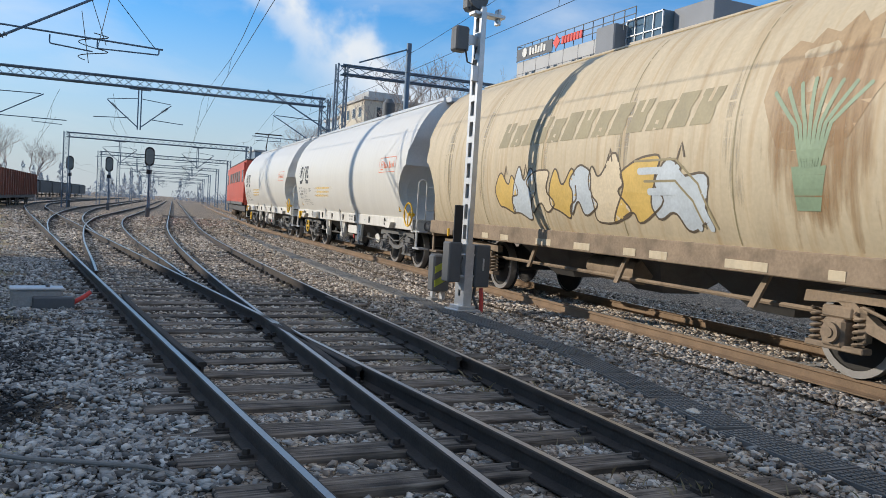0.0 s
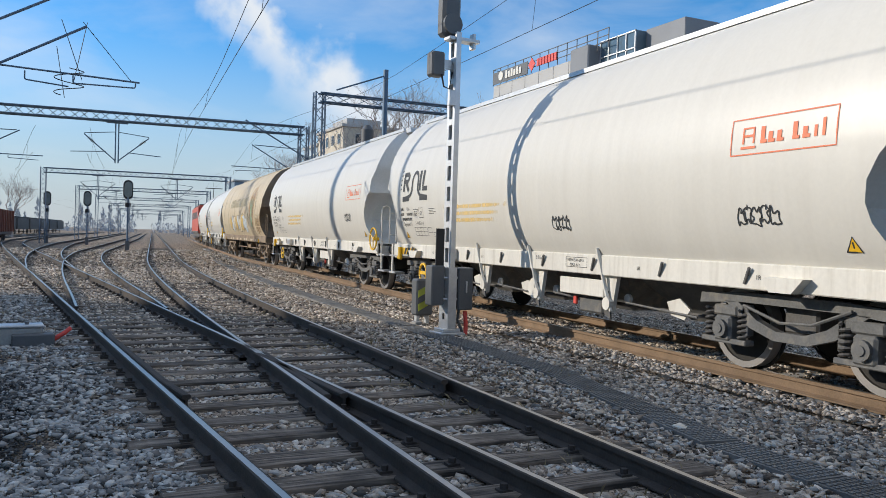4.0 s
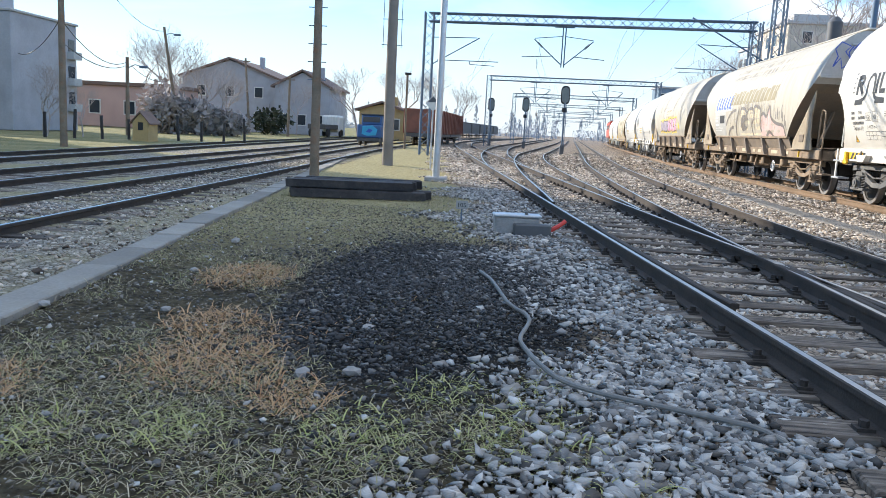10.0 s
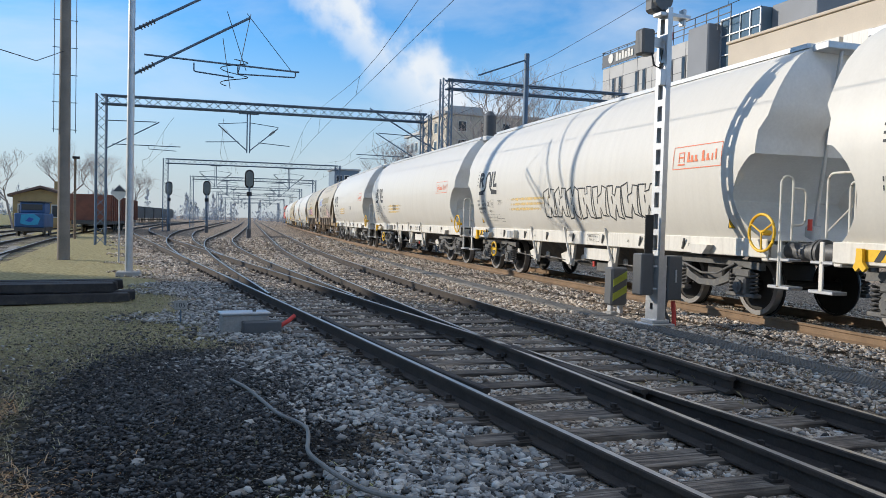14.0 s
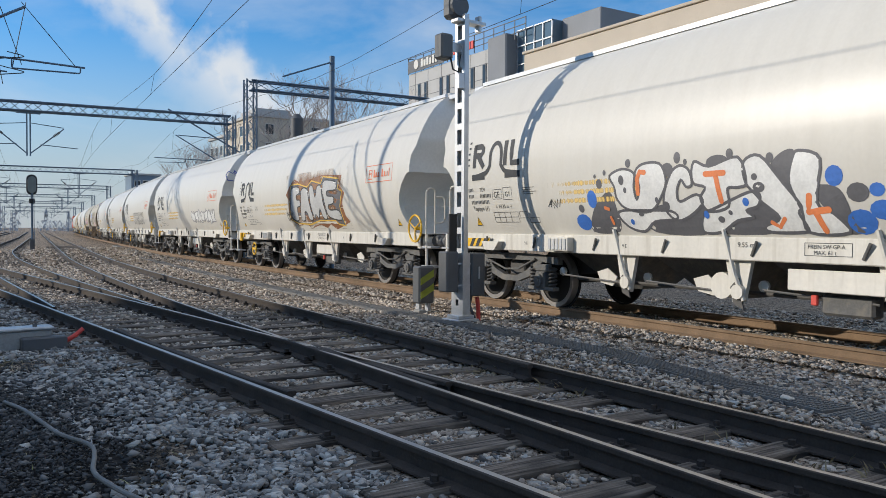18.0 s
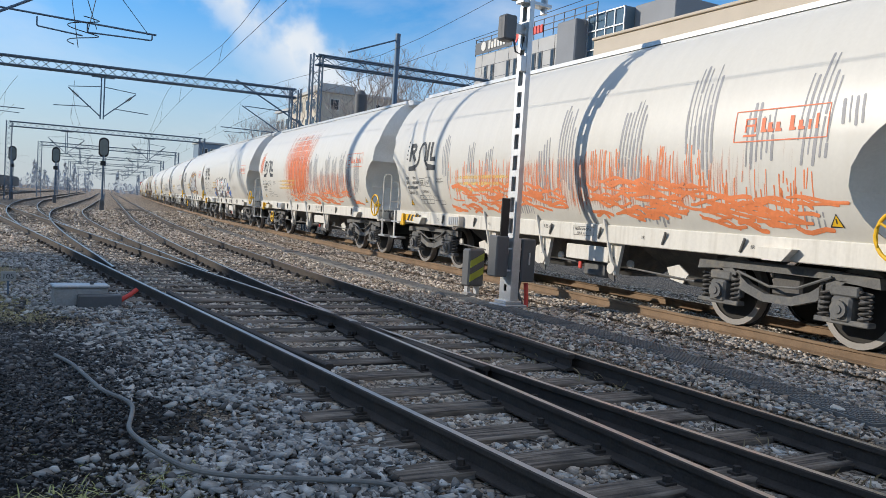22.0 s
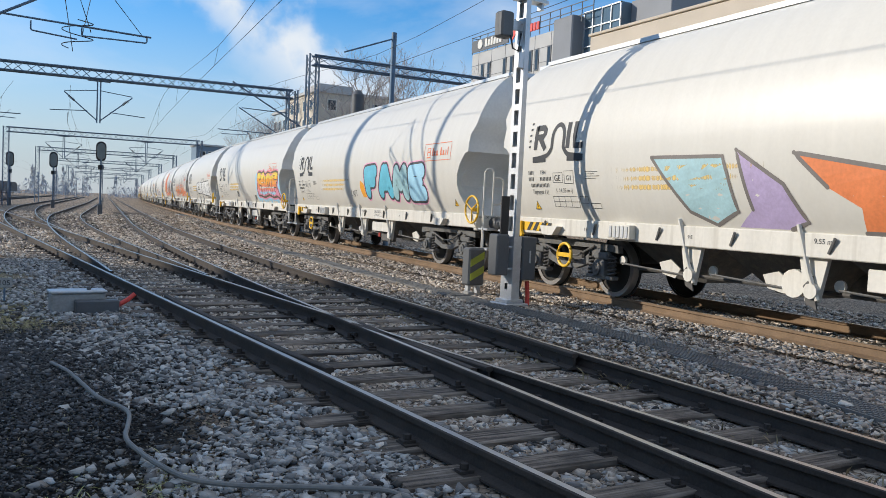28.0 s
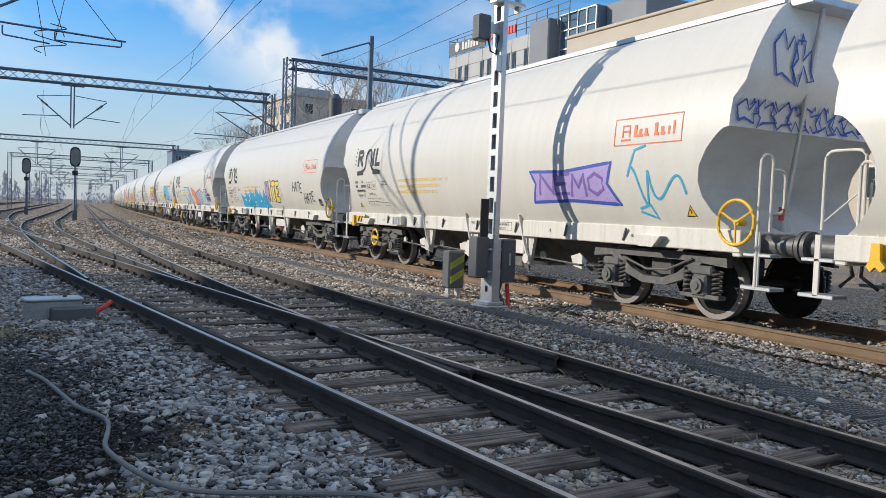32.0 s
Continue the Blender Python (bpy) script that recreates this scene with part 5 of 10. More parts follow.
def wash_mat(name, color, fine=45.0, amount=0.35, hard=3.0):
    """Thin streaky overspray: the paint below shows through between the runs, and the patch fades at its edges."""
    m = bpy.data.materials.new(name)
    m.use_nodes = True
    nt = m.node_tree
    b = nt.nodes["Principled BSDF"]
    b.inputs["Base Color"].default_value, b.inputs["Roughness"].default_value = (*color, 1), 0.55
    co = nt.nodes.new("ShaderNodeTexCoord")
    mp = nt.nodes.new("ShaderNodeMapping")
    mp.inputs["Scale"].default_value = (1.0, fine, 1.3)
    n = nt.nodes.new("ShaderNodeTexNoise")
    n.inputs["Scale"].default_value, n.inputs["Detail"].default_value = 1.0, 5.0
    nt.links.new(co.outputs["Object"], mp.inputs["Vector"])
    nt.links.new(mp.outputs["Vector"], n.inputs["Vector"])
    sep = nt.nodes.new("ShaderNodeSeparateXYZ")
    nt.links.new(co.outputs["Generated"], sep.inputs[0])

    def calc(op, a, c, d=None):
        k = nt.nodes.new("ShaderNodeMath")
        k.operation = op
        for i, v in enumerate((a, c, d)):
            if isinstance(v, (int, float)):
                k.inputs[i].default_value = v
            elif v is not None:
                nt.links.new(v, k.inputs[i])
        return k.outputs[0]

    hump = lambda g: calc("MULTIPLY", calc("MULTIPLY", g, 4.0), calc("SUBTRACT", 1.0, g))
    edge = calc("MULTIPLY", hump(sep.outputs["Y"]), hump(sep.outputs["Z"]))
    fade = nt.nodes.new("ShaderNodeMapRange")
    fade.interpolation_type = "SMOOTHSTEP"
    fade.inputs["From Min"].default_value, fade.inputs["From Max"].default_value = 0.0, 0.75
    fade.inputs["To Min"].default_value, fade.inputs["To Max"].default_value = -0.75, 0.0
    nt.links.new(edge, fade.inputs["Value"])
    raw = calc("ADD", calc("MULTIPLY_ADD", calc("SUBTRACT", n.outputs["Fac"], 0.5), hard, amount), fade.outputs["Result"])
    nt.nodes[-1].use_clamp = True
    clear = nt.nodes.new("ShaderNodeBsdfTransparent")
    mix = nt.nodes.new("ShaderNodeMixShader")
    nt.links.new(raw, mix.inputs[0])
    nt.links.new(clear.outputs[0], mix.inputs[1])
    nt.links.new(b.outputs[0], mix.inputs[2])
    nt.links.new(mix.outputs[0], nt.nodes["Material Output"].inputs["Surface"])
    return m


WASH = {
    "orange": wash_mat("washed orange overspray", (0.76, 0.20, 0.07), 26.0, 0.62, 2.6),
    "faint_orange": wash_mat("faint orange overspray", (0.74, 0.22, 0.09), 34.0, 0.30, 3.2),
    "grey": wash_mat("thin dark paint runs", (0.16, 0.165, 0.15), 38.0, 0.42, 5.0),
    "brown": wash_mat("soft brown overspray", (0.30, 0.15, 0.07), 3.0, 0.75, 2.0),
    "rust": wash_mat("rust runs", (0.33, 0.19, 0.08), 9.0, 0.45, 2.2),
    "dirt": wash_mat("grey dirt runs", (0.27, 0.24, 0.19), 12.0, 0.12, 2.6),
    "violet": wash_mat("violet overspray", (0.24, 0.15, 0.48), 5.0, 0.7, 2.4),
    "yellow": wash_mat("faded yellow overspray", (0.80, 0.58, 0.22), 4.0, 0.25, 1.6),
    "cyan": wash_mat("soft light blue overspray", (0.16, 0.50, 0.68), 4.0, 0.85, 2.0),
}


FADED = wash_mat("faded yellow lettering", (0.86, 0.60, 0.20), 46.0, 0.62, 3.0)


def wash(w, kind, u0, u1, v0, v1, out=0.003, label=""):
    part("overspray", rect(u0, u1, v0, v1, out), WASH[kind], w, label)


def smooth(pts, steps=4, closed=True):
    """A soft curve through a few corners."""
    n = len(pts)
    out = []
    for i in range(n if closed else n - 1):
        p = [pts[k % n] if closed else pts[min(max(k, 0), n - 1)] for k in (i - 1, i, i + 1, i + 2)]
        for q in range(steps):
            f = q / steps
            out.append(tuple(0.5 * (2 * p[1][d] + (p[2][d] - p[0][d]) * f + (2 * p[0][d] - 5 * p[1][d] + 4 * p[2][d] - p[3][d]) * f * f + (3 * p[1][d] - p[0][d] - 3 * p[2][d] + p[3][d]) * f ** 3) for d in (0, 1)))
    return out if closed else out + [pts[-1]]


def runs(w, u, v0, v1, n=6, gap=0.07, lean=0.0, seed=1):
    """A bunch of thin dark paint runs side by side, each broken here and there."""
    rng = random.Random(seed)
    bm = bmesh.new()
    for i in range(n):
        a, top = u + gap * (i - n / 2), v1 - rng.uniform(0, 0.25) * (v1 - v0)
        low = v0 + rng.uniform(0, 0.3) * (v1 - v0)
        while top > low + 0.05:
            end = max(low, top - rng.uniform(0.25, 0.9))
            fat([[(a + lean * (top - v0), top), (a + lean * (end - v0), end)]], rng.uniform(0.018, 0.046), 0.005, bm)
            top = end - rng.uniform(0.0, 0.05)
    tagged(part("paint_runs", bm, PAINT["grey"], w, "bunch of thin grey paint runs"), kind="stuff")


def painted_shape(w, outline, colour, line=0.05):
    """One flat colour field with a dark outline."""
    closed = list(outline) + [outline[0]]
    part("graffiti_fill", filled(closed, 0.0085), PAINT[colour], w)
    if line:
        part("graffiti_outline", fat([closed], line, 0.011), INK, w)


def end_scrawl(w, seed, x0, x1, z0, z1, letters=6):
    """A thin tag on the rear end wall."""
    bm = strokes(tag_lines(random.Random(seed), x0, x1, z0, z1, letters), 0.03)
    for p in bm.verts:
        x, z = -p.co.y, p.co.z
        p.co = Vector((x, -(BODY - recess(z) + 0.012), z))
    part("end_tag", bm, PAINT["blue"], w, "thin dark tag on the end wall")


def scrub(w, seed, u0, u1, v0, v1, colour, n=60, width=0.05):
    """Loose brushed scribble: wavy flat strokes low down, thin upright runs over them."""
    rng = random.Random(seed)
    bm = bmesh.new()
    low = v0 + 0.55 * (v1 - v0)
    for i in range(n):
        u, v = rng.uniform(u0, u1 - 0.2), v0 + (low - v0) * (i + rng.random()) / n
        k, ph, amp = rng.uniform(0.2, 0.75), rng.uniform(0, 6.28), rng.uniform(0.01, 0.05)
        fat([[(u + k * q, v + amp * math.sin(ph + 5 * q) - 0.05 * q) for q in np.linspace(0, 1, 6)]], width * rng.uniform(0.5, 1.1), 0.006 + 0.0007 * (i % 13), bm)
    for i in range(n):
        u, top = rng.uniform(u0, u1), v1 - rng.random() ** 2 * (v1 - low)
        fat([[(u, top), (u + rng.uniform(-0.02, 0.02), max(v0, top - rng.uniform(0.12, 0.5)))]], rng.uniform(0.010, 0.022), 0.0036 + 0.0004 * (i % 6), bm)
    part("graffiti_scrub", bm, PAINT[colour], w, "loose sprayed orange scribble")


def old_wagon(barrel_like):
    """The two older kinds: a tan barrel, and a cream hopper with sloping ends on a brown frame."""
    if barrel_like:
        w = thing("old_hopper_wagon", pose(0, 0, 0), "dirty tan grain hopper wagon with faded lettering and graffiti", "freight wagon", "wagons of the train")
        part("barrel", barrel(), TAN, w, "tan curved hopper barrel", True)
        for sy in (-1, 1):
            part("end_wall", end_wall(sy), BROWNEND, w, "dark brown end wall", True)
    else:
        w = thing("sloped_hopper_wagon", pose(0, 0, 0), "dirty cream hopper wagon with sloping black ends and graffiti", "freight wagon", "wagons of the train")
        bm = bmesh.new()
        zz = [1.45, 1.62, 1.8, 2.0, 2.2, 2.4, 2.6, 2.8, 3.0, 3.2, 3.4, 3.6, 3.78, 3.93, 4.04, 4.12]
        outline = [(-wide(z), z) for z in zz] + [(0, 4.15)] + [(wide(z), z) for z in zz[::-1]]
        lim = lambda z: BODY - 0.38 - 2.08 * max(0.0, min(1.0, (2.95 - z) / 1.5))
        rows = []
        for i in range(9):
            rows.append([bm.verts.new((x, -lim(z) + 2 * lim(z) * i / 8, z)) for x, z in outline])
        for a, b in zip(rows, rows[1:]):
            for j in range(len(outline) - 1):
                bm.faces.new((a[j], a[j + 1], b[j + 1], b[j]))
        bmesh.ops.recalc_face_normals(bm, faces=bm.faces[:])
        part("hopper_body", bm, CREAM, w, "cream hopper body with sloping ends", True)
        for sy in (-1, 1):
            e = bmesh.new()
            rows = [[e.verts.new((wide(z) * k * 0.995, sy * (lim(z) - 0.02), z)) for k in (-1, -0.5, 0, 0.5, 1)] for z in zz]
            for a, b in zip(rows, rows[1:]):
                for i in range(4):
                    e.faces.new((a[i], a[i + 1], b[i + 1], b[i]))
            for f in e.faces:
                f.material_index = 1 if f.calc_center_median().z > 2.9 else 0
            part("slope_sheet", e, [BROWNEND, ENDCREAM], w, "dark sloping end sheet under a pale upper wall")
            part("wall_fold", box(-1.42, 1.42, min(sy * (lim(3.0) - 0.01), sy * (lim(3.0) + 0.04)), max(sy * (lim(3.0) - 0.01), sy * (lim(3.0) + 0.04)), 2.93, 3.02, 0.01), ENDCREAM, w)
            part("wall_fold", box(-0.75, 0.75, min(sy * (lim(3.8) - 0.01), sy * (lim(3.8) + 0.05)), max(sy * (lim(3.8) - 0.01), sy * (lim(3.8) + 0.05)), 3.74, 3.80, 0.01), ENDCREAM, w)
            lad = bmesh.new()
            for dx in (-0.2, 0.2):
                tube([(0.55 + dx, sy * (lim(3.0) + 0.07), 1.2), (0.55 + dx, sy * (lim(3.0) + 0.07), 3.0)], 0.018, 6, lad)
            for k in range(6):
                tube([(0.35, sy * (lim(3.0) + 0.07), 1.4 + 0.28 * k), (0.75, sy * (lim(3.0) + 0.07), 1.4 + 0.28 * k)], 0.012, 6, lad)
            part("end_ladder", lad, DIRT, w)
            for dx in (-1.0, 1.0):
                part("end_brace", box(-0.03, 0.03, -0.03, 0.03, 0, 2.1), BROWNEND, w).matrix_basis = look((dx, sy * 5.5, 1.2), (dx * 0.35, sy * 4.9, 2.6)) @ pose(0, 0, 0, 180)
            for sx in (-1, 1):
                part("end_gusset", plate([(sy * 4.35, 1.13), (sy * 4.75, 1.15), (sy * 4.80, 1.36), (sy * 5.35, 1.85), (sy * 6.12, 2.62), (sy * 6.10, 2.3), (sy * 6.0, 1.95), (sy * 6.05, 1.55), (sy * 6.2, 1.13)], -sx * 0.03, "x", sx * 1.42), RUSTCREAM, w, "rust stained curved end plate")
                part("inspection_frame", box(min(sx * 1.42, sx * 1.44), max(sx * 1.42, sx * 1.44), sy * 5.45 - 0.16, sy * 5.45 + 0.16, 1.32, 1.52, 0.01), BROWNEND, w)
        for sx in (-1, 1):
            for y in (-3.6, -1.9, 0.0, 1.8, 3.5):
                # dark brown puts the shade of the gussets' turned-away faces into their colour
                part("frame_gusset", plate([(y - 0.05, 1.43), (y + 0.07, 1.43), (y - 0.40, 0.92), (y - 0.50, 0.92)], -sx * 0.10, "x", sx * 1.45), BROWNEND, w)
            skirt = plate([(sx * 1.36, 1.43), (sx * 1.39, 1.43), (sx * 1.27, 1.12), (sx * 1.24, 1.12)], 8.6, "y", -4.3)
            part("chute_skirt", skirt, BROWNEND, w, "brown sloping skirt plate")
            part("top_sill", box(min(sx * 1.34, sx * 1.43), max(sx * 1.34, sx * 1.43), -4.25, 4.25, 1.41, 1.47, 0.01), DIRT, w)
            hw = bmesh.new()
            c = Vector((sx * 1.22, -2.62, 0.60))
            tube([c + 0.15 * Vector((0, math.cos(a), math.sin(a))) for a in np.linspace(0, 2 * math.pi, 21)[:-1]], 0.016, 6, hw, True)
            for a in (0.3, 1.35, 2.4):
                tube([c - 0.15 * Vector((0, math.cos(a), math.sin(a))), c + 0.15 * Vector((0, math.cos(a), math.sin(a)))], 0.010, 5, hw)
            cyl(c, c - Vector((sx * 0.2, 0, 0)), 0.03, 8, None, hw)
            part("hand_wheel", hw, GALV, w, "pale spoked hand wheel", True)
            for y in (-3.1, 0.1, 1.4, -1.2):
                part("gear_box", box(min(sx * 0.95, sx * 1.15), max(sx * 0.95, sx * 1.15), y - 0.12, y + 0.12, 0.62, 0.84, 0.03), DIRT, w)
    for sx in (-1, 1):
        x = sx * 1.32
        part("side_sill", box(min(x, x - sx * 0.09), max(x, x - sx * 0.09), -HALF + 0.62, HALF - 0.62, 0.94 if barrel_like else 0.90, 1.22 if barrel_like else 1.13, 0.012), DIRT, w, "brown steel side sill")
        for y, k in ((-4.13, 0.10), (-2.95, 0.32), (-1.44, 0.18), (-0.83, 0.14), (0.35, 0.22), (1.5, 0.25), (2.9, 0.16), (3.7, 0.14)):
            part("sill_plate", box(min(x, x + sx * 0.006), max(x, x + sx * 0.006), y - k, y + k, 0.97, 1.07, 0.004), TAN, w, "pale repainted patch")
        for y in (-2.6, 0, 2.6):
            part("frame_brace", plate([(y - 0.5, 0.94), (y - 0.42, 0.94), (y - 0.18, 0.55), (y - 0.28, 0.55)], -sx * 0.04, "x", sx * 1.1), DIRT, w)
        for sy in (-1, 1):
            ye = sy * (HALF - 0.66)
            xx = sx * 1.25
            ladder_rail("handrail", [(xx, ye, 1.2), (xx, ye, 2.1), (xx, ye - sy * 0.3, 2.15), (xx, ye - sy * 0.35, 1.2)], w, 0.02, DIRT)
            part("step", box(min(xx, xx - sx * 0.25), max(xx, xx - sx * 0.25), ye - 0.2, ye + 0.2, 0.52, 0.56), DIRT, w)
            part("step_hanger", box(min(xx, xx - sx * 0.03), max(xx, xx - sx * 0.03), ye - 0.04, ye + 0.04, 0.54, 1.2), DIRT, w)
    part("roof_hatch", box(-0.40, 0.40, -BODY + 0.4, BODY - 0.4, 4.12, 4.2, 0.04), TAN if barrel_like else CREAM, w)
    for sy in (-1, 1):
        part("platform", box(-1.28, 1.28, min(sy * (BODY - 2.2), sy * (HALF - 0.62)), max(sy * (BODY - 2.2), sy * (HALF - 0.62)), 1.13, 1.18), BOGIEDARK, w)
        part("yellow_handle", box(-1.42, -1.38, sy * 5.3 - 0.025, sy * 5.3 + 0.025, 0.92, 1.08, 0.01), YELLOW, w)
    for y in (-2.4, 0.0, 2.4):
        h = bmesh.new()
        own = bmesh.new()
        bmesh.ops.create_cone(own, cap_ends=True, segments=4, radius1=0.45, radius2=1.6, depth=0.8)
        join(h, own, pose(0, y, 0.82, 0, 0, 45))
        part("discharge_hopper", h, BOGIEDARK, w)
    part("air_tank", cyl((-0.75, -0.4, 0.72), (-0.75, 0.8, 0.72), 0.18, 14), DIRT, w, "", True)
    part("brake_rod", tube([(-0.9, -4.0, 0.62), (-0.9, 4.0, 0.62)], 0.03, 6), DIRT, w)
    buffers_and_couplers(w, DIRT, DIRT)
    for yc in (-4.88, 4.88):
        bogie(w, yc, True)
    return w


def locomotive():
    w = thing("locomotive", pose(0, 0, 0), "red electric locomotive with grey pantograph leading the train", "locomotive")
    bm = bmesh.new()
    prof = [(-7.9, 1.15), (-7.9, 2.3), (-7.45, 3.75), (7.45, 3.75), (7.9, 2.3), (7.9, 1.15)]
    plate(prof, 2.9, "x", -1.45, bm)
    bmesh.ops.bevel(bm, geom=[e for e in bm.edges if abs(e.verts[0].co.x - e.verts[1].co.x) < 0.01], offset=0.12, segments=2, affect="EDGES")
    part("body", bm, RED, w, "red painted body", False)
    for sy in (-1, 1):
        part("windscreen", box(-1.1, 1.1, min(sy * 7.62, sy * 7.80), max(sy * 7.62, sy * 7.80), 2.55, 3.3, 0.02), GLASS, w)
        part("cab_window", box(-1.47, -1.44, sy * 6.7 - 0.4, sy * 6.7 + 0.4, 2.5, 3.2, 0.01), GLASS, w)
        for x in (-0.875, 0.875):
            part("buffer", cyl((x, sy * 7.85, 1.05), (x, sy * 8.4, 1.05), 0.2, 14), BOGIEDARK, w, "", True)
    part("roof", box(-1.32, 1.32, -7.3, 7.3, 3.74, 3.86, 0.04), BOGIEDARK, w, "dark grey roof")
    for y in (-4.5, -1.5, 1.5, 4.5):
        part("roof_gear", box(-0.7, 0.7, y - 0.9, y + 0.9, 3.86, 4.05, 0.04), BOGIEDARK, w)
    for k in range(5):
        part("side_grille", box(-1.475, -1.445, -4.6 + k * 1.9, -3.4 + k * 1.9, 2.55, 3.2, 0.01), BOGIE, w)
    part("skirt", box(-1.47, -1.445, -7.4, 7.4, 1.15, 1.32), BOGIE, w)
    p = tube([(0, -6.2, 3.95), (0, -4.9, 4.7), (0, -6.0, 5.45)], 0.04, 6)
    tube([(-0.8, -6.0, 5.45), (0.8, -6.0, 5.45)], 0.04, 6, p)
    part("pantograph", p, BOGIEDARK, w)
    part("underframe", box(-1.3, 1.3, -7.4, 7.4, 0.75, 1.15, 0.02), BOGIEDARK, w)
    for yc in (-4.3, 4.3):
        bogie(w, yc, True)
    return w


def make_train():
    base = white_wagon()
    for name, bm, m, label in stencils():
        part(name, bm, m, base, label)
    tan = old_wagon(True)
    cream = old_wagon(False)
    cream2 = copy_thing(cream, pose(0, 0, 0))
    loco = locomotive()
    cars = [loco]
    whites = []
    for i in range(1, 24):
        if i == 3:
            cars.append(tan)
        elif i == 6:
            cars.append(cream)
        elif i == 7:
            cars.append(cream2)
        else:
            c = base if not whites else copy_thing(base, pose(0, 0, 0))
            whites.append(c)
            cars.append(c)
    for i in (8, 11, 13, 15, 16, 17, 20, 22):
        for ob in [o for o in cars[i].children if o.name.startswith("brake_wheel")]:
            bpy.data.objects.remove(ob)
    decorate(cars)
    return cars


def letter_blocks(w, u, v, n, pitch, height, ground):
    """A row of plain slanted blocks, most of them slit, in place of a painted name."""
    bm, gaps = bmesh.new(), bmesh.new()
    for i in range(n):
        a, b = u + i * pitch, 0.82 * pitch
        h = height * (0.86 if i % 3 == 1 else 1.0)
        at = lambda p, q: (a + b * p + 0.14 * q, v + q * h)
        join(bm, filled([at(*p) for p in ((0, 0), (0, 0.2), (0.05, 0.22), (0.05, 0.8), (0, 0.82), (0, 1), (1, 1), (1, 0.72), (0.92, 0.5), (1, 0.28), (1, 0), (0, 0))], 0.008))
        if i % 3 < 2:
            z = (0.0, 0.34) if i % 3 else (0.62, 1.0)
            join(gaps, filled([at(*p) for p in ((0.42, z[0]), (0.42, z[1]), (0.60, z[1]), (0.60, z[0]), (0.42, z[0]))], 0.0095))
    tagged(part("letter_band", bm, PAINT["olive"], w, "faded olive row of plain letter blocks"), kind="stuff")
    tagged(part("letter_slit", gaps, ground, w), kind="stuff")


def decorate(cars):
    t = cars[3]                        # tan wagon
    letter_blocks(t, -2.95, 2.58, 13, 0.42, 0.42, TAN)
    graffiti(t, 5, -2.95, 0.2, 1.38, 2.2, ("gold", "ice", "cream", "gold", "ice"), "umber", 5, 0.03, None, "gold and pale sprayed letters with brown outline")
    graffiti(t, 6, -0.1, 2.4, 1.34, 2.32, ("cream", "gold", "ice", "ice"), "umber", 3, 0.03)
    for k in range(4):
        part("graffiti_swirl", fat([[(1.1 + 0.1 * k, 2.2 - 0.13 * k), (1.9, 2.2 - 0.13 * k), (2.3 - 0.05 * k, 1.9 - 0.1 * k), (2.55 - 0.1 * k, 1.4)]], 0.09 if k % 2 else 0.03, 0.0115 + 0.0006 * k), PAINT["ice"] if k % 2 else PAINT["olive"], t)
    sheaf = [(3.45, 2.25), (3.2, 2.75), (3.25, 3.2), (3.42, 3.36), (3.6, 3.3), (3.7, 3.44), (3.9, 3.36), (4.05, 3.55), (4.2, 3.4), (4.35, 3.5), (4.4, 3.2), (4.68, 3.12), (4.72, 2.9), (4.55, 2.7), (4.3, 2.3), (3.95, 2.15), (3.45, 2.25)]
    part("wheat_emblem", filled(sheaf, 0.007), PAINT["rust"], t, "rust brown wheat sheaf shape")
    wash(t, "rust", 3.2, 4.75, 1.25, 3.5, 0.009, "rust runs under the sheaf")
    for k in range(8):
        part("wheat_stalk", fat([[(3.78 + 0.03 * k, 2.05), (3.68 + 0.06 * k, 2.45), (3.35 + 0.16 * k, 2.9 - 0.03 * abs(k - 3))]], 0.045, 0.0115), PAINT["green"], t, "green sheaf stalk")
    part("wheat_foot", filled([(3.72, 1.62), (3.66, 2.05), (4.08, 2.05), (4.0, 1.62), (3.72, 1.62)], 0.0105), PAINT["green"], t, "green foot of the sheaf")
    for u in (-5.2, -3.6, -1.35, 0.75, 2.85, 4.95):
        part("seam", fat([[(u, 1.24), (u, 2.2), (u, 3.2), (u, 3.9)]], 0.022, 0.004), PAINT["olive"], t, "stained weld seam")
        wash(t, "dirt", u - 0.25, u + 0.25, 1.3, 3.6, 0.0025)
    wash(t, "rust", 4.6, 6.3, 1.22, 2.1, 0.003)
    graffiti(t, 7, 4.8, 6.0, 1.75, 2.15, None, "tan", 3, 0.03)
    c = cars[6]
    part("letter_plate", rect(-1.15, 0.45, 2.46, 2.84, 0.007), PAINT["cream"], c, "pale plate with plain letter bars")
    bm = bmesh.new()
    for i in range(6):
        join(bm, strokes([[(-1.02 + i * 0.23, 2.54), (-0.94 + i * 0.23, 2.76)]], 0.10))
    part("letter_band", bm, INK, c)
    part("old_panel", rect(-1.9, -1.2, 2.3, 2.86, 0.0035), PAINT["dove"], c, "older grey paint patch")
    wash(c, "yellow", -3.4, 3.0, 1.64, 2.6, 0.0026)
    word(c, "SABEK", -3.0, -0.35, 1.70, 2.22, ("ash",), 0.17, 0.05, "coal", "yellow", 0.06, 0.08, 11, "grey violet sprayed letters")
    word(c, "AGUCK", -0.35, 2.2, 1.68, 2.3, ("pink", "blush"), 0.18, 0.05, "coal", "yellow", 0.06, 0.08, 12, "pink sprayed letters with yellow edge")
    spots(c, 21, -0.2, 2.1, 1.74, 2.2, "rose", 15, 0.02, 0.06, 0.0135)
    spots(c, 22, 2.5, 3.0, 1.75, 2.35, "yellow", 3, 0.09, 0.16)
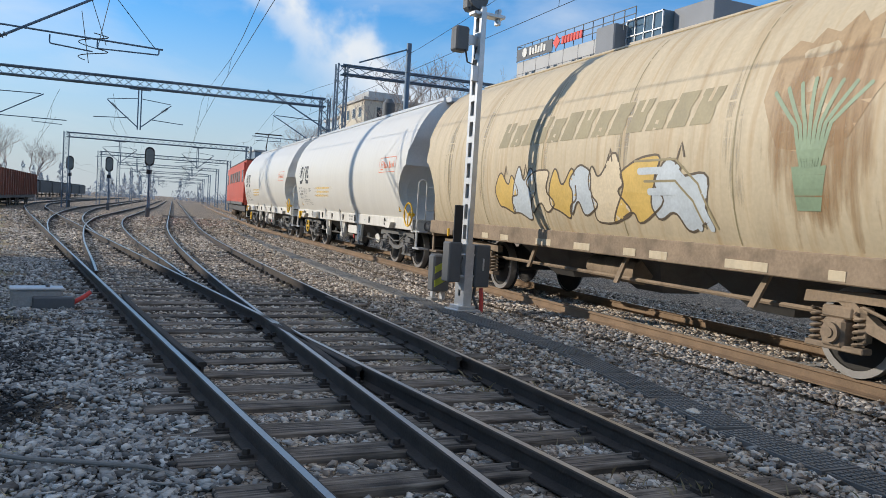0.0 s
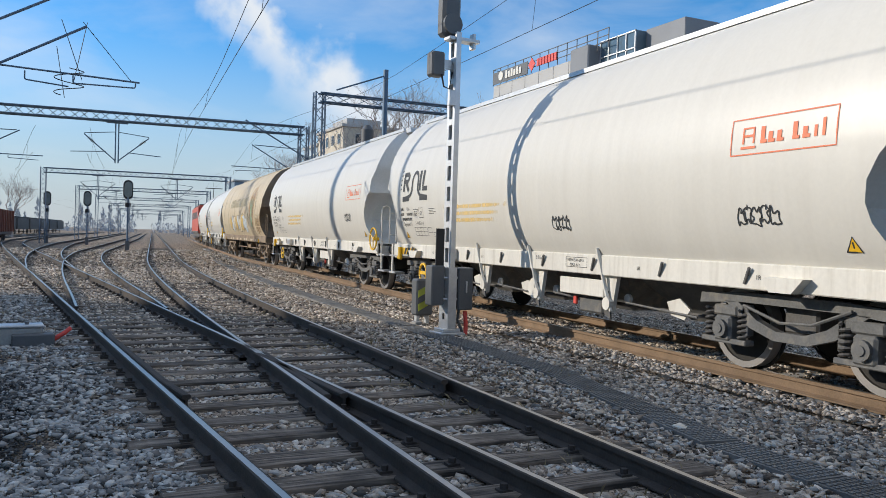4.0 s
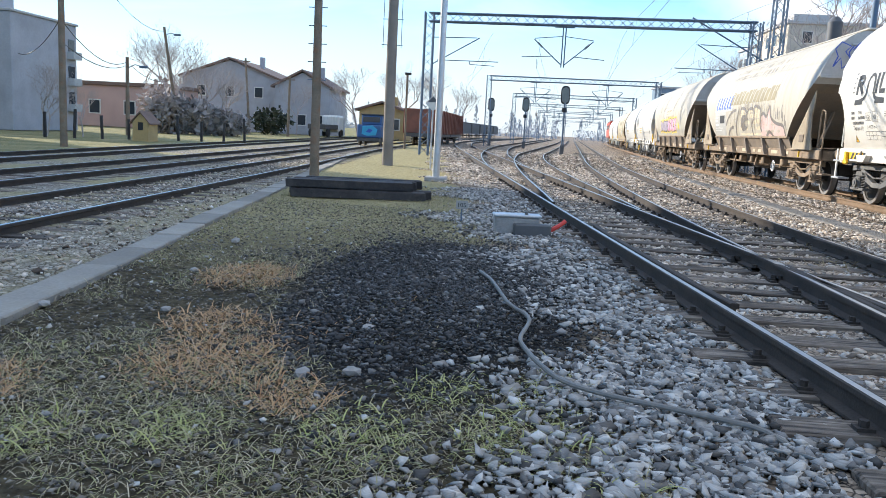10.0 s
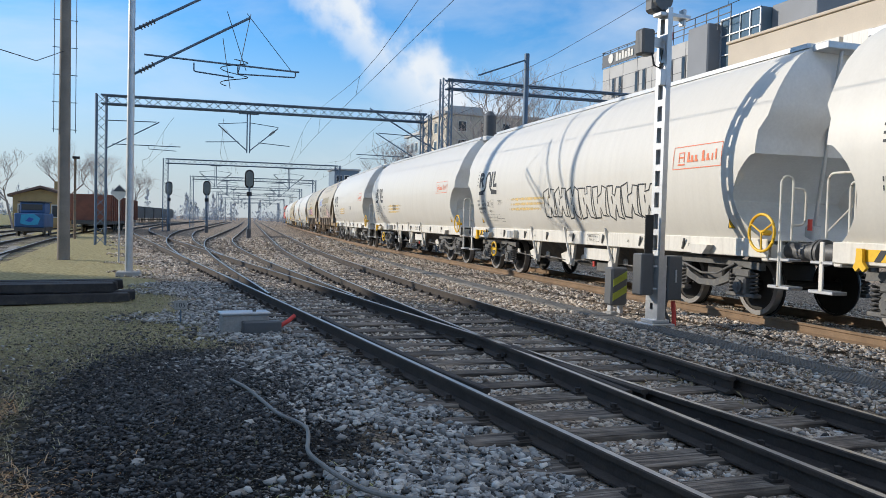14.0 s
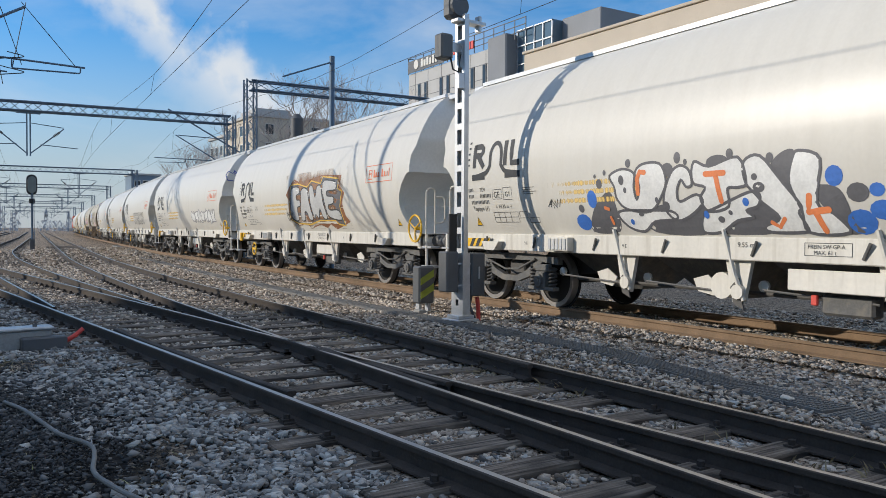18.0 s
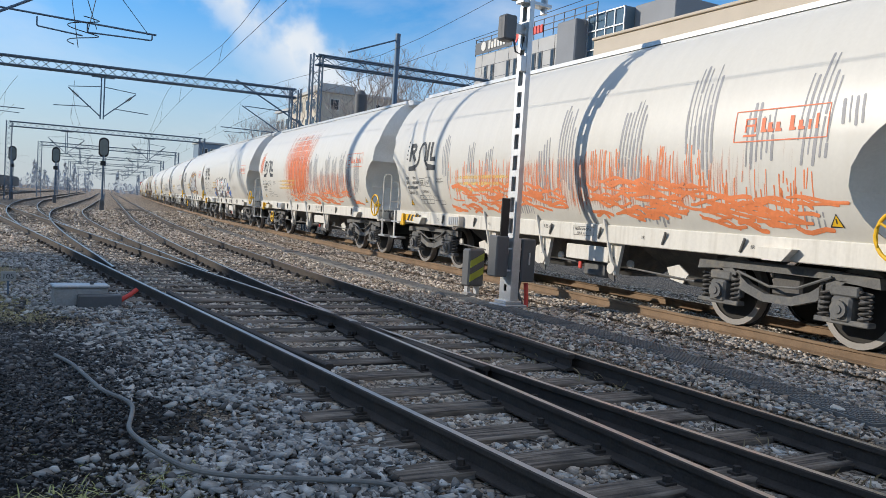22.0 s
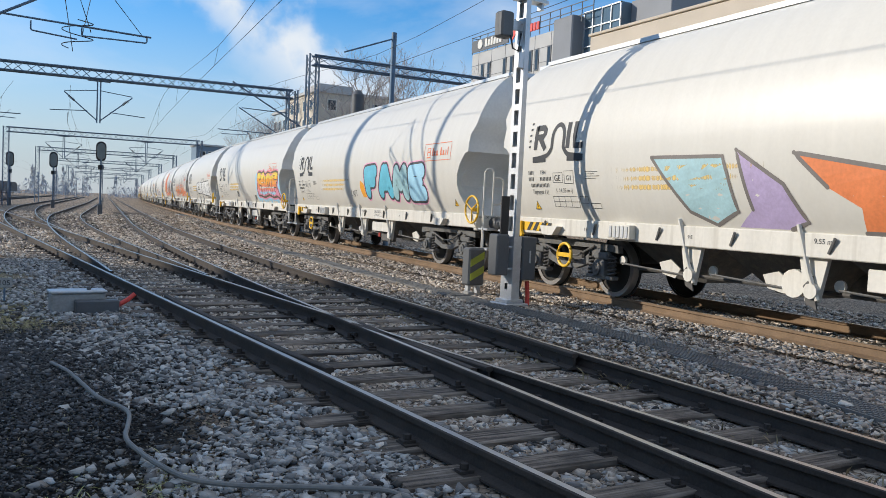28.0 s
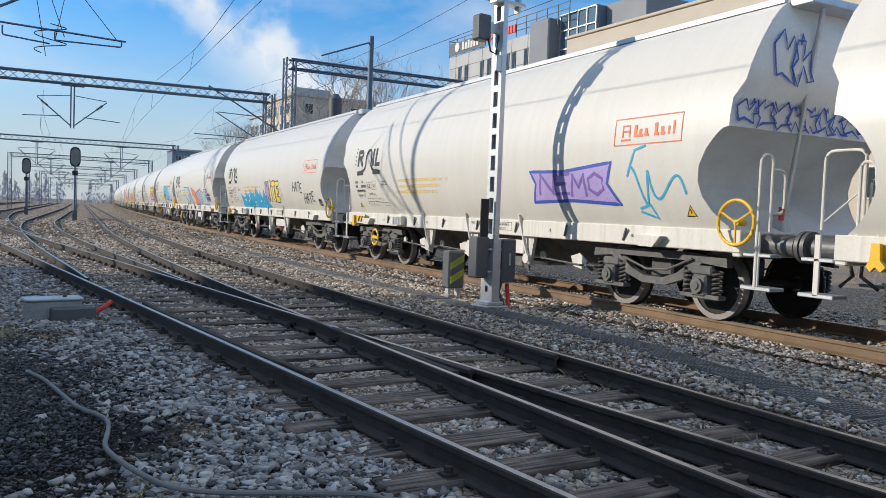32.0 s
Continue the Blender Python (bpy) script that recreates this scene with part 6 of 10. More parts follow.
    for u in (-3.4, -2.2, 1.0, 3.1):
        part("seam", fat([[(u, 1.66), (u, 2.4), (u, 3.2), (u, 3.8)]], 0.018, 0.004), PAINT["olive"], c)
        wash(c, "dirt", u - 0.5, u + 0.5, 2.4, 3.95, 0.0022)
    c = cars[7]
    part("grey_panel", rect(-4.05, -2.5, 1.50, 2.98, 0.0065), PAINT["dove"], c, "pale grey panel with plain text bars")
    part("white_panel", rect(-4.12, -1.62, 2.34, 2.94, 0.0075), PAINT["ice"], c, "white panel behind dark blue letter bars")
    bm = strokes([[(-3.95 + i * 0.38, 2.42), (-3.83 + i * 0.38, 2.86)] for i in range(6)], 0.14)
    join(bm, strokes([[(-3.84 + i * 0.38, 2.44), (-3.72 + i * 0.38, 2.44)] for i in range(6)], 0.08))
    part("letter_band", bm, PAINT["blue"], c, "dark blue row of plain letter bars")
    letter_blocks(c, -2.0, 2.52, 13, 0.395, 0.44, CREAM)
    part("data_plate", rect(-3.35, -2.65, 1.92, 2.20, 0.010), INK, c, "black data plate")
    bm = bmesh.new()
    for v, n in ((2.22, 4), (2.10, 4), (1.98, 4), (1.84, 5), (1.74, 12), (1.66, 10)):
        for k in range(n):
            rect(-3.98 + k * 0.09, -3.92 + k * 0.09, v, v + 0.07 if n < 6 else v + 0.03, 0.0095, bm)
    tagged(part("stencil_band", bm, PAINT["white"], c, "white lines of plain text bars"), kind="stuff")
    pink = ((1.78, 1.48), (1.80, 2.0), (2.0, 2.16), (2.4, 2.05), (2.56, 2.12), (2.73, 2.36), (2.88, 2.08), (3.1, 1.93), (3.9, 1.78), (4.06, 1.66), (4.05, 1.48))
    part("graffiti_fill", filled(list(pink) + [pink[0]], 0.0045), PAINT["blush"], c, "faded pink painted field")
    pale = ((-0.5, 1.5), (-0.5, 2.3), (0.0, 2.36), (0.4, 2.28), (0.95, 2.3), (1.1, 2.36), (1.7, 2.34), (1.78, 1.5))
    part("graffiti_fill", filled(list(pale) + [pale[0]], 0.0040), PAINT["cream"], c, "faded cream painted field")
    curves = (((-0.55, 2.2), (-0.45, 2.36), (-0.04, 2.36), (0.31, 2.19), (0.15, 2.09)), ((0.33, 2.2), (0.51, 2.32), (0.92, 2.32), (1.12, 2.17), (1.02, 1.93), (0.85, 1.84), (0.95, 1.5)), ((1.12, 2.1), (1.10, 2.38), (1.43, 2.38), (1.74, 2.30), (1.88, 2.13), (1.78, 1.81), (1.89, 1.63)),
              ((1.90, 2.10), (2.17, 2.15), (2.4, 2.05), (2.56, 2.12), (2.73, 2.34), (2.86, 2.08), (3.05, 1.94), (3.43, 1.83), (3.9, 1.78), (4.06, 1.68), (4.08, 1.5)), ((2.34, 1.48), (2.67, 1.60), (2.96, 1.48)), ((-2.38, 1.86), (-2.05, 2.12), (-1.48, 2.31), (-1.12, 2.34)), ((-2.2, 1.5), (-1.82, 1.71), (-1.40, 1.77)), ((-1.1, 1.5), (-0.95, 1.9), (-0.75, 2.3)))
    for i, p in enumerate(curves):
        part("graffiti_outline", fat([smooth(p, 4, False)], 0.10, 0.0060 + 0.0012 * i), PAINT["slate"], c, "thick grey brown sprayed line")
    eye = ((-0.37, 2.03), (-0.11, 2.16), (0.34, 2.06), (0.53, 1.99), (0.14, 1.95), (0.04, 1.85), (0.34, 1.74), (-0.19, 1.62), (-0.40, 1.81))
    part("graffiti_fill", filled(smooth(eye) + [eye[0]], 0.0165), PAINT["slate"], c)
    for a, b, q in ((3.36, 2.06, 0.09), (3.51, 2.13, 0.15), (3.66, 2.05, 0.10), (3.88, 2.16, 0.16), (3.98, 2.01, 0.11), (4.13, 1.91, 0.13), (4.23, 1.76, 0.10)):
        part("graffiti_drip", fat([[(a, b - q), (a, b + q)]], 0.055, 0.0065), PAINT["slate"], c, "grey finger mark")
    wash(c, "dirt", -3.2, 4.3, 1.5, 2.7, 0.0245)
    for u in (-1.8, 0.9, 3.2):
        part("seam", fat([[(u, 1.66), (u, 2.4), (u, 3.2), (u, 3.8)]], 0.018, 0.004), PAINT["olive"], c)
    wash(c, "dirt", -4.6, 4.6, 3.2, 4.0, 0.0022)
    end_scrawl(c, 9, -1.2, 0.2, 3.2, 3.7, 5)
    put = lambda i, *a, **k: graffiti(cars[i], *a, **k)
    put(4, 31, 4.2, 4.9, 1.75, 1.95, None, "ink", 5, 0.016)
    put(5, 32, 0.7, 1.3, 1.55, 1.75, None, "ink", 5, 0.016)
    put(5, 33, 4.4, 5.1, 1.6, 1.8, None, "ink", 5, 0.016)
    put(8, 41, 1.2, 1.9, 1.9, 2.1, None, "ink", 5, 0.016)
    put(9, 42, -2.2, -1.5, 1.8, 2.0, None, "ink", 5, 0.016)
    rng = random.Random(43)
    for k in range(8):
        a, q = -0.9 + 0.6 * k, lambda: rng.uniform(-0.04, 0.04)
        loop = [(a + p * 0.58 + q(), v + q()) for p, v in ((0.06, 1.52), (0.0, 2.10), (0.42, 2.16), (0.45, 1.96), (0.6, 1.98), (0.66, 2.14), (0.96, 2.12), (0.9, 1.62), (1.0, 1.5), (0.66, 1.56), (0.58, 1.74), (0.42, 1.5))]
        part("graffiti_outline", fat([loop + [loop[0]], [(a + 0.2, 1.92), (a + 0.21, 1.80)]], 0.03, 0.0085 + 0.0004 * (k % 2)), INK, cars[10], "unfilled sprayed letter with black outline")
    put(11, 44, 1.6, 5.4, 1.5, 2.0, "white", "grey", 7, 0.045)
    end_scrawl(cars[11], 44, -1.3, -0.2, 3.0, 3.35, 4)
    w = cars[12]
    splash = ((-0.64, 2.51), (-0.35, 2.66), (0.0, 2.58), (0.55, 2.47), (0.77, 2.59), (1.68, 2.66), (3.0, 2.60), (2.9, 2.34), (3.19, 2.16), (3.0, 1.91), (3.1, 1.61), (3.28, 1.45), (2.6, 1.32), (2.3, 1.27), (2.0, 1.4), (1.7, 1.3), (1.3, 1.39), (0.6, 1.29), (0.3, 1.42), (-0.3, 1.36), (-0.85, 1.55), (-0.78, 2.1), (-0.98, 2.24))
    part("graffiti_splash", filled(list(splash) + [splash[0]], 0.0030), PAINT["russet"], w, "red brown painted splash behind the letters")
    wash(w, "brown", -1.1, 3.3, 1.28, 2.8, 0.002, "soft brown edge round the letters")
    rim = [(-0.59, 2.50), (-0.05, 2.52), (0.70, 2.40), (1.0, 2.55), (1.66, 2.45), (1.8, 2.62), (2.82, 2.52), (2.8, 2.27), (3.04, 2.2), (2.85, 1.83), (2.9, 1.62), (2.94, 1.36), (2.55, 1.40), (2.4, 1.49), (1.38, 1.5), (0.65, 1.4), (-0.28, 1.43), (-0.82, 1.55), (-0.64, 2.1)]
    part("graffiti_shade", filled(rim + [rim[0]], 0.0055), PAINT["lead"], w, "dark grey painted field")
    part("graffiti_rim", fat([rim + [rim[0]]], 0.035, 0.0075), PAINT["ochre"], w, "gold painted line round the letters")
    forms = (((-0.5, 2.40), (0.05, 2.42), (0.12, 2.26), (-0.12, 2.2), (-0.1, 2.08), (0.12, 2.06), (0.1, 1.90), (-0.12, 1.86), (-0.14, 1.56), (-0.36, 1.50), (-0.66, 1.60), (-0.6, 2.0)),
             ((0.30, 2.36), (0.70, 2.34), (0.80, 2.04), (0.93, 1.56), (0.66, 1.53), (0.58, 1.72), (0.40, 1.72), (0.32, 1.52), (0.05, 1.54), (0.2, 2.0)),
             ((0.86, 2.36), (1.12, 2.40), (1.28, 2.10), (1.42, 2.38), (1.68, 2.38), (1.78, 2.01), (1.93, 1.57), (1.66, 1.56), (1.54, 1.80), (1.35, 1.56), (1.18, 1.66), (1.02, 1.57)),
             ((1.80, 2.46), (2.30, 2.50), (2.66, 2.42), (2.62, 2.25), (2.12, 2.24), (2.1, 2.12), (2.5, 2.08), (2.45, 1.92), (2.14, 1.88), (2.2, 1.76), (2.74, 1.74), (2.80, 1.50), (2.1, 1.58), (1.95, 1.8)))
    for i, p in enumerate(forms):
        c = smooth(p, 3)
        part("graffiti_letter", filled(c + [c[0]], 0.0085), PAINT["silver"], w, "silver sprayed letter")
        part("graffiti_outline", fat([c + [c[0]]], 0.03, 0.0110), INK, w)
        a, b = max(q[0] for q in p), max(q[1] for q in p)
        part("graffiti_glint", fat([[(a - 0.28, b - 0.07), (a - 0.12, b - 0.08), (a - 0.09, b - 0.22)]], 0.022, 0.0128), PAINT["white"], w, "white painted glint")
    put(12, 46, -1.1, -0.4, 1.5, 1.75, None, "ink", 4, 0.018)
    w = cars[13]
    backs = (((-2.39, 1.53), (-2.17, 1.74), (-1.96, 1.82), (-1.87, 1.56), (-1.92, 1.27), (-2.48, 1.26)), ((-1.32, 1.55), (-0.36, 1.66), (-0.3, 1.26), (-1.25, 1.26)), ((-0.32, 1.45), (0.58, 1.6), (0.62, 1.27), (-0.32, 1.26)),
             ((1.12, 1.75), (1.36, 1.76), (1.48, 1.64), (1.55, 1.36), (1.62, 1.27), (1.40, 1.27), (1.25, 1.5)), ((0.63, 2.0), (0.78, 2.15), (0.95, 2.13), (0.9, 1.65), (0.65, 1.75)))
    for i, p in enumerate(backs):
        part("graffiti_shade", filled(smooth(p) + [p[0]], 0.0030 + 0.0004 * i), PAINT["lead"], w, "dark grey painted shade")
    blues = ((-2.35, 1.73, 0.10, 0.13), (-2.62, 1.40, 0.16, 0.12), (1.38, 1.86, 0.10, 0.11), (1.82, 1.70, 0.08, 0.07), (1.86, 1.50, 0.14, 0.10), (1.62, 1.38, 0.16, 0.13), (-1.62, 1.40, 0.035, 0.04), (-0.33, 1.48, 0.04, 0.05), (0.27, 1.62, 0.045, 0.05))
    greys = ((-1.58, 2.19, 0.05, 0.06), (-0.71, 2.2, 0.055, 0.075), (0.09, 2.19, 0.05, 0.06), (-0.09, 2.10, 0.17, 0.09), (0.63, 2.1, 0.05, 0.06), (1.62, 1.68, 0.12, 0.10), (-2.17, 1.94, 0.06, 0.07), (-2.61, 1.6, 0.06, 0.06), (-0.88, 2.06, 0.10, 0.09), (-0.58, 2.14, 0.03, 0.04), (-2.25, 2.05, 0.025, 0.03), (-2.05, 2.09, 0.03, 0.04),
             (-1.72, 1.97, 0.05, 0.07), (-1.66, 1.83, 0.03, 0.04), (-1.1, 1.68, 0.03, 0.04), (-0.95, 1.6, 0.06, 0.06), (-1.42, 1.5, 0.05, 0.03), (0.47, 1.78, 0.08, 0.06), (0.42, 1.90, 0.04, 0.04), (0.6, 1.42, 0.05, 0.04), (0.03, 1.5, 0.03, 0.03), (-0.12, 1.42, 0.05, 0.04))
    for i, (a, b, p, q) in enumerate(blues + greys):
        ring = [(a + p * math.cos(k * 0.524), b + q * math.sin(k * 0.524)) for k in range(13)]
        part("graffiti_dot", filled(ring, (0.0135 if p < 0.09 and -1.95 < a < 1.2 and b < 2.0 else 0.0055) + 0.0003 * (i % 5)), PAINT["royal" if i < len(blues) else "lead"], w)
    letters = (((-1.94, 2.04), (-1.69, 2.12), (-1.47, 2.05), (-1.49, 1.87), (-1.46, 1.70), (-1.38, 1.86), (-1.45, 2.05), (-1.31, 2.16), (-1.01, 2.15), (-0.91, 1.96), (-0.97, 1.78), (-1.23, 1.54), (-1.65, 1.57), (-1.83, 1.71), (-1.86, 1.88)),
               ((-1.84, 1.54), (-1.31, 1.55), (-0.88, 1.53), (-0.82, 1.43), (-1.20, 1.40), (-1.45, 1.27), (-1.73, 1.34)),
               ((-0.97, 1.72), (-0.82, 2.01), (-0.66, 2.10), (-0.52, 2.03), (-0.49, 1.86), (-0.58, 1.83), (-0.66, 1.92), (-0.74, 1.78), (-0.71, 1.65), (-0.44, 1.73), (-0.35, 1.63), (-0.56, 1.48), (-0.81, 1.41), (-0.97, 1.54)),
               ((-0.37, 1.48), (-0.14, 1.57), (0.33, 1.73), (0.47, 1.70), (0.43, 1.57), (0.26, 1.52), (0.34, 1.44), (0.1, 1.40), (-0.16, 1.27), (-0.44, 1.27)),
               ((-0.44, 2.13), (-0.21, 2.06), (0.21, 2.14), (0.31, 1.84), (0.19, 1.79), (0.04, 1.78), (0.02, 1.57), (-0.28, 1.52), (-0.38, 1.68), (-0.29, 1.81), (-0.47, 1.88)),
               ((0.29, 2.08), (0.51, 2.13), (0.78, 1.82), (0.97, 1.56), (0.93, 1.48), (1.0, 1.31), (0.93, 1.27), (0.53, 1.27), (0.47, 1.34), (0.68, 1.43), (0.5, 1.6), (0.43, 1.69), (0.30, 1.84)),
               ((0.86, 1.81), (0.91, 2.06), (0.99, 2.15), (1.24, 2.04), (1.16, 1.59), (1.33, 1.47), (1.46, 1.27), (1.0, 1.27), (0.97, 1.51)))
    for i, p in enumerate(letters):
        c = smooth(p)
        part("graffiti_letter", filled(c + [c[0]], 0.0085 + 0.0004 * i), PAINT["white"], w, "bubbly white sprayed letter")
        part("graffiti_outline", fat([c + [c[0]]], 0.036, 0.0112), PAINT["lead"], w)
    for i, p in enumerate((((-1.42, 1.78), (-1.41, 1.98), (-1.36, 2.06), (-1.28, 2.05)), ((-0.27, 1.97), (0.0, 1.97)), ((-0.12, 1.96), (-0.07, 1.64)), ((1.08, 1.66), (1.05, 1.49), (1.28, 1.51)), ((1.13, 1.48), (1.2, 1.29)), ((-2.1, 1.6), (-2.03, 1.58)), ((-2.02, 1.46), (-2.0, 1.38)), ((0.57, 1.38), (0.66, 1.33), (0.74, 1.42)))):
        part("graffiti_drip", fat([p], 0.07 if i < 5 else 0.05, 0.0145), PAINT["orange"], w, "orange paint drip")
    scrawl(w, "ANN", -3.35, 1.62, 0.13, 0.014)
    w = cars[14]
    wash(w, "orange", -6.2, -5.6, 2.2, 3.15, 0.0035)
    wash(w, "orange", -2.5, 1.1, 1.30, 3.75, 0.0030, "broad washed orange area")
    wash(w, "orange", -2.1, 0.8, 1.32, 2.9, 0.0040)
    wash(w, "faint_orange", 0.2, 5.6, 1.30, 2.3, 0.0034)
    for i, (u, v0, v1, n) in enumerate(((0.95, 1.6, 2.75, 5), (1.45, 1.55, 2.9, 6), (2.1, 1.5, 2.4, 4), (2.75, 1.5, 2.9, 7), (3.35, 1.5, 2.7, 6), (3.95, 1.5, 2.85, 6), (4.6, 1.5, 2.5, 5), (5.3, 1.5, 2.7, 6))):
        runs(w, u, v0, v1, n, 0.07, 0.06 * (i % 3 - 1), 140 + i)
    scrub(w, 62, -1.8, 1.2, 1.30, 1.8, "orange", 26)
    scrub(w, 63, 1.0, 5.2, 1.30, 2.0, "orange", 34)
    w = cars[15]
    wash(w, "faint_orange", -3.6, 5.4, 1.35, 2.35, 0.0030)
    for i, (u, v0, v1, n) in enumerate(((-3.45, 1.74, 2.89, 5), (-2.35, 1.84, 2.77, 4), (-1.65, 1.92, 2.59, 4), (0.35, 1.4, 2.7, 5), (0.9, 1.5, 3.13, 6), (2.47, 1.7, 3.05, 7), (3.9, 1.8, 3.4, 7), (4.85, 1.98, 2.8, 6), (5.55, 1.9, 3.3, 6), (6.05, 2.4, 2.75, 4), (-0.4, 1.3, 1.5, 7), (2.9, 1.25, 1.55, 9), (5.6, 1.3, 1.55, 4))):
        runs(w, u, v0, v1, n, 0.075, 0.07 * (i % 3 - 1), 150 + i)
    scrub(w, 54, -3.4, -1.0, 1.28, 2.3, "orange", 44)
    scrub(w, 58, -1.2, 0.75, 1.45, 2.2, "orange", 26)
    scrub(w, 55, 1.4, 3.9, 1.38, 2.35, "orange", 56)
    scrub(w, 56, 3.8, 5.55, 1.33, 2.0, "orange", 40)
    w = cars[16]
    painted_shape(w, [(-0.6, 1.55), (-0.72, 2.12), (0.42, 2.2), (0.5, 1.98), (-0.35, 1.78), (0.72, 1.76), (0.78, 1.5)], "white", 0.045)
    painted_shape(w, [(0.85, 1.52), (0.8, 1.75), (0.95, 1.78), (0.98, 2.18), (1.7, 2.2), (1.62, 1.9), (1.78, 1.86), (1.75, 1.5)], "white", 0.045)
    painted_shape(w, [(1.98, 1.48), (1.86, 2.16), (3.35, 2.2), (3.5, 1.42)], "white", 0.045)
    painted_shape(w, [(3.42, 1.42), (3.35, 2.2), (5.02, 2.22), (5.06, 1.95), (5.18, 1.92), (5.2, 2.1), (5.55, 1.82), (5.3, 1.48), (5.24, 1.62), (5.08, 1.62), (5.1, 1.38)], "white", 0.045)
    spots(w, 60, -0.5, 0.4, 1.82, 2.1, "ink", 16, 0.012, 0.02, 0.0125)
    spots(w, 61, 1.4, 1.66, 1.55, 2.12, "ink", 10, 0.012, 0.02, 0.0125)
    marks = [[(2.5, 1.78), (2.48, 2.04)], [(2.72, 1.78), (2.7, 2.04)], [(2.5, 1.9), (2.7, 1.92)], [(2.5, 1.62), (2.6, 1.68), (2.7, 1.6), (2.78, 1.66)], [(4.1, 1.78), (4.12, 2.02)], [(4.34, 1.78), (4.34, 2.02)], [(4.1, 1.6), (4.22, 1.68), (4.32, 1.58), (4.42, 1.64)],
             [(4.6, 2.06), (4.9, 2.0), (5.0, 1.78), (4.95, 1.58), (4.6, 1.56)], [(2.1, 2.04), (2.05, 1.8), (2.15, 1.6)]]
    for cu, cv, r in ((3.42, 1.8, 0.16), (0.05, 1.36, 0.14), (1.6, 1.36, 0.14)):
        marks += [[(cu - r * math.cos(a), cv - r * math.sin(a)), (cu + r * math.cos(a), cv + r * math.sin(a))] for a in (0.2, 1.0, 1.7, 2.5)]
    tagged(part("sprayed_mark", fat(marks, 0.028, 0.0128), INK, w, "black sprayed faces and stars"), kind="stuff")
    zig = [[(1.9 + 0.09 * k, 2.28 + 0.12 * (k % 2)) for k in range(14)], [(3.8 + 0.085 * k, 1.28 + 0.08 * (k % 2)) for k in range(18)]]
    part("sprayed_zigzag", fat(zig, 0.03, 0.0105), INK, w, "black sprayed zigzag line")
    part("sprayed_word", lettering("SPEED", 3.45, 0.97, 0.22, 0.068), INK, w, "black sprayed word on the sill")
    put(16, 59, -1.5, -0.75, 1.4, 1.9, None, "ink", 3, 0.022)
    w = cars[17]
    cloud = [[(2.45 + 0.33 * k, 1.42 + 0.05 * math.sin(4 * k)), (2.55 + 0.33 * k, 1.46)] for k in range(11)] + [[(6.0, 1.5 + 0.2 * k), (6.02, 1.55 + 0.2 * k)] for k in range(4)] + [[(2.52, 1.55 + 0.2 * k), (2.54, 1.60 + 0.2 * k)] for k in range(4)]
    part("graffiti_cloud", fat(cloud, 0.36, 0.0022), PAINT["sky"], w, "light blue cloud behind the letters")
    body = smooth([(2.62, 1.52), (2.66, 1.95), (2.74, 2.34), (3.0, 2.42), (3.5, 2.38), (3.72, 2.44), (4.05, 2.32), (4.5, 2.40), (4.9, 2.33), (5.2, 2.38), (5.95, 2.36), (5.92, 2.02), (5.74, 1.94), (5.86, 1.72), (6.1, 1.32), (5.6, 1.46), (5.0, 1.42), (4.4, 1.50), (3.6, 1.42), (3.0, 1.48)], 3)
    body.append(body[0])
    part("graffiti_halo", fat([body], 0.19, 0.0040), PAINT["rose"], w, "rose painted edge")
    bm = filled(body, 0.0060)
    bm.faces.ensure_lookup_table()
    for f in bm.faces:
        m = f.calc_center_median()
        z = m.z + 0.05 * math.sin(23 * m.y)
        f.material_index = sum(z > k for k in (1.74, 1.98, 2.16))
    part("graffiti_fill", bm, [PAINT[k] for k in ("rose", "orange", "amber", "yellow")], w, "yellow, orange and pink sprayed letters")
    part("graffiti_outline", fat([body], 0.075, 0.0085), PAINT["umber"], w, "dark outline round the word")
    inner = (((3.36, 2.36), (3.32, 2.14), (3.06, 2.10)), ((3.04, 1.90), (3.28, 1.88), (3.26, 1.50)), ((3.74, 2.2), (3.68, 1.98), (3.86, 1.98), (3.80, 2.2)), ((3.76, 1.76), (3.74, 1.48)), ((4.08, 2.32), (4.14, 1.9), (4.16, 1.48)),
             ((4.36, 1.5), (4.42, 2.0), (4.56, 1.76), (4.70, 2.0), (4.76, 1.48)), ((4.98, 2.34), (5.02, 1.9), (5.0, 1.44)), ((5.86, 2.08), (5.36, 2.08), (5.34, 2.22), (5.5, 2.24)), ((5.72, 1.78), (5.36, 1.80), (5.36, 1.64), (5.5, 1.62)), ((3.34, 2.0), (3.4, 1.6)))
    for i, p in enumerate(inner):
        part("graffiti_outline", fat([p], 0.045, 0.0100 + 0.0003 * (i % 4)), PAINT["umber"], w)
    put(17, 70, -1.6, -1.1, 1.4, 1.65, None, "ink", 4, 0.02)
    put(17, 71, 1.8, 2.2, 1.3, 1.5, None, "ink", 4, 0.018)
    w = cars[18]
    part("graffiti_blob", filled([(0.4, 1.5), (0.25, 1.75), (0.3, 1.95), (0.55, 1.85), (0.8, 1.5), (0.4, 1.5)], 0.003), PAINT["amber"], w, "orange painted blob")
    word(w, "FAME", 0.65, 4.5, 1.45, 2.3, ("aqua", "aqua", "seafoam", "sky"), 0.33, 0.055, "coal", "pink", 0.03, 0.0, 62, "sky blue sprayed letters with pink edge")
    scrawl(w, "LAST", -0.5, 1.52, 0.17, 0.018)
    w = cars[19]
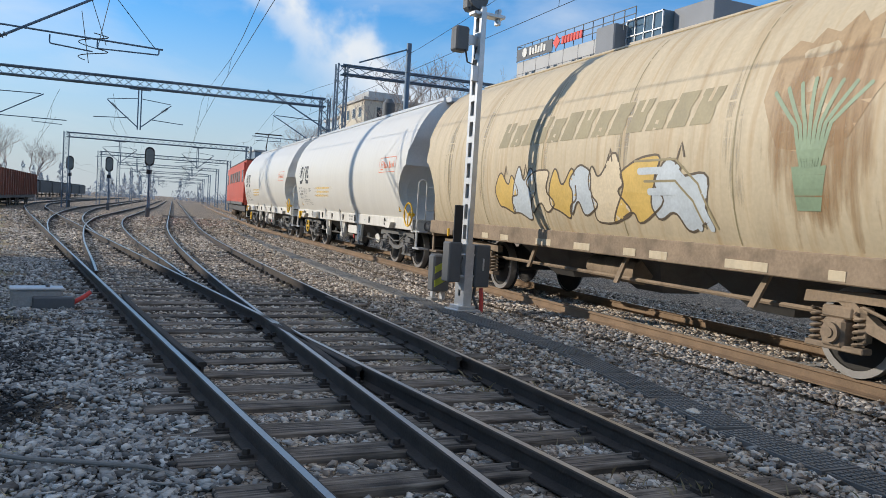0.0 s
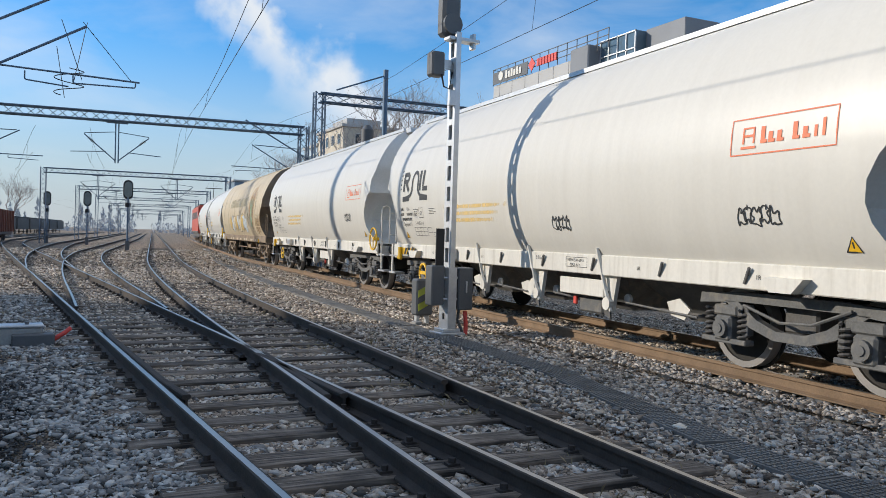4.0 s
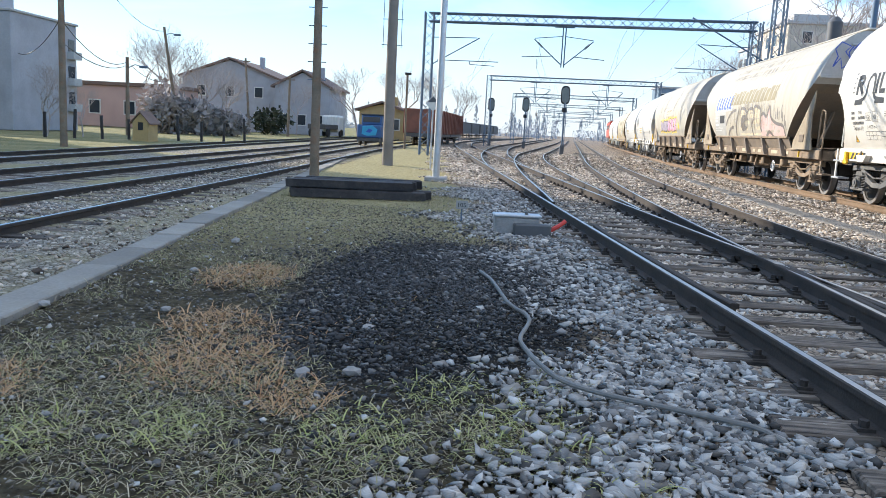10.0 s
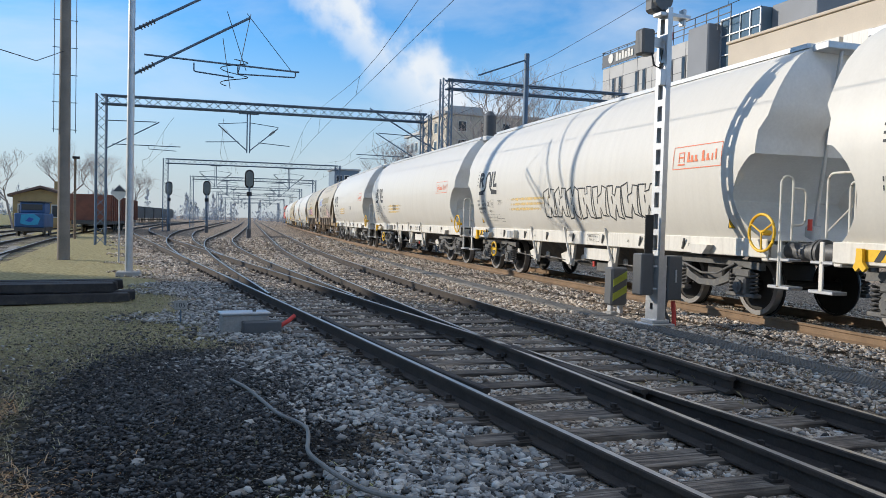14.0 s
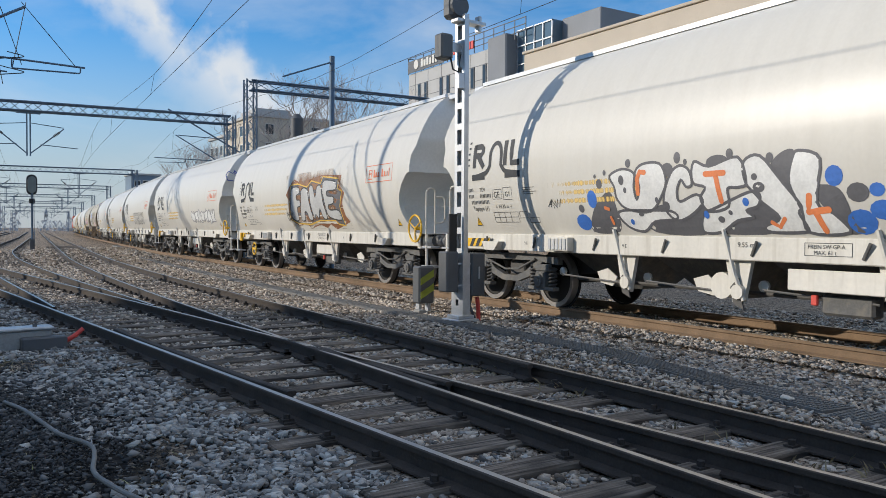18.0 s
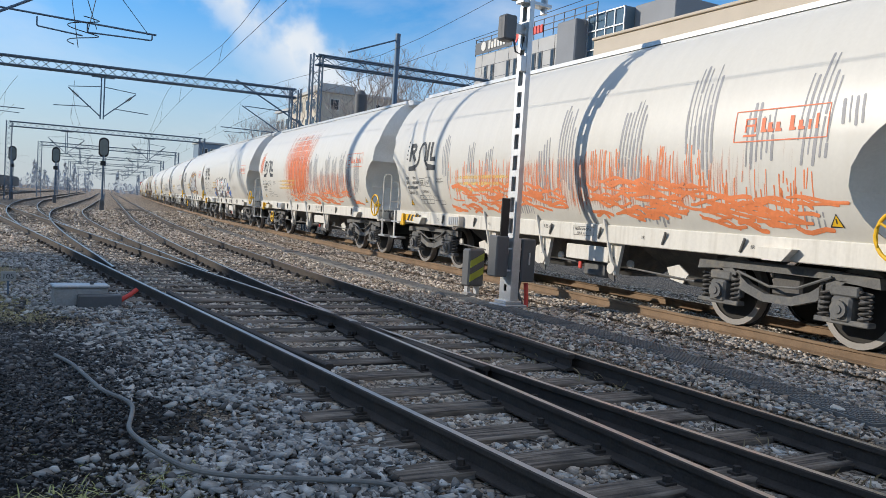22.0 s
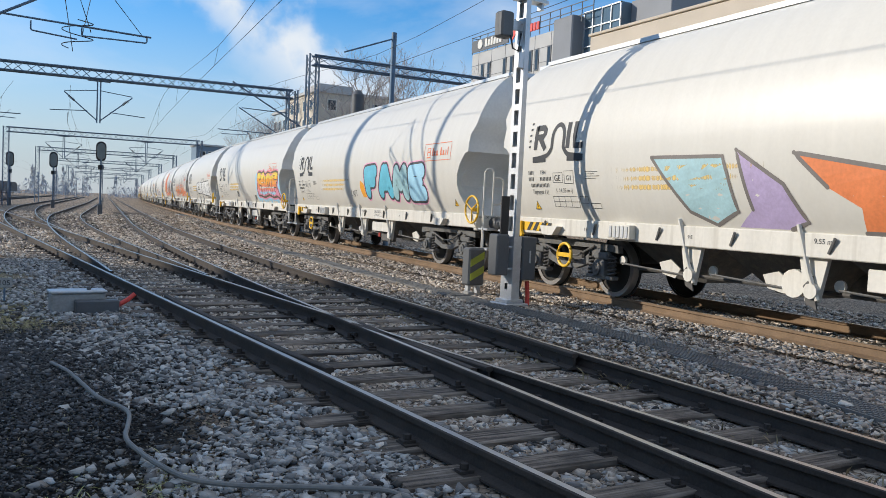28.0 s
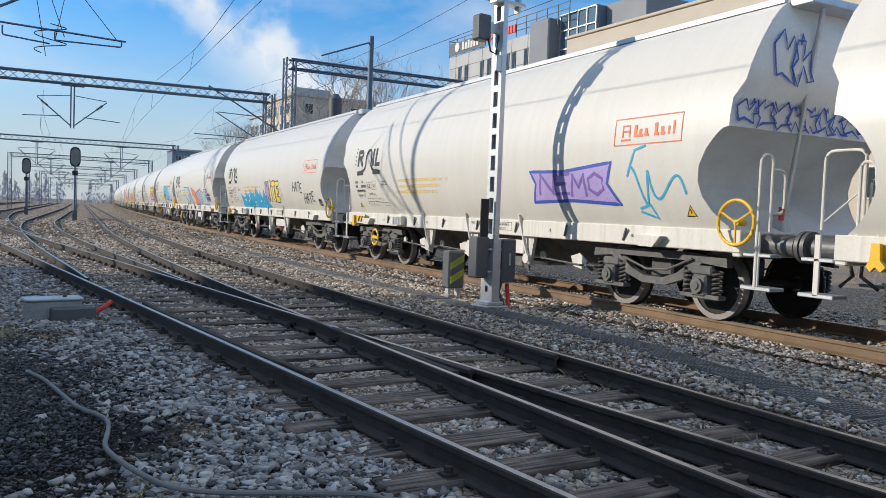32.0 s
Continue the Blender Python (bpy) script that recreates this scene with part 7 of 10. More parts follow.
    for p, c in ((((-2.46, 2.13), (-1.17, 2.10), (-1.09, 1.85), (-0.98, 1.42), (-1.37, 1.24), (-1.80, 1.40), (-2.22, 1.86)), "mint"), (((-0.95, 2.17), (-0.27, 1.75), (0.0, 1.32), (-0.25, 1.23), (-1.02, 1.23), (-0.75, 1.45)), "lavender"),
                 (((-0.12, 2.10), (1.12, 1.87), (1.60, 1.34), (1.45, 1.23), (0.68, 1.23), (0.68, 1.49), (0.3, 1.71)), "orange"), (((1.18, 1.80), (2.37, 1.96), (2.69, 1.36), (2.66, 1.23), (1.75, 1.23), (1.70, 1.42)), "lavender"),
                 (((2.50, 2.0), (3.27, 1.82), (3.53, 1.84), (3.61, 1.97), (3.89, 1.93), (3.99, 1.63), (4.34, 1.34), (4.42, 1.23), (2.98, 1.23), (3.0, 1.44)), "mint")):
        part("graffiti_fill", filled(list(p) + [p[0]], 0.0060), PAINT[c], w)
        part("graffiti_outline", fat([p[-1:] + p[:-2] if c != "mint" else p + p[:1]], 0.05, 0.0085), PAINT["slate"], w)
    wash(w, "violet", 4.0, 5.2, 1.32, 1.8, 0.0030)
    scrawl(w, "ACAB", 4.15, 1.46, 0.28, 0.03, "ink", 3)
    part("sprayed_word", lettering("2024", 4.05, 1.80, 0.26), INK, w, "black sprayed year")
    w = cars[20]
    spikes = ((-3.53, 1.75), (-3.05, 1.60), (-2.89, 1.62), (-2.79, 1.86), (-2.5, 1.67), (-2.41, 1.74), (-2.24, 1.45), (-2.16, 1.93), (-1.80, 1.72), (-1.62, 1.80), (-1.5, 1.55), (-1.3, 1.98), (-0.85, 1.66), (-0.7, 1.84), (-0.45, 1.55), (-0.2, 1.90), (0.15, 1.5), (0.45, 1.23), (-3.6, 1.23), (-3.48, 1.45))
    part("graffiti_fill", filled(list(spikes) + [spikes[0]], 0.0050), PAINT["azure"], w, "bright blue spiky painted letters")
    for a, b, q in ((-3.0, 1.50, 0.10), (-2.55, 1.46, 0.12), (-1.6, 1.42, 0.10), (-0.8, 1.45, 0.10)):
        part("graffiti_gap", filled([(a - q, b), (a + q, b + 0.05), (a + 0.6 * q, b - 0.04), (a - q, b)], 0.0075), PAINT["white"], w)
    for k in range(5):
        u = -3.3 + 0.75 * k
        part("graffiti_streak", fat([[(u, 1.62 - 0.04 * (k % 2)), (u + 0.22, 1.46), (u + 0.3, 1.28)]], 0.03, 0.0078), PAINT["cyan"], w, "darker blue brush streak")
    wash(w, "yellow", 0.9, 2.3, 1.3, 2.15, 0.0026)
    word(w, "NITE", 0.1, 1.75, 1.45, 2.14, ("mauve", "yellow", "yellow", "yellow"), 0.15, 0.04, "coal", None, 0, 0.0, 65, "mauve and yellow sprayed letters")
    scrawl(w, "HATE", 3.3, 1.74, 0.34, 0.032, "ink", 5)
    scrawl(w, "HATE", 4.35, 1.42, 0.34, 0.034, "ink", 8)
    put(20, 66, 5.6, 6.0, 1.35, 1.55, None, "ink", 3, 0.03)
    w = cars[21]
    painted_shape(w, [(2.35, 1.52), (2.45, 1.82), (2.3, 2.02), (3.2, 2.0), (4.35, 2.1), (4.25, 1.8), (4.5, 1.5), (3.4, 1.55)], "lilac", 0)
    part("graffiti_outline", fat([[(2.35, 1.52), (2.45, 1.82), (2.3, 2.02), (3.2, 2.0), (4.35, 2.1), (4.25, 1.8), (4.5, 1.5), (3.4, 1.55), (2.35, 1.52)]], 0.05, 0.0112), PAINT["blue"], w, "lilac banner outlined in blue")
    lines = [q for one in glyph_lines("NEMO", 2.55, 4.2, 1.62, 1.98, 0.05, 0.0, 68) for q in one]
    part("graffiti_letter", fat(lines, 0.055, 0.0125), PAINT["violet"], w)
    swirl = [[(4.75 + 0.1 * math.sin(a) + 0.11 * a, 1.75 + (0.28 - 0.02 * a) * math.cos(1.7 * a)) for a in np.linspace(0, 9.5, 60)], [(4.7, 1.9), (4.85, 2.25), (5.05, 2.3)], [(4.9, 1.4), (5.2, 1.32), (5.1, 1.5), (4.9, 1.45)]]
    part("graffiti_outline", fat(swirl, 0.035, 0.0105), PAINT["cyan"], w, "light blue swirling tag")
    end_scrawl(w, 68, -1.35, 1.2, 2.52, 2.78, 9)
    end_scrawl(w, 69, -0.9, -0.3, 3.1, 3.6, 2)
    put(22, 69, -0.5, 2.0, 1.6, 2.2, None, "ink", 4, 0.05)
    for car in cars[1:]:
        for ob in car.children:
            if ob.name.split(".")[0] in ("faded_text", "stencil_text", "sill_text", "triangle_border", "warning_triangle", "data_panel", "graffiti_outline", "graffiti_scrub", "graffiti_dot", "overspray"):
                ob["kind"] = "stuff"


TRAIN = make_train()


# ---- signals, masts, gantries ----
def lattice(a, b, w, parent, name="boom", cells=24):
    """A square lattice girder between two places."""
    a, b = Vector(a), Vector(b)
    d = (b - a).normalized()
    s = d.cross(Vector((0, 0, 1)) if abs(d.z) < 0.9 else Vector((1, 0, 0))).normalized() * w / 2
    t = s.cross(d)
    corners = [s + t, s - t, -s - t, -s + t]
    bm = bmesh.new()
    for c in corners:
        tube([a + c, b + c], 0.045, 4, bm)
    n = cells
    for i in range(n):
        p, q = a + (b - a) * i / n, a + (b - a) * (i + 1) / n
        for k in range(4):
            c0, c1 = corners[k], corners[(k + 1) % 4]
            if i % 2:
                c0, c1 = c1, c0
            tube([p + c0, q + c1], 0.016, 4, bm)
    return part(name, bm, GALVDARK, parent)


def insulator(a, b, parent):
    a, b = Vector(a), Vector(b)
    bm = cyl(a, b, 0.025, 6)
    for i in range(5):
        p = a + (b - a) * (0.2 + 0.15 * i)
        cyl(p, p + (b - a).normalized() * 0.03, 0.065, 8, None, bm)
    return part("insulator", bm, BOGIEDARK, parent)


def gantry(y, x0, x1, z, drops, group, label, legs=(True, True), skew=0.08):
    g = thing("catenary_gantry", pose(0, 0, 0), label, "gantry", group)
    yl, yr = y + skew * (x1 - x0) / 2, y - skew * (x1 - x0) / 2
    lattice((x0, yl, z), (x1, yr, z), 0.42, g, "boom", 34)
    if legs[0]:
        lattice((x0, yl, 0.0), (x0, yl, z + 0.25), 0.45, g, "leg", 16)
    if legs[1]:
        lattice((x1, yr, 0.0), (x1, yr, z + 0.25), 0.45, g, "leg", 16)
    for x in drops:
        yy = yl + (yr - yl) * (x - x0) / (x1 - x0)
        for k in (-0.07, 0.07):
            part("drop_post", box(x + k - 0.03, x + k + 0.03, yy - 0.03, yy + 0.03, z - 2.3, z - 0.2), GALVDARK, g)
        part("drop_plate", box(x - 0.5, x + 0.5, yy - 0.1, yy + 0.1, z - 0.32, z - 0.22), GALVDARK, g)
        for s in (-1, 1):
            part("stay_tube", tube([(x + s * 0.05, yy, z - 2.2), (x + s * 1.5, yy, z - 0.95)], 0.03, 6), GALVDARK, g)
            part("top_tube", tube([(x + s * 0.05, yy, z - 0.75), (x + s * 1.5, yy, z - 0.9)], 0.02, 6), GALVDARK, g)
            part("steady_tube", tube([(x + s * 0.5, yy, z - 1.75), (x + s * 2.1, yy, z - 1.85)], 0.022, 6), GALVDARK, g)
            insulator((x + s * 1.0, yy, z - 1.38), (x + s * 1.35, yy, z - 1.08), g)
    return g


def gantry_brackets(g):
    """Line brackets on both legs of the near gantry, and the raking strut to the pole behind the train."""
    for x, y, s, reach in ((-4.8, 42.85, 1, 2.6), (11.1, 41.55, -1, 2.7)):
        part("top_tube", tube([(x, y, 6.15), (x + s * reach * 0.9, y, 6.2)], 0.025, 6), GALVDARK, g)
        part("stay_tube", tube([(x, y, 4.75), (x + s * reach * 0.95, y, 6.2)], 0.03, 6), GALVDARK, g)
        part("steady_tube", tube([(x + s * 0.3, y, 5.0), (x + s * (reach + 0.9), y, 5.02)], 0.025, 6), GALVDARK, g)
        part("steady_arm", tube(arc([(x + s * (reach - 0.6), y, 5.0), (x + s * (reach - 0.6), y, 4.84), (x + s * (reach + 0.7), y, 4.80)], 0.04), 0.018, 6), GALVDARK, g)
    part("raking_strut", tube([(8.2, 41.7, 7.5), (13.4, 41.3, 4.6)], 0.04, 6), GALVDARK, g)


gantry_brackets(gantry(42.2, -5.0, 11.3, 7.15, (2.0,), "gantries over the tracks", "blue-grey steel lattice gantry spanning the yard tracks"))
gantry(35.9, 10.6, 40.0, 8.1, (), "gantries over the tracks", "steel lattice gantry behind the train", (True, True), 0.02)
for gy in (80, 112, 146, 185, 230, 290):
    off = 0.09 * (gy - 80)
    gantry(gy, -2.6 + off, 13.8 + off, 6.75, (2.0 + off, 9.0 + off), "gantries over the tracks", "distant steel catenary gantry over the sidings")


def side_arm():
    g = thing("line_pole", pose(0, 0, 0), "slim steel pole with a line bracket behind the train", "pole")
    part("shaft", cyl((10.1, 26.0, 0), (10.1, 26.0, 7.5), 0.09, 10), GALVDARK, g, "", True)
    part("arm", tube([(10.1, 26.0, 7.3), (8.3, 26.0, 6.6)], 0.03, 6), GALVDARK, g)
    p = thing("transformer_pole", pose(0, 0, 0), "dark pole with a round-topped transformer drum", "pole")
    part("shaft", cyl((14.4, 40.0, 0), (14.4, 40.0, 6.0), 0.12, 10), GALVDARK, p, "", True)
    bm = cyl((14.4, 40.0, 5.6), (14.4, 40.0, 7.3), 0.34, 14)
    cyl((14.4, 40.0, 7.3), (14.4, 40.0, 7.55), 0.34, 14, 0.15, bm)
    part("drum", bm, DARKGREY, p, "", True)


side_arm()


def signal_mast():
    g = thing("signal_mast", pose(5.80, 11.4, 0, 0, 0, 4), "galvanised slotted signal mast with grey cabinets beside the track", "signal")
    bm = box(-0.22, 0.22, -0.22, 0.22, -0.02, 0.06, 0.01)
    box(-0.16, 0.16, -0.16, 0.16, 0.06, 0.12, 0.01, bm)
    part("base_plate", bm, GALV, g, "bolted steel base plate")
    # closed steel boxes: two pierced webs across the track, solid flanges along it
    def pierced(hx, hy, z0, z1, hole_y, hole_z, pitch, first):
        bm = bmesh.new()
        for x in (-hx, hx - 0.008):
            for y0, y1 in ((-hy, -hole_y), (hole_y, hy)):
                box(x, x + 0.008, y0, y1, z0, z1, 0.0, bm)
            z = z0
            nxt = first
            while z < z1:
                box(x, x + 0.008, -hole_y, hole_y, z, min(nxt, z1), 0.0, bm)
                z = nxt + hole_z
                nxt = nxt + pitch
        for y in (-hy, hy - 0.008):
            box(-hx + 0.008, hx - 0.008, y, y + 0.008, z0, z1, 0.0, bm)
        return bm

    part("lower_channel", pierced(0.075, 0.15, 0.10, 1.12, 0.035, 0.10, 0.30, 0.27), GALV, g, "pale lower mast channel with small holes")
    part("upper_mast", pierced(0.045, 0.125, 1.12, 4.95, 0.058, 0.235, 0.335, 1.20), GALV, g, "pale slotted steel mast")
    part("cabinet", box(0.12, 0.40, -0.14, 0.16, 0.42, 1.12, 0.02), DARKGREY, g, "dark grey cabinet")
    part("cabinet_handle", box(0.25, 0.28, -0.155, -0.14, 0.70, 0.90, 0.004), GALV, g)
    part("cabinet", box(-0.36, -0.12, -0.10, 0.14, 0.50, 1.15, 0.02), DARKGREY, g, "dark grey cabinet")
    part("number_board", box(-0.27, -0.12, -0.05, -0.02, 1.12, 1.75, 0.004), BLACK, g, "tall black board")
    for z in (0.6, 0.95):
        part("clamp", cyl((-0.14, -0.09, z), (0.14, -0.09, z), 0.02, 8), GALV, g)
    pipe = bmesh.new()
    tube([(0.22, 0.0, 0.44), (0.22, 0.05, 0.25), (0.30, -0.02, 0.0)], 0.025, 8, pipe)
    part("grey_cable", pipe, DARKGREY, g)
    part("red_sleeve", tube([(0.30, -0.05, 0.40), (0.32, -0.06, 0.2), (0.31, -0.08, -0.02)], 0.035, 8), REDPIPE, g, "faded red cable sleeve")
    # signal heads seen from behind
    part("small_head", box(-0.42, -0.18, -0.02, 0.20, 4.22, 4.62, 0.03), DARKGREY, g, "dark grey signal housing")
    part("head_bracket", box(-0.2, 0.0, 0.0, 0.04, 4.35, 4.5), GALV, g)
    part("loop_cable", tube([(-0.25, -0.02, 4.25), (-0.22, -0.05, 4.05), (-0.12, -0.06, 4.02), (-0.07, -0.05, 4.3)], 0.015, 6), BLACK, g)
    part("junction_box", box(-0.14, 0.0, -0.12, -0.05, 3.75, 4.0, 0.01), GALV, g)
    br = box(-0.16, 0.42, -0.10, 0.10, 4.82, 4.88, 0.01)
    box(0.30, 0.36, -0.06, 0.06, 4.72, 4.98, 0.01, br)
    part("top_bracket", br, GALV, g)
    hd = box(-0.22, 0.12, 0.02, 0.26, 4.9, 5.9, 0.05)
    cyl((-0.05, -0.02, 5.1), (-0.05, 0.04, 5.1), 0.17, 16, None, hd)
    part("signal_head", hd, DARKGREY, g, "dark grey signal head")


signal_mast()


def marker_box():
    g = thing("striped_marker", pose(6.02, 12.95, 0, 0, 0, 4), "dark marker box with yellow diagonal stripes on short feet", "track marker")
    part("housing", box(-0.17, 0.17, -0.12, 0.12, 0.17, 0.84, 0.03), DARKGREY, g)
    for z in (0.25, 0.50):
        bm = bmesh.new()
        f = bm.faces.new([bm.verts.new((a, -0.126, b)) for a, b in ((-0.145, z), (0.145, z + 0.15), (0.145, z + 0.28), (-0.145, z + 0.13))])
        bmesh.ops.solidify(bm, geom=[f], thickness=0.006)
        part("stripe", bm, LIME, g, "yellow reflective stripe")
    for x in (-0.1, 0.1):
        part("foot", box(x - 0.03, x + 0.03, -0.05, 0.05, -0.02, 0.18), GALV, g)
    part("foot_block", box(-0.22, -0.08, -0.2, -0.02, -0.02, 0.07, 0.01), CONCRETE, g)


marker_box()


def colour_light(x, y, h, group):
    g = thing("colour_light_signal", pose(x, y, 0), "dark colour light signal on a grey post between the tracks", "signal", group)
    part("post", cyl((0, 0, 0), (0, 0, h - 1.0), 0.07, 10), GALVDARK, g, "", True)
    pill = [(0.33 * math.cos(a), h - 0.33 + 0.33 * math.sin(a)) for a in np.linspace(0, math.pi, 9)] + [(0.33 * math.cos(a), h - 1.05 + 0.33 * math.sin(a)) for a in np.linspace(math.pi, 2 * math.pi, 9)]
    part("back_board", plate(pill, 0.05, "y", 0.0), BLACK, g, "black oval target board")
    part("back_housing", plate([(0.78 * a, h - 0.69 + 0.82 * (b - h + 0.69)) for a, b in pill], -0.14, "y", 0.0), HEADGREY, g, "grey-green back of the signal head")
    for k in range(3):
        part("lens_hood", cyl((0, 0.05, h - 0.30 - 0.34 * k), (0, 0.3, h - 0.30 - 0.34 * k), 0.1, 10), BLACK, g)
    part("lower_board", box(-0.18, 0.18, -0.08, 0.08, h - 1.95, h - 1.62, 0.03), BLACK, g)
    part("ladder", box(0.09, 0.13, -0.16, -0.1, 0.7, h - 1.4), GALVDARK, g)
    part("base_box", box(-0.15, 0.15, -0.15, 0.15, 0, 0.7, 0.02), DARKGREY, g)
    return g


colour_light(3.55, 60.0, 5.05, "yard signals")
colour_light(1.1, 77.0, 4.85, "yard signals")
colour_light(-2.3, 83.0, 4.9, "yard signals")


def left_poles():
    g = thing("lamp_pole", pose(-5.28, 19.7, 0), "rusty wooden pole with rungs and a round lamp", "lamp post")
    part("shaft", cyl((0, 0, -0.05), (0, 0, 5.2), 0.12, 12, 0.09), POLEWOOD, g, "", True)
    for i in range(6):
        part("rung", tube([(-0.22, 0, 2.4 + i * 0.42), (0.22, 0, 2.4 + i * 0.42)], 0.012, 6), GALVDARK, g)
    bm = cyl((0.16, -0.02, 5.05), (0.16, 0.14, 5.05), 0.11, 14)
    box(-0.12, 0.10, -0.05, 0.05, 5.1, 5.26, 0.02, bm)
    part("lamp_head", bm, GALVDARK, g, "grey round lamp head", True)
    g = thing("tall_pole", pose(-4.96, 29.6, 0), "tall concrete pole with climbing rungs and side cables", "pole")
    part("shaft", cyl((0, 0, -0.05), (0, 0, 12.0), 0.2, 14, 0.15), mat("stained concrete pole", (0.24, 0.21, 0.18), 0.9, 0.0, 0.25, 2.0, 30.0, 0.2), g, "", True)
    for i in range(9):
        part("rung", tube([(-0.38, 0, 4.3 + i * 0.9), (0.38, 0, 4.3 + i * 0.9)], 0.014, 6), GALVDARK, g)
    for s in (-1, 1):
        part("side_cable", tube([(s * 0.33, 0, 4.2), (s * 0.33, 0, 12)], 0.012, 5), GALVDARK, g)
    g = thing("catenary_mast", pose(-2.51, 22.2, 0), "pale grey steel catenary mast with line brackets on a concrete foot", "pole")
    part("shaft", cyl((0, 0, 0.05), (0, 0, 9.5), 0.10, 14, 0.075), GALV, g, "", True)
    part("foot", box(-0.3, 0.3, -0.3, 0.3, -0.05, 0.10, 0.03), CONCRETE, g)
    for z in (5.05, 6.15):
        bm = tube([(0, 0, z), (2.9, 0, z + 1.75)], 0.035, 6)
        part("stay_tube", bm, GALVDARK, g)
    insulator((0.1, 0, 5.1), (0.6, 0, 5.42), g)
    insulator((0.1, 0, 6.2), (0.6, 0, 6.5), g)
    part("steady_tube", tube([(0.3, 0, 5.6), (4.2, 0, 5.48)], 0.025, 6), GALVDARK, g)
    part("steady_arm", tube(arc([(1.5, 0, 5.5), (1.5, 0, 5.28), (2.5, 0, 5.2)], 0.05), 0.02, 6), GALVDARK, g)
    part("steady_arm", tube(arc([(2.6, 0, 5.5), (2.6, 0, 5.3), (4.1, 0, 5.33), (4.1, 0, 5.48)], 0.05), 0.02, 6), GALVDARK, g)
    g = thing("slim_lamp", pose(-7.2, 52.0, 0), "slim yard lamp on a thin post", "lamp post")
    part("post", cyl((0, 0, 0), (0, 0, 4.8), 0.07, 8), POLEWOOD, g, "", True)
    part("lamp_head", box(-0.15, 0.25, -0.1, 0.1, 4.75, 4.9, 0.02), BLACK, g)

    g = thing("diamond_sign", pose(-2.94, 25.0, 0.16), "pale diamond shaped sign on a thin post", "sign")
    part("post", cyl((0, 0, 0), (0, 0, 1.9), 0.025, 8), GALV, g, "", True)
    part("board", plate([(0, 1.75), (0.24, 1.99), (0, 2.23), (-0.24, 1.99)], 0.02, "y", -0.05), SILL, g)
    part("upper_board", plate([(0.17, 2.03), (0, 2.20), (-0.17, 2.03)], 0.01, "y", -0.062), DARKGREY, g, "dark upper half of the sign")


left_poles()


def wires():
    g = thing("overhead_wires", pose(0, 0, 0), "thin dark overhead contact and messenger wires", "overhead wire")
    wb = lambda y: float(np.interp(y, (-15, 16, 20, 26, 42, 290), (1.3, 3.15, 3.4, 3.76, 4.86, 26.5)))
    wt = lambda y: xT(y)
    for f, y0, y1, z, r in ((wb, -15, 290, 5.28, 0.0075), (wt, -15, 290, 5.7, 0.007), (polyA, 42, 200, 5.1, 0.008), (polyC, 42, 260, 5.2, 0.008)):
        part("contact_wire", tube([(f(y), y, z) for y in np.arange(y0, y1, 6.0)], r, 4), WIRE, g)
        sag = lambda y: z + 0.55 + 0.75 * abs(math.cos(math.pi * (y - 42) / 38.0)) ** 1.5
        part("messenger_wire", tube([(f(y) + 0.1, y, sag(y)) for y in np.arange(y0, y1, 3.0)], r, 4), WIRE, g)
        for y in np.arange(y0 + 6, min(y1, 90), 11.0):
            part("dropper", tube([(f(y), y, z), (f(y) + 0.1, y, sag(y))], 0.005, 4), WIRE, g)
    part("feeder_wire", tube([(-12, 10, 7.6), (-8, 16, 6.2), (-5.28, 19.7, 5.1)], 0.012, 4), WIRE, g)
    part("feeder_wire", tube([(-5.28, 19.7, 5.05), (-5.1, 25, 5.7), (-4.96, 29.6, 6.9)], 0.012, 4), WIRE, g)
    part("jumper_coil", tube([(0.0 + 0.35 * math.sin(a), 22.2 + 0.1 * math.cos(a), 5.7 - 0.06 * a) for a in np.linspace(0, 12, 40)], 0.012, 4), WIRE, g)
    for a, b in (((-0.2, 22.2, 6.9), (0.3, 22.2, 5.4)), ((0.4, 22.2, 6.9), (0.1, 22.2, 5.3)), ((0.3, 22.2, 6.9), (1.5, 22.3, 5.5)), ((-0.3, 22.2, 6.2), (-0.1, 22.2, 4.9))):
        part("jumper", tube([a, b], 0.009, 4), WIRE, g)


wires()


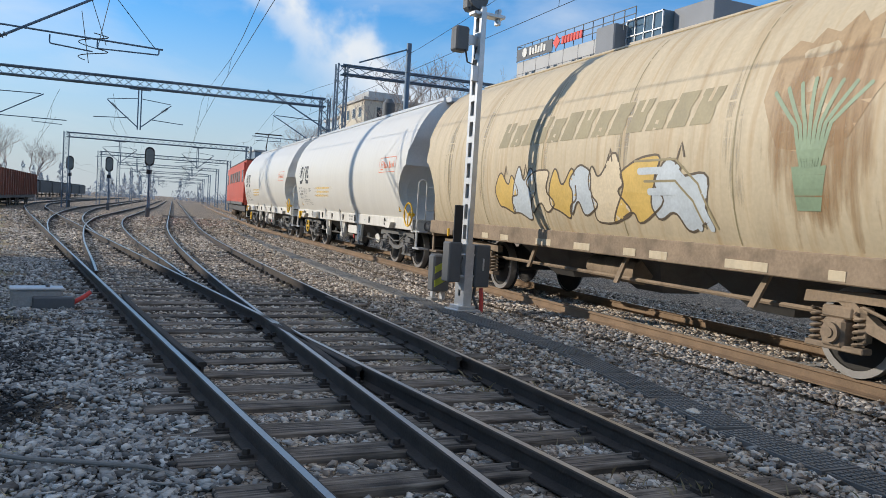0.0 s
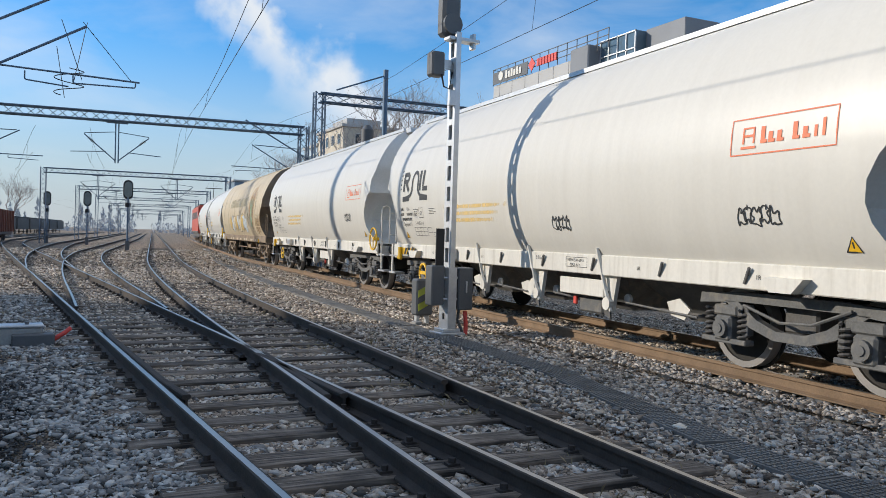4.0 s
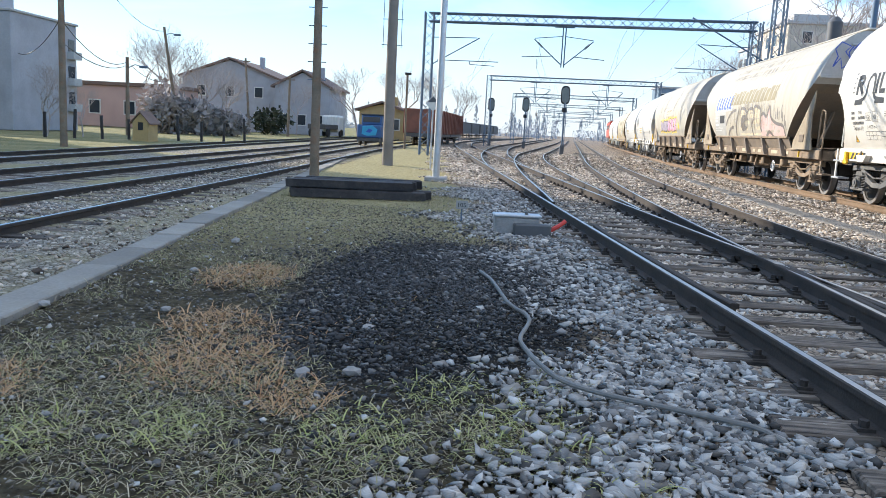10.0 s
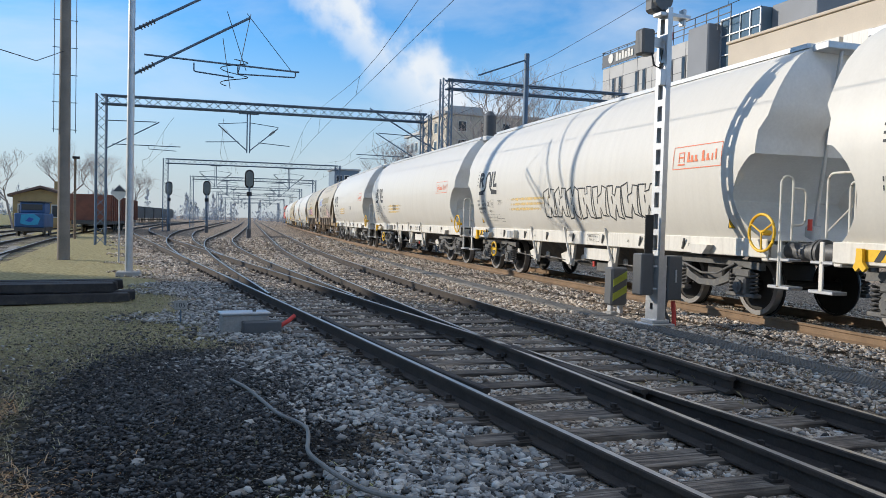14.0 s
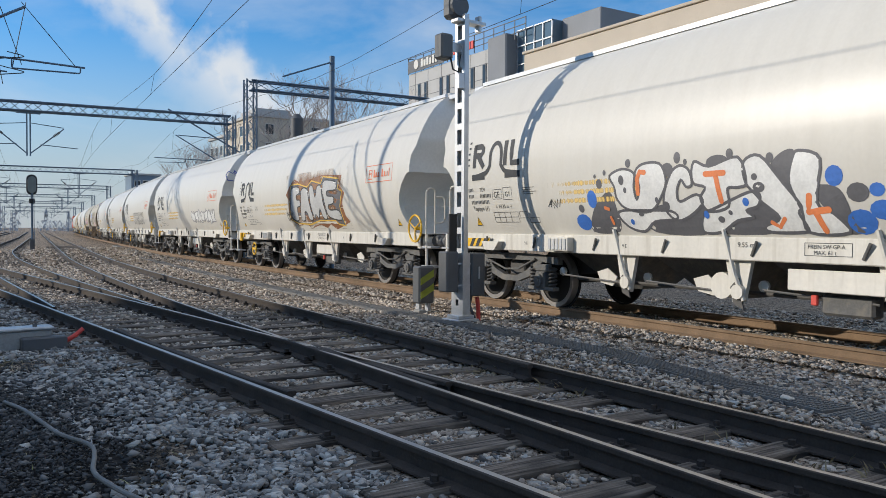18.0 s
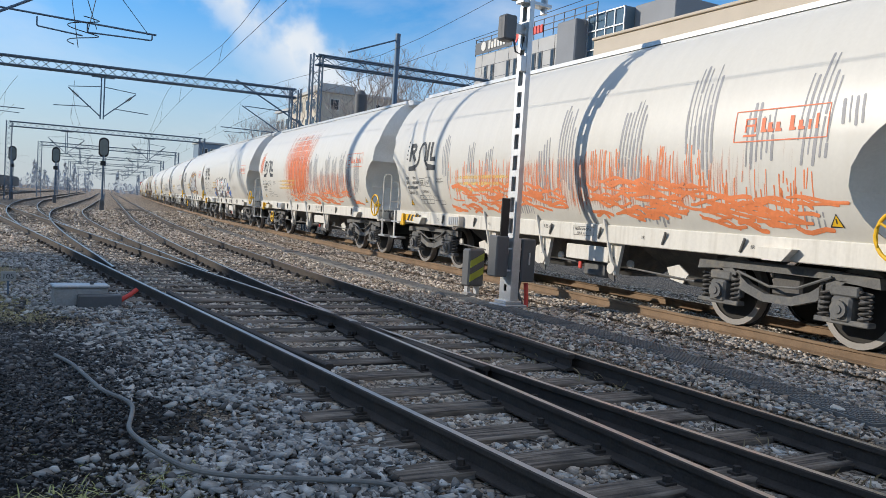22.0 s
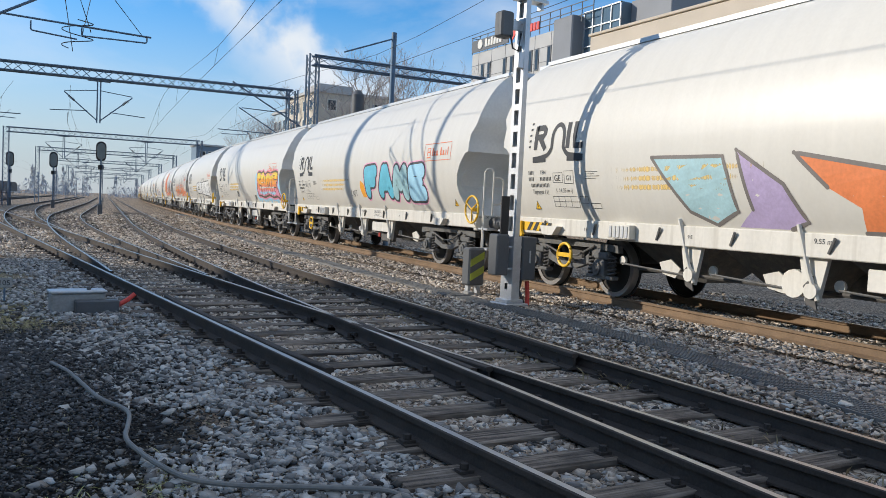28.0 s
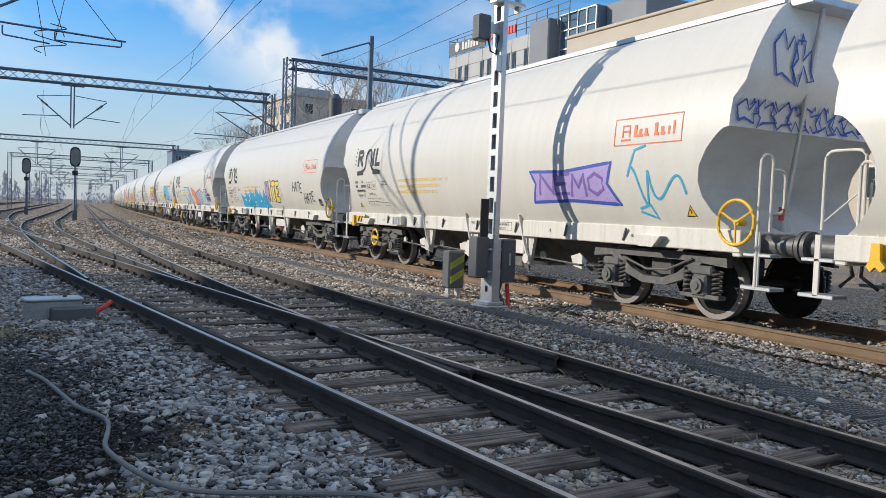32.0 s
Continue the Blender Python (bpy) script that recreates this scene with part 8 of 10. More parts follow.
# ---- things on the ground ----
def near_things():
    g = thing("point_machine", pose(-0.42, 11.75, 0.05, 0, 0, 6), "grey steel point machine case with a red cable end", "point machine")
    g.scale = (0.85, 0.85, 0.85)
    part("case", box(-0.42, 0.32, -0.16, 0.16, -0.08, 0.22, 0.03), CONCRETE, g)
    part("lid", box(-0.44, 0.34, -0.18, 0.18, 0.215, 0.26, 0.015), GALV, g, "dusty grey lid")
    part("drive_box", box(-0.12, 0.48, -0.34, -0.15, -0.08, 0.13, 0.02), DARKGREY, g)
    part("bolt_head", cyl((0.1, -0.05, 0.26), (0.1, -0.05, 0.30), 0.03, 8), DARKGREY, g)
    part("red_sleeve", tube([(0.46, -0.2, 0.02), (0.62, -0.22, 0.12), (0.72, -0.2, 0.2)], 0.035, 8), REDPIPE, g, "red cable sleeve")
    g = thing("number_plate", pose(-1.28, 12.65, 0), "small white enamel track number plate on a stake", "sign")
    part("stake", box(-0.012, 0.012, 0.0, 0.015, 0, 0.3), GALVDARK, g)
    part("plate", box(-0.09, 0.09, -0.008, 0.0, 0.20, 0.33, 0.004), CONCRETE, g, "weathered grey plate")
    bm = lettering("105", 0, 0, 0.095)
    for k in bm.verts:
        k.co = Vector((-k.co.y - 0.075, -0.0095, k.co.z + 0.232))
    part("lettering", bm, INK, g)
    hp = [(-0.85, 8.2, 0.06), (-0.74, 7.85, 0.06), (-0.58, 6.8, 0.06), (-0.42, 6.45, 0.06), (-0.47, 6.1, 0.06), (-0.53, 5.8, 0.06), (-0.44, 5.35, 0.06), (-0.31, 4.98, 0.06), (-0.1, 4.81, 0.06), (0.2, 4.70, 0.055), (0.6, 4.52, 0.05), (0.72, 4.45, 0.0)]
    ob = link("hose", tube(arc(hp, 0.2, 4), 0.015, 8), HOSE, None, "", True)
    tagged(ob, "grey rubber hose lying on the stones", "hose")
    rng = random.Random(4)
    st = thing("timber_stack", pose(-3.5, 15.9, 0, 0, 0, 12), "stack of old black tarred sleepers on the grass", "timber stack")
    for i, (y, z, x0, x1) in enumerate(((-0.35, 0.0, -1.25, 1.30), (0.0, 0.0, -1.2, 1.45), (0.35, 0.0, -1.3, 1.2), (-0.25, 0.17, -1.35, 1.05), (0.1, 0.17, -1.2, 1.15), (0.4, 0.17, -1.0, 1.3))):
        b = box(x0, x1, y - 0.14, y + 0.14, z, z + 0.165, 0.015)
        for v in b.verts:
            v.co += Vector((rng.uniform(-0.02, 0.02), rng.uniform(-0.015, 0.015), rng.uniform(-0.01, 0.004)))
        part("old_sleeper", b, OLDWOOD, st)
    # low rocks
    for i in range(9):
        b = bmesh.new()
        bmesh.ops.create_icosphere(b, subdivisions=1, radius=1)
        k = rng.uniform(0.03, 0.055)
        for v in b.verts:
            v.co = Vector((v.co.x * k * 1.4, v.co.y * k, v.co.z * k * 0.7)) * rng.uniform(0.8, 1.15)
        ob = link("rock", b, CONCRETE)
        ob.matrix_world = pose(rng.uniform(-4.0, -1.0), rng.uniform(4.5, 9.5), k * 0.3, 0, 0, rng.uniform(0, 90))
        tagged(ob, "small pale rock lying in the winter grass", "rock", "rocks in the grass")
    ob = link("litter", box(-0.09, 0.09, -0.06, 0.06, 0.0, 0.03, 0.01), SILL)
    ob.matrix_world = pose(5.0, 5.0, 0.02, 8, 5, 30)
    tagged(ob, "crumpled white plastic litter on the ballast", "litter")


near_things()


def rail_marks():
    for y in (7.5, 8.8):
        g = thing("paint_mark", pose(xB(y) + 0.75, y, 0), "white paint mark on the rusty rail web", "paint mark", "marks on the rail")
        part("stripe", box(-0.0165, -0.0125, -0.03, 0.03, RAIL_Z - 0.12, RAIL_Z - 0.05), SILL, g)


rail_marks()


def kerb_and_duct():
    k = thing("kerb", pose(0, 0, 0), "low weathered concrete kerb along the yard track", "kerb", "", "structure")
    bm = bmesh.new()
    me = None
    for i in range(46):
        y = -6 + i * 1.0
        x = -3.32 - 0.1215 * y
        if me is None:
            me = bpy.data.meshes.new("kerb_stone")
            b = box(-0.16, 0.16, -0.494, 0.494, -0.1, 0.03, 0.012)
            b.to_mesh(me)
            b.free()
            me.materials.append(KERB)
        placed("kerb_stone", me, k, x, y, 0.012 * math.sin(i * 5.3), 6.9 + 0.3 * math.sin(i * 3.1))
    bm.free()
    d = thing("cable_duct", pose(0, 0, 0), "line of flat grey cable duct covers between the tracks", "cable duct", "", "structure")
    b = box(-0.19, 0.19, -0.485, 0.485, -0.02, 0.035, 0.0)
    for i in range(-8, 9):
        for j in range(-3, 4):
            box(j * 0.05 - 0.017, j * 0.05 + 0.017, i * 0.055 - 0.017, i * 0.055 + 0.017, 0.035, 0.044, 0.0, b)
    me = bpy.data.meshes.new("duct_cover")
    b.to_mesh(me)
    b.free()
    me.materials.append(DUCT)
    rng = random.Random(9)
    for i in range(64):
        y = -8 + i * 1.0
        x = 5.55 + (0.0028 * (y - 12) ** 2 if y > 12 else 0) * 0.6 + 0.165 * max(min(y - 8, 0), -3.6)
        placed("duct_cover", me, d, x, y, 0.0 + rng.uniform(-0.006, 0.006), rng.uniform(-0.5, 0.5) - (math.degrees(math.atan(0.0034 * (y - 12))) if y > 12 else 9.4 if 4.4 < y < 8 else 0))


kerb_and_duct()


# ---- buildings ----
def windows(parent, face, at, us, zs, w, h, frame_mat=SILL, depth=0.12):
    """Windows set into a wall: face 'x' or 'y' at that place, columns us, sills zs."""
    for u in us:
        for z in zs:
            if face == "y":
                b = box(u - w / 2, u + w / 2, at - 0.06, at + depth, z, z + h)
                p = box(u - w / 2 + 0.1, u + w / 2 - 0.1, at - 0.075, at - 0.05, z + 0.1, z + h - 0.1)
            else:
                b = box(at - 0.06, at + depth, u - w / 2, u + w / 2, z, z + h)
                p = box(at - 0.075, at - 0.05, u - w / 2 + 0.1, u + w / 2 - 0.1, z + 0.1, z + h - 0.1)
            fr = part("window", b, frame_mat, parent)
            part("pane", p, GLASS, fr)


def gable_house(x0, x1, y0, y1, h, ridge, wall, label, turn=0.0, along="x"):
    g = thing("house", pose((x0 + x1) / 2, (y0 + y1) / 2, 0, 0, 0, turn), label, "house")
    a, b = (x1 - x0) / 2, (y1 - y0) / 2
    bm = bmesh.new()
    if along == "y":
        plate([(-a, 0), (a, 0), (a, h), (0, ridge - 0.15), (-a, h)], 2 * b, "y", -b, bm)
        rf = bmesh.new()
        plate([(-a - 0.4, h - 0.25), (0, ridge), (0, ridge + 0.22), (-a - 0.4, h)], 2 * b + 0.8, "y", -b - 0.4, rf)
        plate([(a + 0.4, h - 0.25), (a + 0.4, h), (0, ridge + 0.22), (0, ridge)], 2 * b + 0.8, "y", -b - 0.4, rf)
    else:
        plate([(-b, 0), (b, 0), (b, h), (0, ridge - 0.15), (-b, h)], 2 * a, "x", -a, bm)
        rf = bmesh.new()
        plate([(-b - 0.4, h - 0.25), (0, ridge), (0, ridge + 0.22), (-b - 0.4, h)], 2 * a + 0.8, "x", -a - 0.4, rf)
        plate([(b + 0.4, h - 0.25), (b + 0.4, h), (0, ridge + 0.22), (0, ridge)], 2 * a + 0.8, "x", -a - 0.4, rf)
    part("wall", bm, wall, g)
    part("roof", rf, TILE, g)
    part("chimney", box(a * 0.3, a * 0.3 + 0.5, -0.3, 0.3, ridge - 0.6, ridge + 0.8, 0.02), wall, g)
    nf = max(1, int(h // 2.9))
    windows(g, "y", -b, np.linspace(-a * 0.6, a * 0.6, 3), [1.0 + 2.9 * i for i in range(nf)], 1.1, 1.3)
    windows(g, "x", a, np.linspace(-b * 0.6, b * 0.6, 3), [1.0 + 2.9 * i for i in range(nf)], 1.1, 1.3, SILL, -0.12)
    return g


gable_house(-38.9, -27.4, 92, 104, 6.2, 8.25, GREYWALL, "large grey plastered house with a wide brown gable roof", 0, "y")
gable_house(-27.2, -20.8, 90, 99, 5.4, 7.1, GREYWALL, "grey plastered house with upper windows and a brown roof", 0, "y")
gable_house(-16.6, -11.7, 86, 93, 3.2, 3.9, OCHRE, "low ochre station shed with a shallow brown roof", 0, "y")


def hut():
    g = thing("garden_hut", pose(-19.5, 40.4, 0), "small ochre wooden hut with a gable roof", "hut")
    part("wall", plate([(-0.42, -0.05), (0.42, -0.05), (0.42, 0.95), (0, 1.42), (-0.42, 0.95)], 1.1, "y", 0.0), OCHRE, g)
    for s in (-1, 1):
        part("roof", plate([(s * 0.55, 0.85), (0, 1.45), (0, 1.52), (s * 0.55, 0.92)], 1.3, "y", -0.1), TILE, g)
    part("window", box(-0.12, 0.14, -0.03, 0.0, 0.55, 0.95), BLACK, g)


hut()


def block(name, x0, x1, y0, y1, h, wall, label, us_y, us_x, zs, face_x=None):
    g = thing("apartment_building", pose(0, 0, 0), label, "building")
    part("wall", box(x0, x1, y0, y1, 0, h, 0.05), wall, g)
    part("roof", box(x0 - 0.25, x1 + 0.25, y0 - 0.25, y1 + 0.25, h, h + 0.35, 0.03), TILE if name == "old" else CLADDING, g)
    if us_y:
        windows(g, "y", y0, us_y, zs, 1.2, 1.4)
    if us_x:
        windows(g, "x", x0 if face_x is None else face_x, us_x, zs, 1.2, 1.4, SILL, 0.12 if face_x is None else -0.12)
    return g


def old_block():
    g = thing("apartment_building", pose(0, 0, 0), "grey plastered apartment block with small white windows and balconies", "building")
    part("wall", box(-41.0, -30.2, 46.3, 53.5, 0, 7.0, 0.04), GREYWALL, g)
    part("roof", box(-41.1, -30.08, 46.2, 53.6, 7.0, 7.14, 0.02), CLADDING, g, "flat grey roof edge")
    part("upper_storey", box(-41.0, -34.5, 50.0, 53.4, 7.14, 9.2, 0.04), GREYWALL, g)
    windows(g, "x", -30.2, [49.3, 50.6], [1.5, 3.2, 4.95], 0.55, 0.95, SILL, -0.08)
    windows(g, "y", 46.3, [-38.5, -35.5, -32.5], [1.5, 3.2, 4.95], 0.7, 0.95)
    for z in (1.3, 3.0, 4.75):
        part("balcony", box(-30.2, -29.7, 52.3, 53.3, z, z + 0.5, 0.02), CLADDING, g)
        part("balcony_door", box(-30.22, -30.17, 52.45, 53.2, z + 0.5, z + 1.3), GLASS, g)


old_block()
block("old", -47.0, -33.0, 75, 82, 3.95, PINKWALL, "long low reddish house with a flat dark roof edge", [-44, -40.5, -37, -34.5], None, [1.2])


def yard_edge():
    """Poles, cables and fence posts along the far side of the yard."""
    for x, y, h, lean, lamp in ((-17.6, 30.0, 8.6, 0.0, False), (-24.9, 50.0, 4.9, 0.0, True), (-26.6, 62.0, 8.2, -1.2, True), (-26.8, 80.0, 7.5, -0.5, False), (-21.4, 75.0, 5.6, 0.1, False)):
        g = thing("utility_pole", pose(x, y, 0), "weathered wooden utility pole with a lamp arm" if lamp else "weathered wooden utility pole", "pole", "poles behind the yard")
        part("shaft", cyl((0, 0, -0.1), (lean, 0, h), 0.14, 10, 0.10), POLEWOOD, g, "", True)
        if lamp:
            part("lamp_arm", tube([(lean, 0, h - 0.7), (lean + 0.5, 0, h - 0.45), (lean + 1.0, 0, h - 0.55)], 0.03, 6), GALVDARK, g)
            part("lamp_head", box(lean + 0.8, lean + 1.35, -0.1, 0.1, h - 0.65, h - 0.5, 0.03), GALVDARK, g)
        else:
            part("cross_arm", box(lean - 0.5, lean + 0.5, -0.05, 0.05, h - 0.35, h - 0.25, 0.01), POLEWOOD, g)
    g = thing("telephone_cables", pose(0, 0, 0), "thin dark cables slung between the poles", "cable")
    for a, b, sag in (((-17.6, 30, 4.7), (-24.9, 50, 4.6), 0.7), ((-17.6, 30, 3.9), (-24.9, 50, 4.4), 0.5), ((-24.9, 50, 4.6), (-27.6, 62, 4.0), 0.4), ((-17.6, 30, 8.4), (-27.6, 62, 7.9), 1.2), ((-30.2, 47, 4.6), (-17.6, 30, 4.8), 0.5)):
        a, b = Vector(a), Vector(b)
        part("cable", tube([a.lerp(b, q) - Vector((0, 0, 4 * sag * q * (1 - q))) for q in np.linspace(0, 1, 9)], 0.02, 4), WIRE, g)
    for k in range(9):
        p = thing("fence_post", pose(-23.5 + 0.9 * k, 38.5 + 1.1 * k, 0, 0, 3 * math.sin(k * 2.1)), "dark leaning wooden fence post", "fence post", "posts along the yard")
        part("post", box(-0.06, 0.06, -0.06, 0.06, -0.05, 1.25 + 0.2 * math.sin(k * 1.7), 0.01), OLDWOOD, p)


yard_edge()


def right_buildings():
    g = thing("office_building", pose(0, 0, 0), "modern grey and beige office building with a rooftop terrace", "building")
    tower = mat("dark grey facade panels", (0.20, 0.21, 0.225), 0.6, 0.0, 0.1, 0.5, 12.0, 0.03)
    glazing = mat("blue grey glazing", (0.10, 0.15, 0.19), 0.15, 0.0, 0.2, 0.6, 8.0, 0.0)
    part("wall", box(38, 60, 55.0, 69.4, 0, 17.0, 0.1), CLADDING, g, "light grey panel facade")
    seams = bmesh.new()
    for z in np.arange(2.0, 17.0, 1.25):
        box(37.985, 38.0, 55.0, 69.4, z, z + 0.04, 0.0, seams)
    for y in np.arange(56.0, 69.0, 2.4):
        box(37.985, 38.0, y, y + 0.04, 0.5, 17.0, 0.0, seams)
    part("panel_seam", seams, DARKGREY, g, "thin dark joints between the panels")
    rail = bmesh.new()
    for y in np.arange(50.5, 69.6, 1.45):
        box(37.95, 38.01, y, y + 0.06, 17.0, 18.6, 0, rail)
    for z in (17.5, 18.0, 18.55):
        box(37.95, 38.01, 50.5, 69.5, z, z + 0.06, 0, rail)
    for x in np.arange(38.0, 46.0, 1.45):
        box(x, x + 0.06, 69.4, 69.46, 17.0, 18.6, 0, rail)
    box(38, 46, 69.4, 69.46, 18.55, 18.61, 0, rail)
    part("terrace_rail", rail, DARKGREY, g, "dark terrace railing")
    part("sign_board", box(37.86, 37.93, 62.6, 69.2, 17.05, 18.2), DARKGREY, g, "dark sign board")
    sg = bmesh.new()
    for i in range(6):
        box(37.80, 37.86, 66.3 - i * 0.52, 66.7 - i * 0.52, 17.3, 17.3 + (0.62 if i % 2 else 0.78), 0.02, sg)
    part("sign_lettering", sg, SILL, g, "white plain letter bars of a roof sign")
    part("sign_emblem", cyl((37.80, 67.6, 17.7), (37.87, 67.6, 17.7), 0.45, 14), SILL, g, "round white emblem")
    sg = bmesh.new()
    for i in range(7):
        box(37.80, 37.9, 60.6 - i * 0.48, 60.95 - i * 0.48, 17.4, 18.1, 0.02, sg)
    part("sign_lettering", sg, REDPIPE, g, "red plain letter bars of a roof sign")
    part("sign_emblem", cyl((37.80, 61.8, 17.75), (37.87, 61.8, 17.75), 0.6, 4), REDPIPE, g, "red diamond emblem")
    windows(g, "x", 38, (56.2, 58.0, 59.0, 62.0, 63.2, 66.0, 67.2), [3.0, 6.6, 10.2, 13.9], 0.55, 1.9, DARKGREY)
    part("stair_tower", box(37.4, 42.5, 52.4, 55.0, 0, 17.6, 0.1), tower, g, "dark grey stair tower")
    part("glass_link", box(38.6, 44, 47.9, 52.4, 0, 17.9, 0.05), glazing, g, "blue-grey glazed link")
    mull = bmesh.new()
    for y in (47.9, 49.0, 50.1, 51.2, 52.3):
        box(38.5, 38.6, y, y + 0.09, 8, 17.9, 0, mull)
    for z in (12, 13.5, 15, 16.5, 17.8):
        box(38.5, 38.6, 47.9, 52.4, z, z + 0.09, 0, mull)
    part("mullion", mull, GALV, g)
    part("roof_box", box(39.5, 46, 43.6, 47.9, 0, 18.0, 0.05), tower, g, "dark grey roof plant")
    part("wall", box(36.9, 62, 22, 49.4, 0, 15.2, 0.1), BEIGE, g, "beige rendered facade")
    part("roof_slab", box(36.8, 62.1, 21.9, 49.5, 15.2, 15.4, 0.03), BEIGE, g)
    part("parapet_wall", box(36.7, 38.0, 22, 30.5, 15.4, 17.6, 0.05), tower, g, "dark upper storey")
    for i in range(7):
        part("balcony_screen", box(36.3, 36.9, 31.2 + i * 2.4, 33.3 + i * 2.4, 12.2, 13.4, 0.02), SILL, g, "pale balcony screen")
    windows(g, "x", 36.9, np.arange(24, 49, 3.2), [3.0, 6.2, 9.4], 1.6, 1.7)
    g = block("new", 29.9, 44, 93, 104, 15.0, PLASTER, "cream apartment block beyond the line", [32, 35, 38, 41], list(np.arange(94.5, 103, 2.6)), [2.0, 5.0, 8.0, 10.6, 12.9])
    part("roof_shed", box(31.0, 35.5, 95, 101, 15.35, 16.4, 0.03), CLADDING, g)
    block("new", 29.9, 40, 104.1, 111, 13.6, mat("pale blue render", (0.42, 0.52, 0.58), 0.85, 0.0, 0.1, 0.5, 12.0, 0.05), "pale blue narrow apartment block", [], [105.6, 107.8, 110], [2.0, 5.0, 8.0, 11.2])
    block("new", 29.7, 35.0, 165, 172, 12.0, mat("far blue grey cladding", (0.16, 0.22, 0.28), 0.5, 0.0, 0.15, 0.5, 12.0, 0.02), "distant blue-grey office block", [30.7, 32.3, 33.9], None, [4, 7, 9.6])
    block("new", 40, 60, 125, 150, 10, BEIGE, "distant beige block behind trees", [43, 47, 51], [128, 134, 140], [2, 5, 8])


right_buildings()


def shading_block():
    # block out of view, its footprint fitted to the shade edge on the tracks
    g = thing("tall_apartment_block", pose(0, 0, 0), "unseen tall cream block added to shade the near tracks", "building")
    pivot = Matrix.Translation((3, 12, 0))
    g.matrix_world = pivot @ pose(0, 0, 0, 0, 0, 3) @ pivot.inverted()
    foot = [(-49.4, 56.4), (-42.3, 45.9), (-42.3, -20.0), (-66.0, -20.0), (-66.0, 56.4)]
    part("wall", plate(foot, 24.0, "z", 0.0), PLASTER, g)
    part("roof", plate(foot, 0.4, "z", 24.0), TILE, g)
    windows(g, "x", -42.3, np.arange(-17, 44, 5.0), [2.0 + 3.0 * k for k in range(7)], 1.6, 1.5, SILL, -0.12)


shading_block()


# ---- parked rolling stock and far things ----
def parked():
    g = thing("blue_trolley", pose(-10.2, 55.5, 0, 0, 0, -1), "dark blue graffiti covered motor trolley parked in the yard", "rail vehicle")
    part("body", box(-0.85, 0.85, 0, 3.4, 0.55, 1.45, 0.06), BLUE, g)
    part("cab", box(-0.72, 0.72, 0.9, 2.9, 1.45, 2.15, 0.06), BLUE, g)
    part("cab_roof", box(-0.8, 0.8, 0.8, 3.0, 2.15, 2.22, 0.02), BOGIEDARK, g)
    part("cab_window", box(-0.6, 0.6, 0.885, 0.9, 1.65, 2.02), GLASS, g)
    part("underframe", box(-0.8, 0.8, -0.2, 3.6, 0.32, 0.55), BOGIEDARK, g)
    part("graffiti_fill", plate([(-0.5, 0.8), (-0.1, 0.7), (0.5, 0.75), (0.62, 1.15), (0.25, 1.42), (-0.45, 1.35)], -0.02, "y", -0.01), PAINT["cyan"], g, "bright blue sprayed shape")
    part("graffiti_outline", plate([(-0.2, 0.95), (0.1, 0.9), (0.3, 1.1), (0.0, 1.2)], -0.02, "y", -0.035), PAINT["blue"], g)
    for y in (0.7, 2.7):
        part("wheelset", cyl((-0.75, y, 0.34), (0.75, y, 0.34), 0.07, 10, None, join(wheel_bm(-0.8, -0.7, 0.34, y), wheel_bm(0.8, 0.7, 0.34, y))), [WHEEL, TREAD], g)
    first = None
    for i in range(2):
        m = pose(-7.7 + 0.35 * i, 66 + 13.2 * i, 0, 0, 0, -1.5)
        if first is None:
            first = thing("open_wagon", m, "rust brown high-sided open freight wagon parked in the yard", "freight wagon", "parked open wagons")
            part("body", box(-1.4, 1.4, 0, 12.2, 1.0, 3.0, 0.03), BRICKRED, first)
            for k in range(9):
                for sx in (-1, 1):
                    part("side_post", box(min(sx * 1.4, sx * 1.5), max(sx * 1.4, sx * 1.5), 0.2 + k * 1.45, 0.34 + k * 1.45, 0.95, 3.0), BRICKRED, first)
            part("underframe", box(-1.3, 1.3, -0.3, 12.5, 0.7, 1.0), BOGIEDARK, first)
            for y in (1.5, 3.2, 9.0, 10.7):
                part("wheelset", cyl((-0.75, y, WR), (0.75, y, WR), 0.07, 10, None, join(wheel_bm(-0.8, -0.7, WR, y), wheel_bm(0.8, 0.7, WR, y))), [WHEEL, TREAD], first)
        else:
            copy_thing(first, m)
    far = None
    for i in range(7):
        m = pose(-13.0 + 1.3 * i, 128 + 13.5 * i, 0, 0, 0, -5)
        if far is None:
            far = thing("coal_wagon", m, "dark far-off open coal wagon in the yard", "freight wagon", "far coal wagons")
            part("body", box(-1.4, 1.4, 0, 12.6, 0.9, 2.9, 0.05), BOGIEDARK, far)
            part("load", box(-1.2, 1.2, 0.4, 12.2, 2.9, 3.15, 0.2), BLACK, far)
            for y in (1.5, 10.8):
                part("wheelset", cyl((-0.75, y, WR), (0.75, y, WR), 0.07, 10, None, join(wheel_bm(-0.8, -0.7, WR, y), wheel_bm(0.8, 0.7, WR, y))), [WHEEL, TREAD], far)
        else:
            copy_thing(far, m)
    g = thing("parked_truck", pose(-19.5, 83, 0, 0, 0, 80), "small dark truck with a white cab by the houses", "truck")
    part("bed", box(-2.6, 0.8, -1, 1, 0.8, 1.3, 0.05), BOGIEDARK, g)
    part("cab", box(0.9, 2.5, -1, 1, 0.5, 2.3, 0.2), SILL, g)
    for x in (-1.8, 1.7):
        for y in (-0.95, 0.95):
            part("wheel", cyl((x, y - 0.1, 0.42), (x, y + 0.1, 0.42), 0.42, 16), BLACK, g)
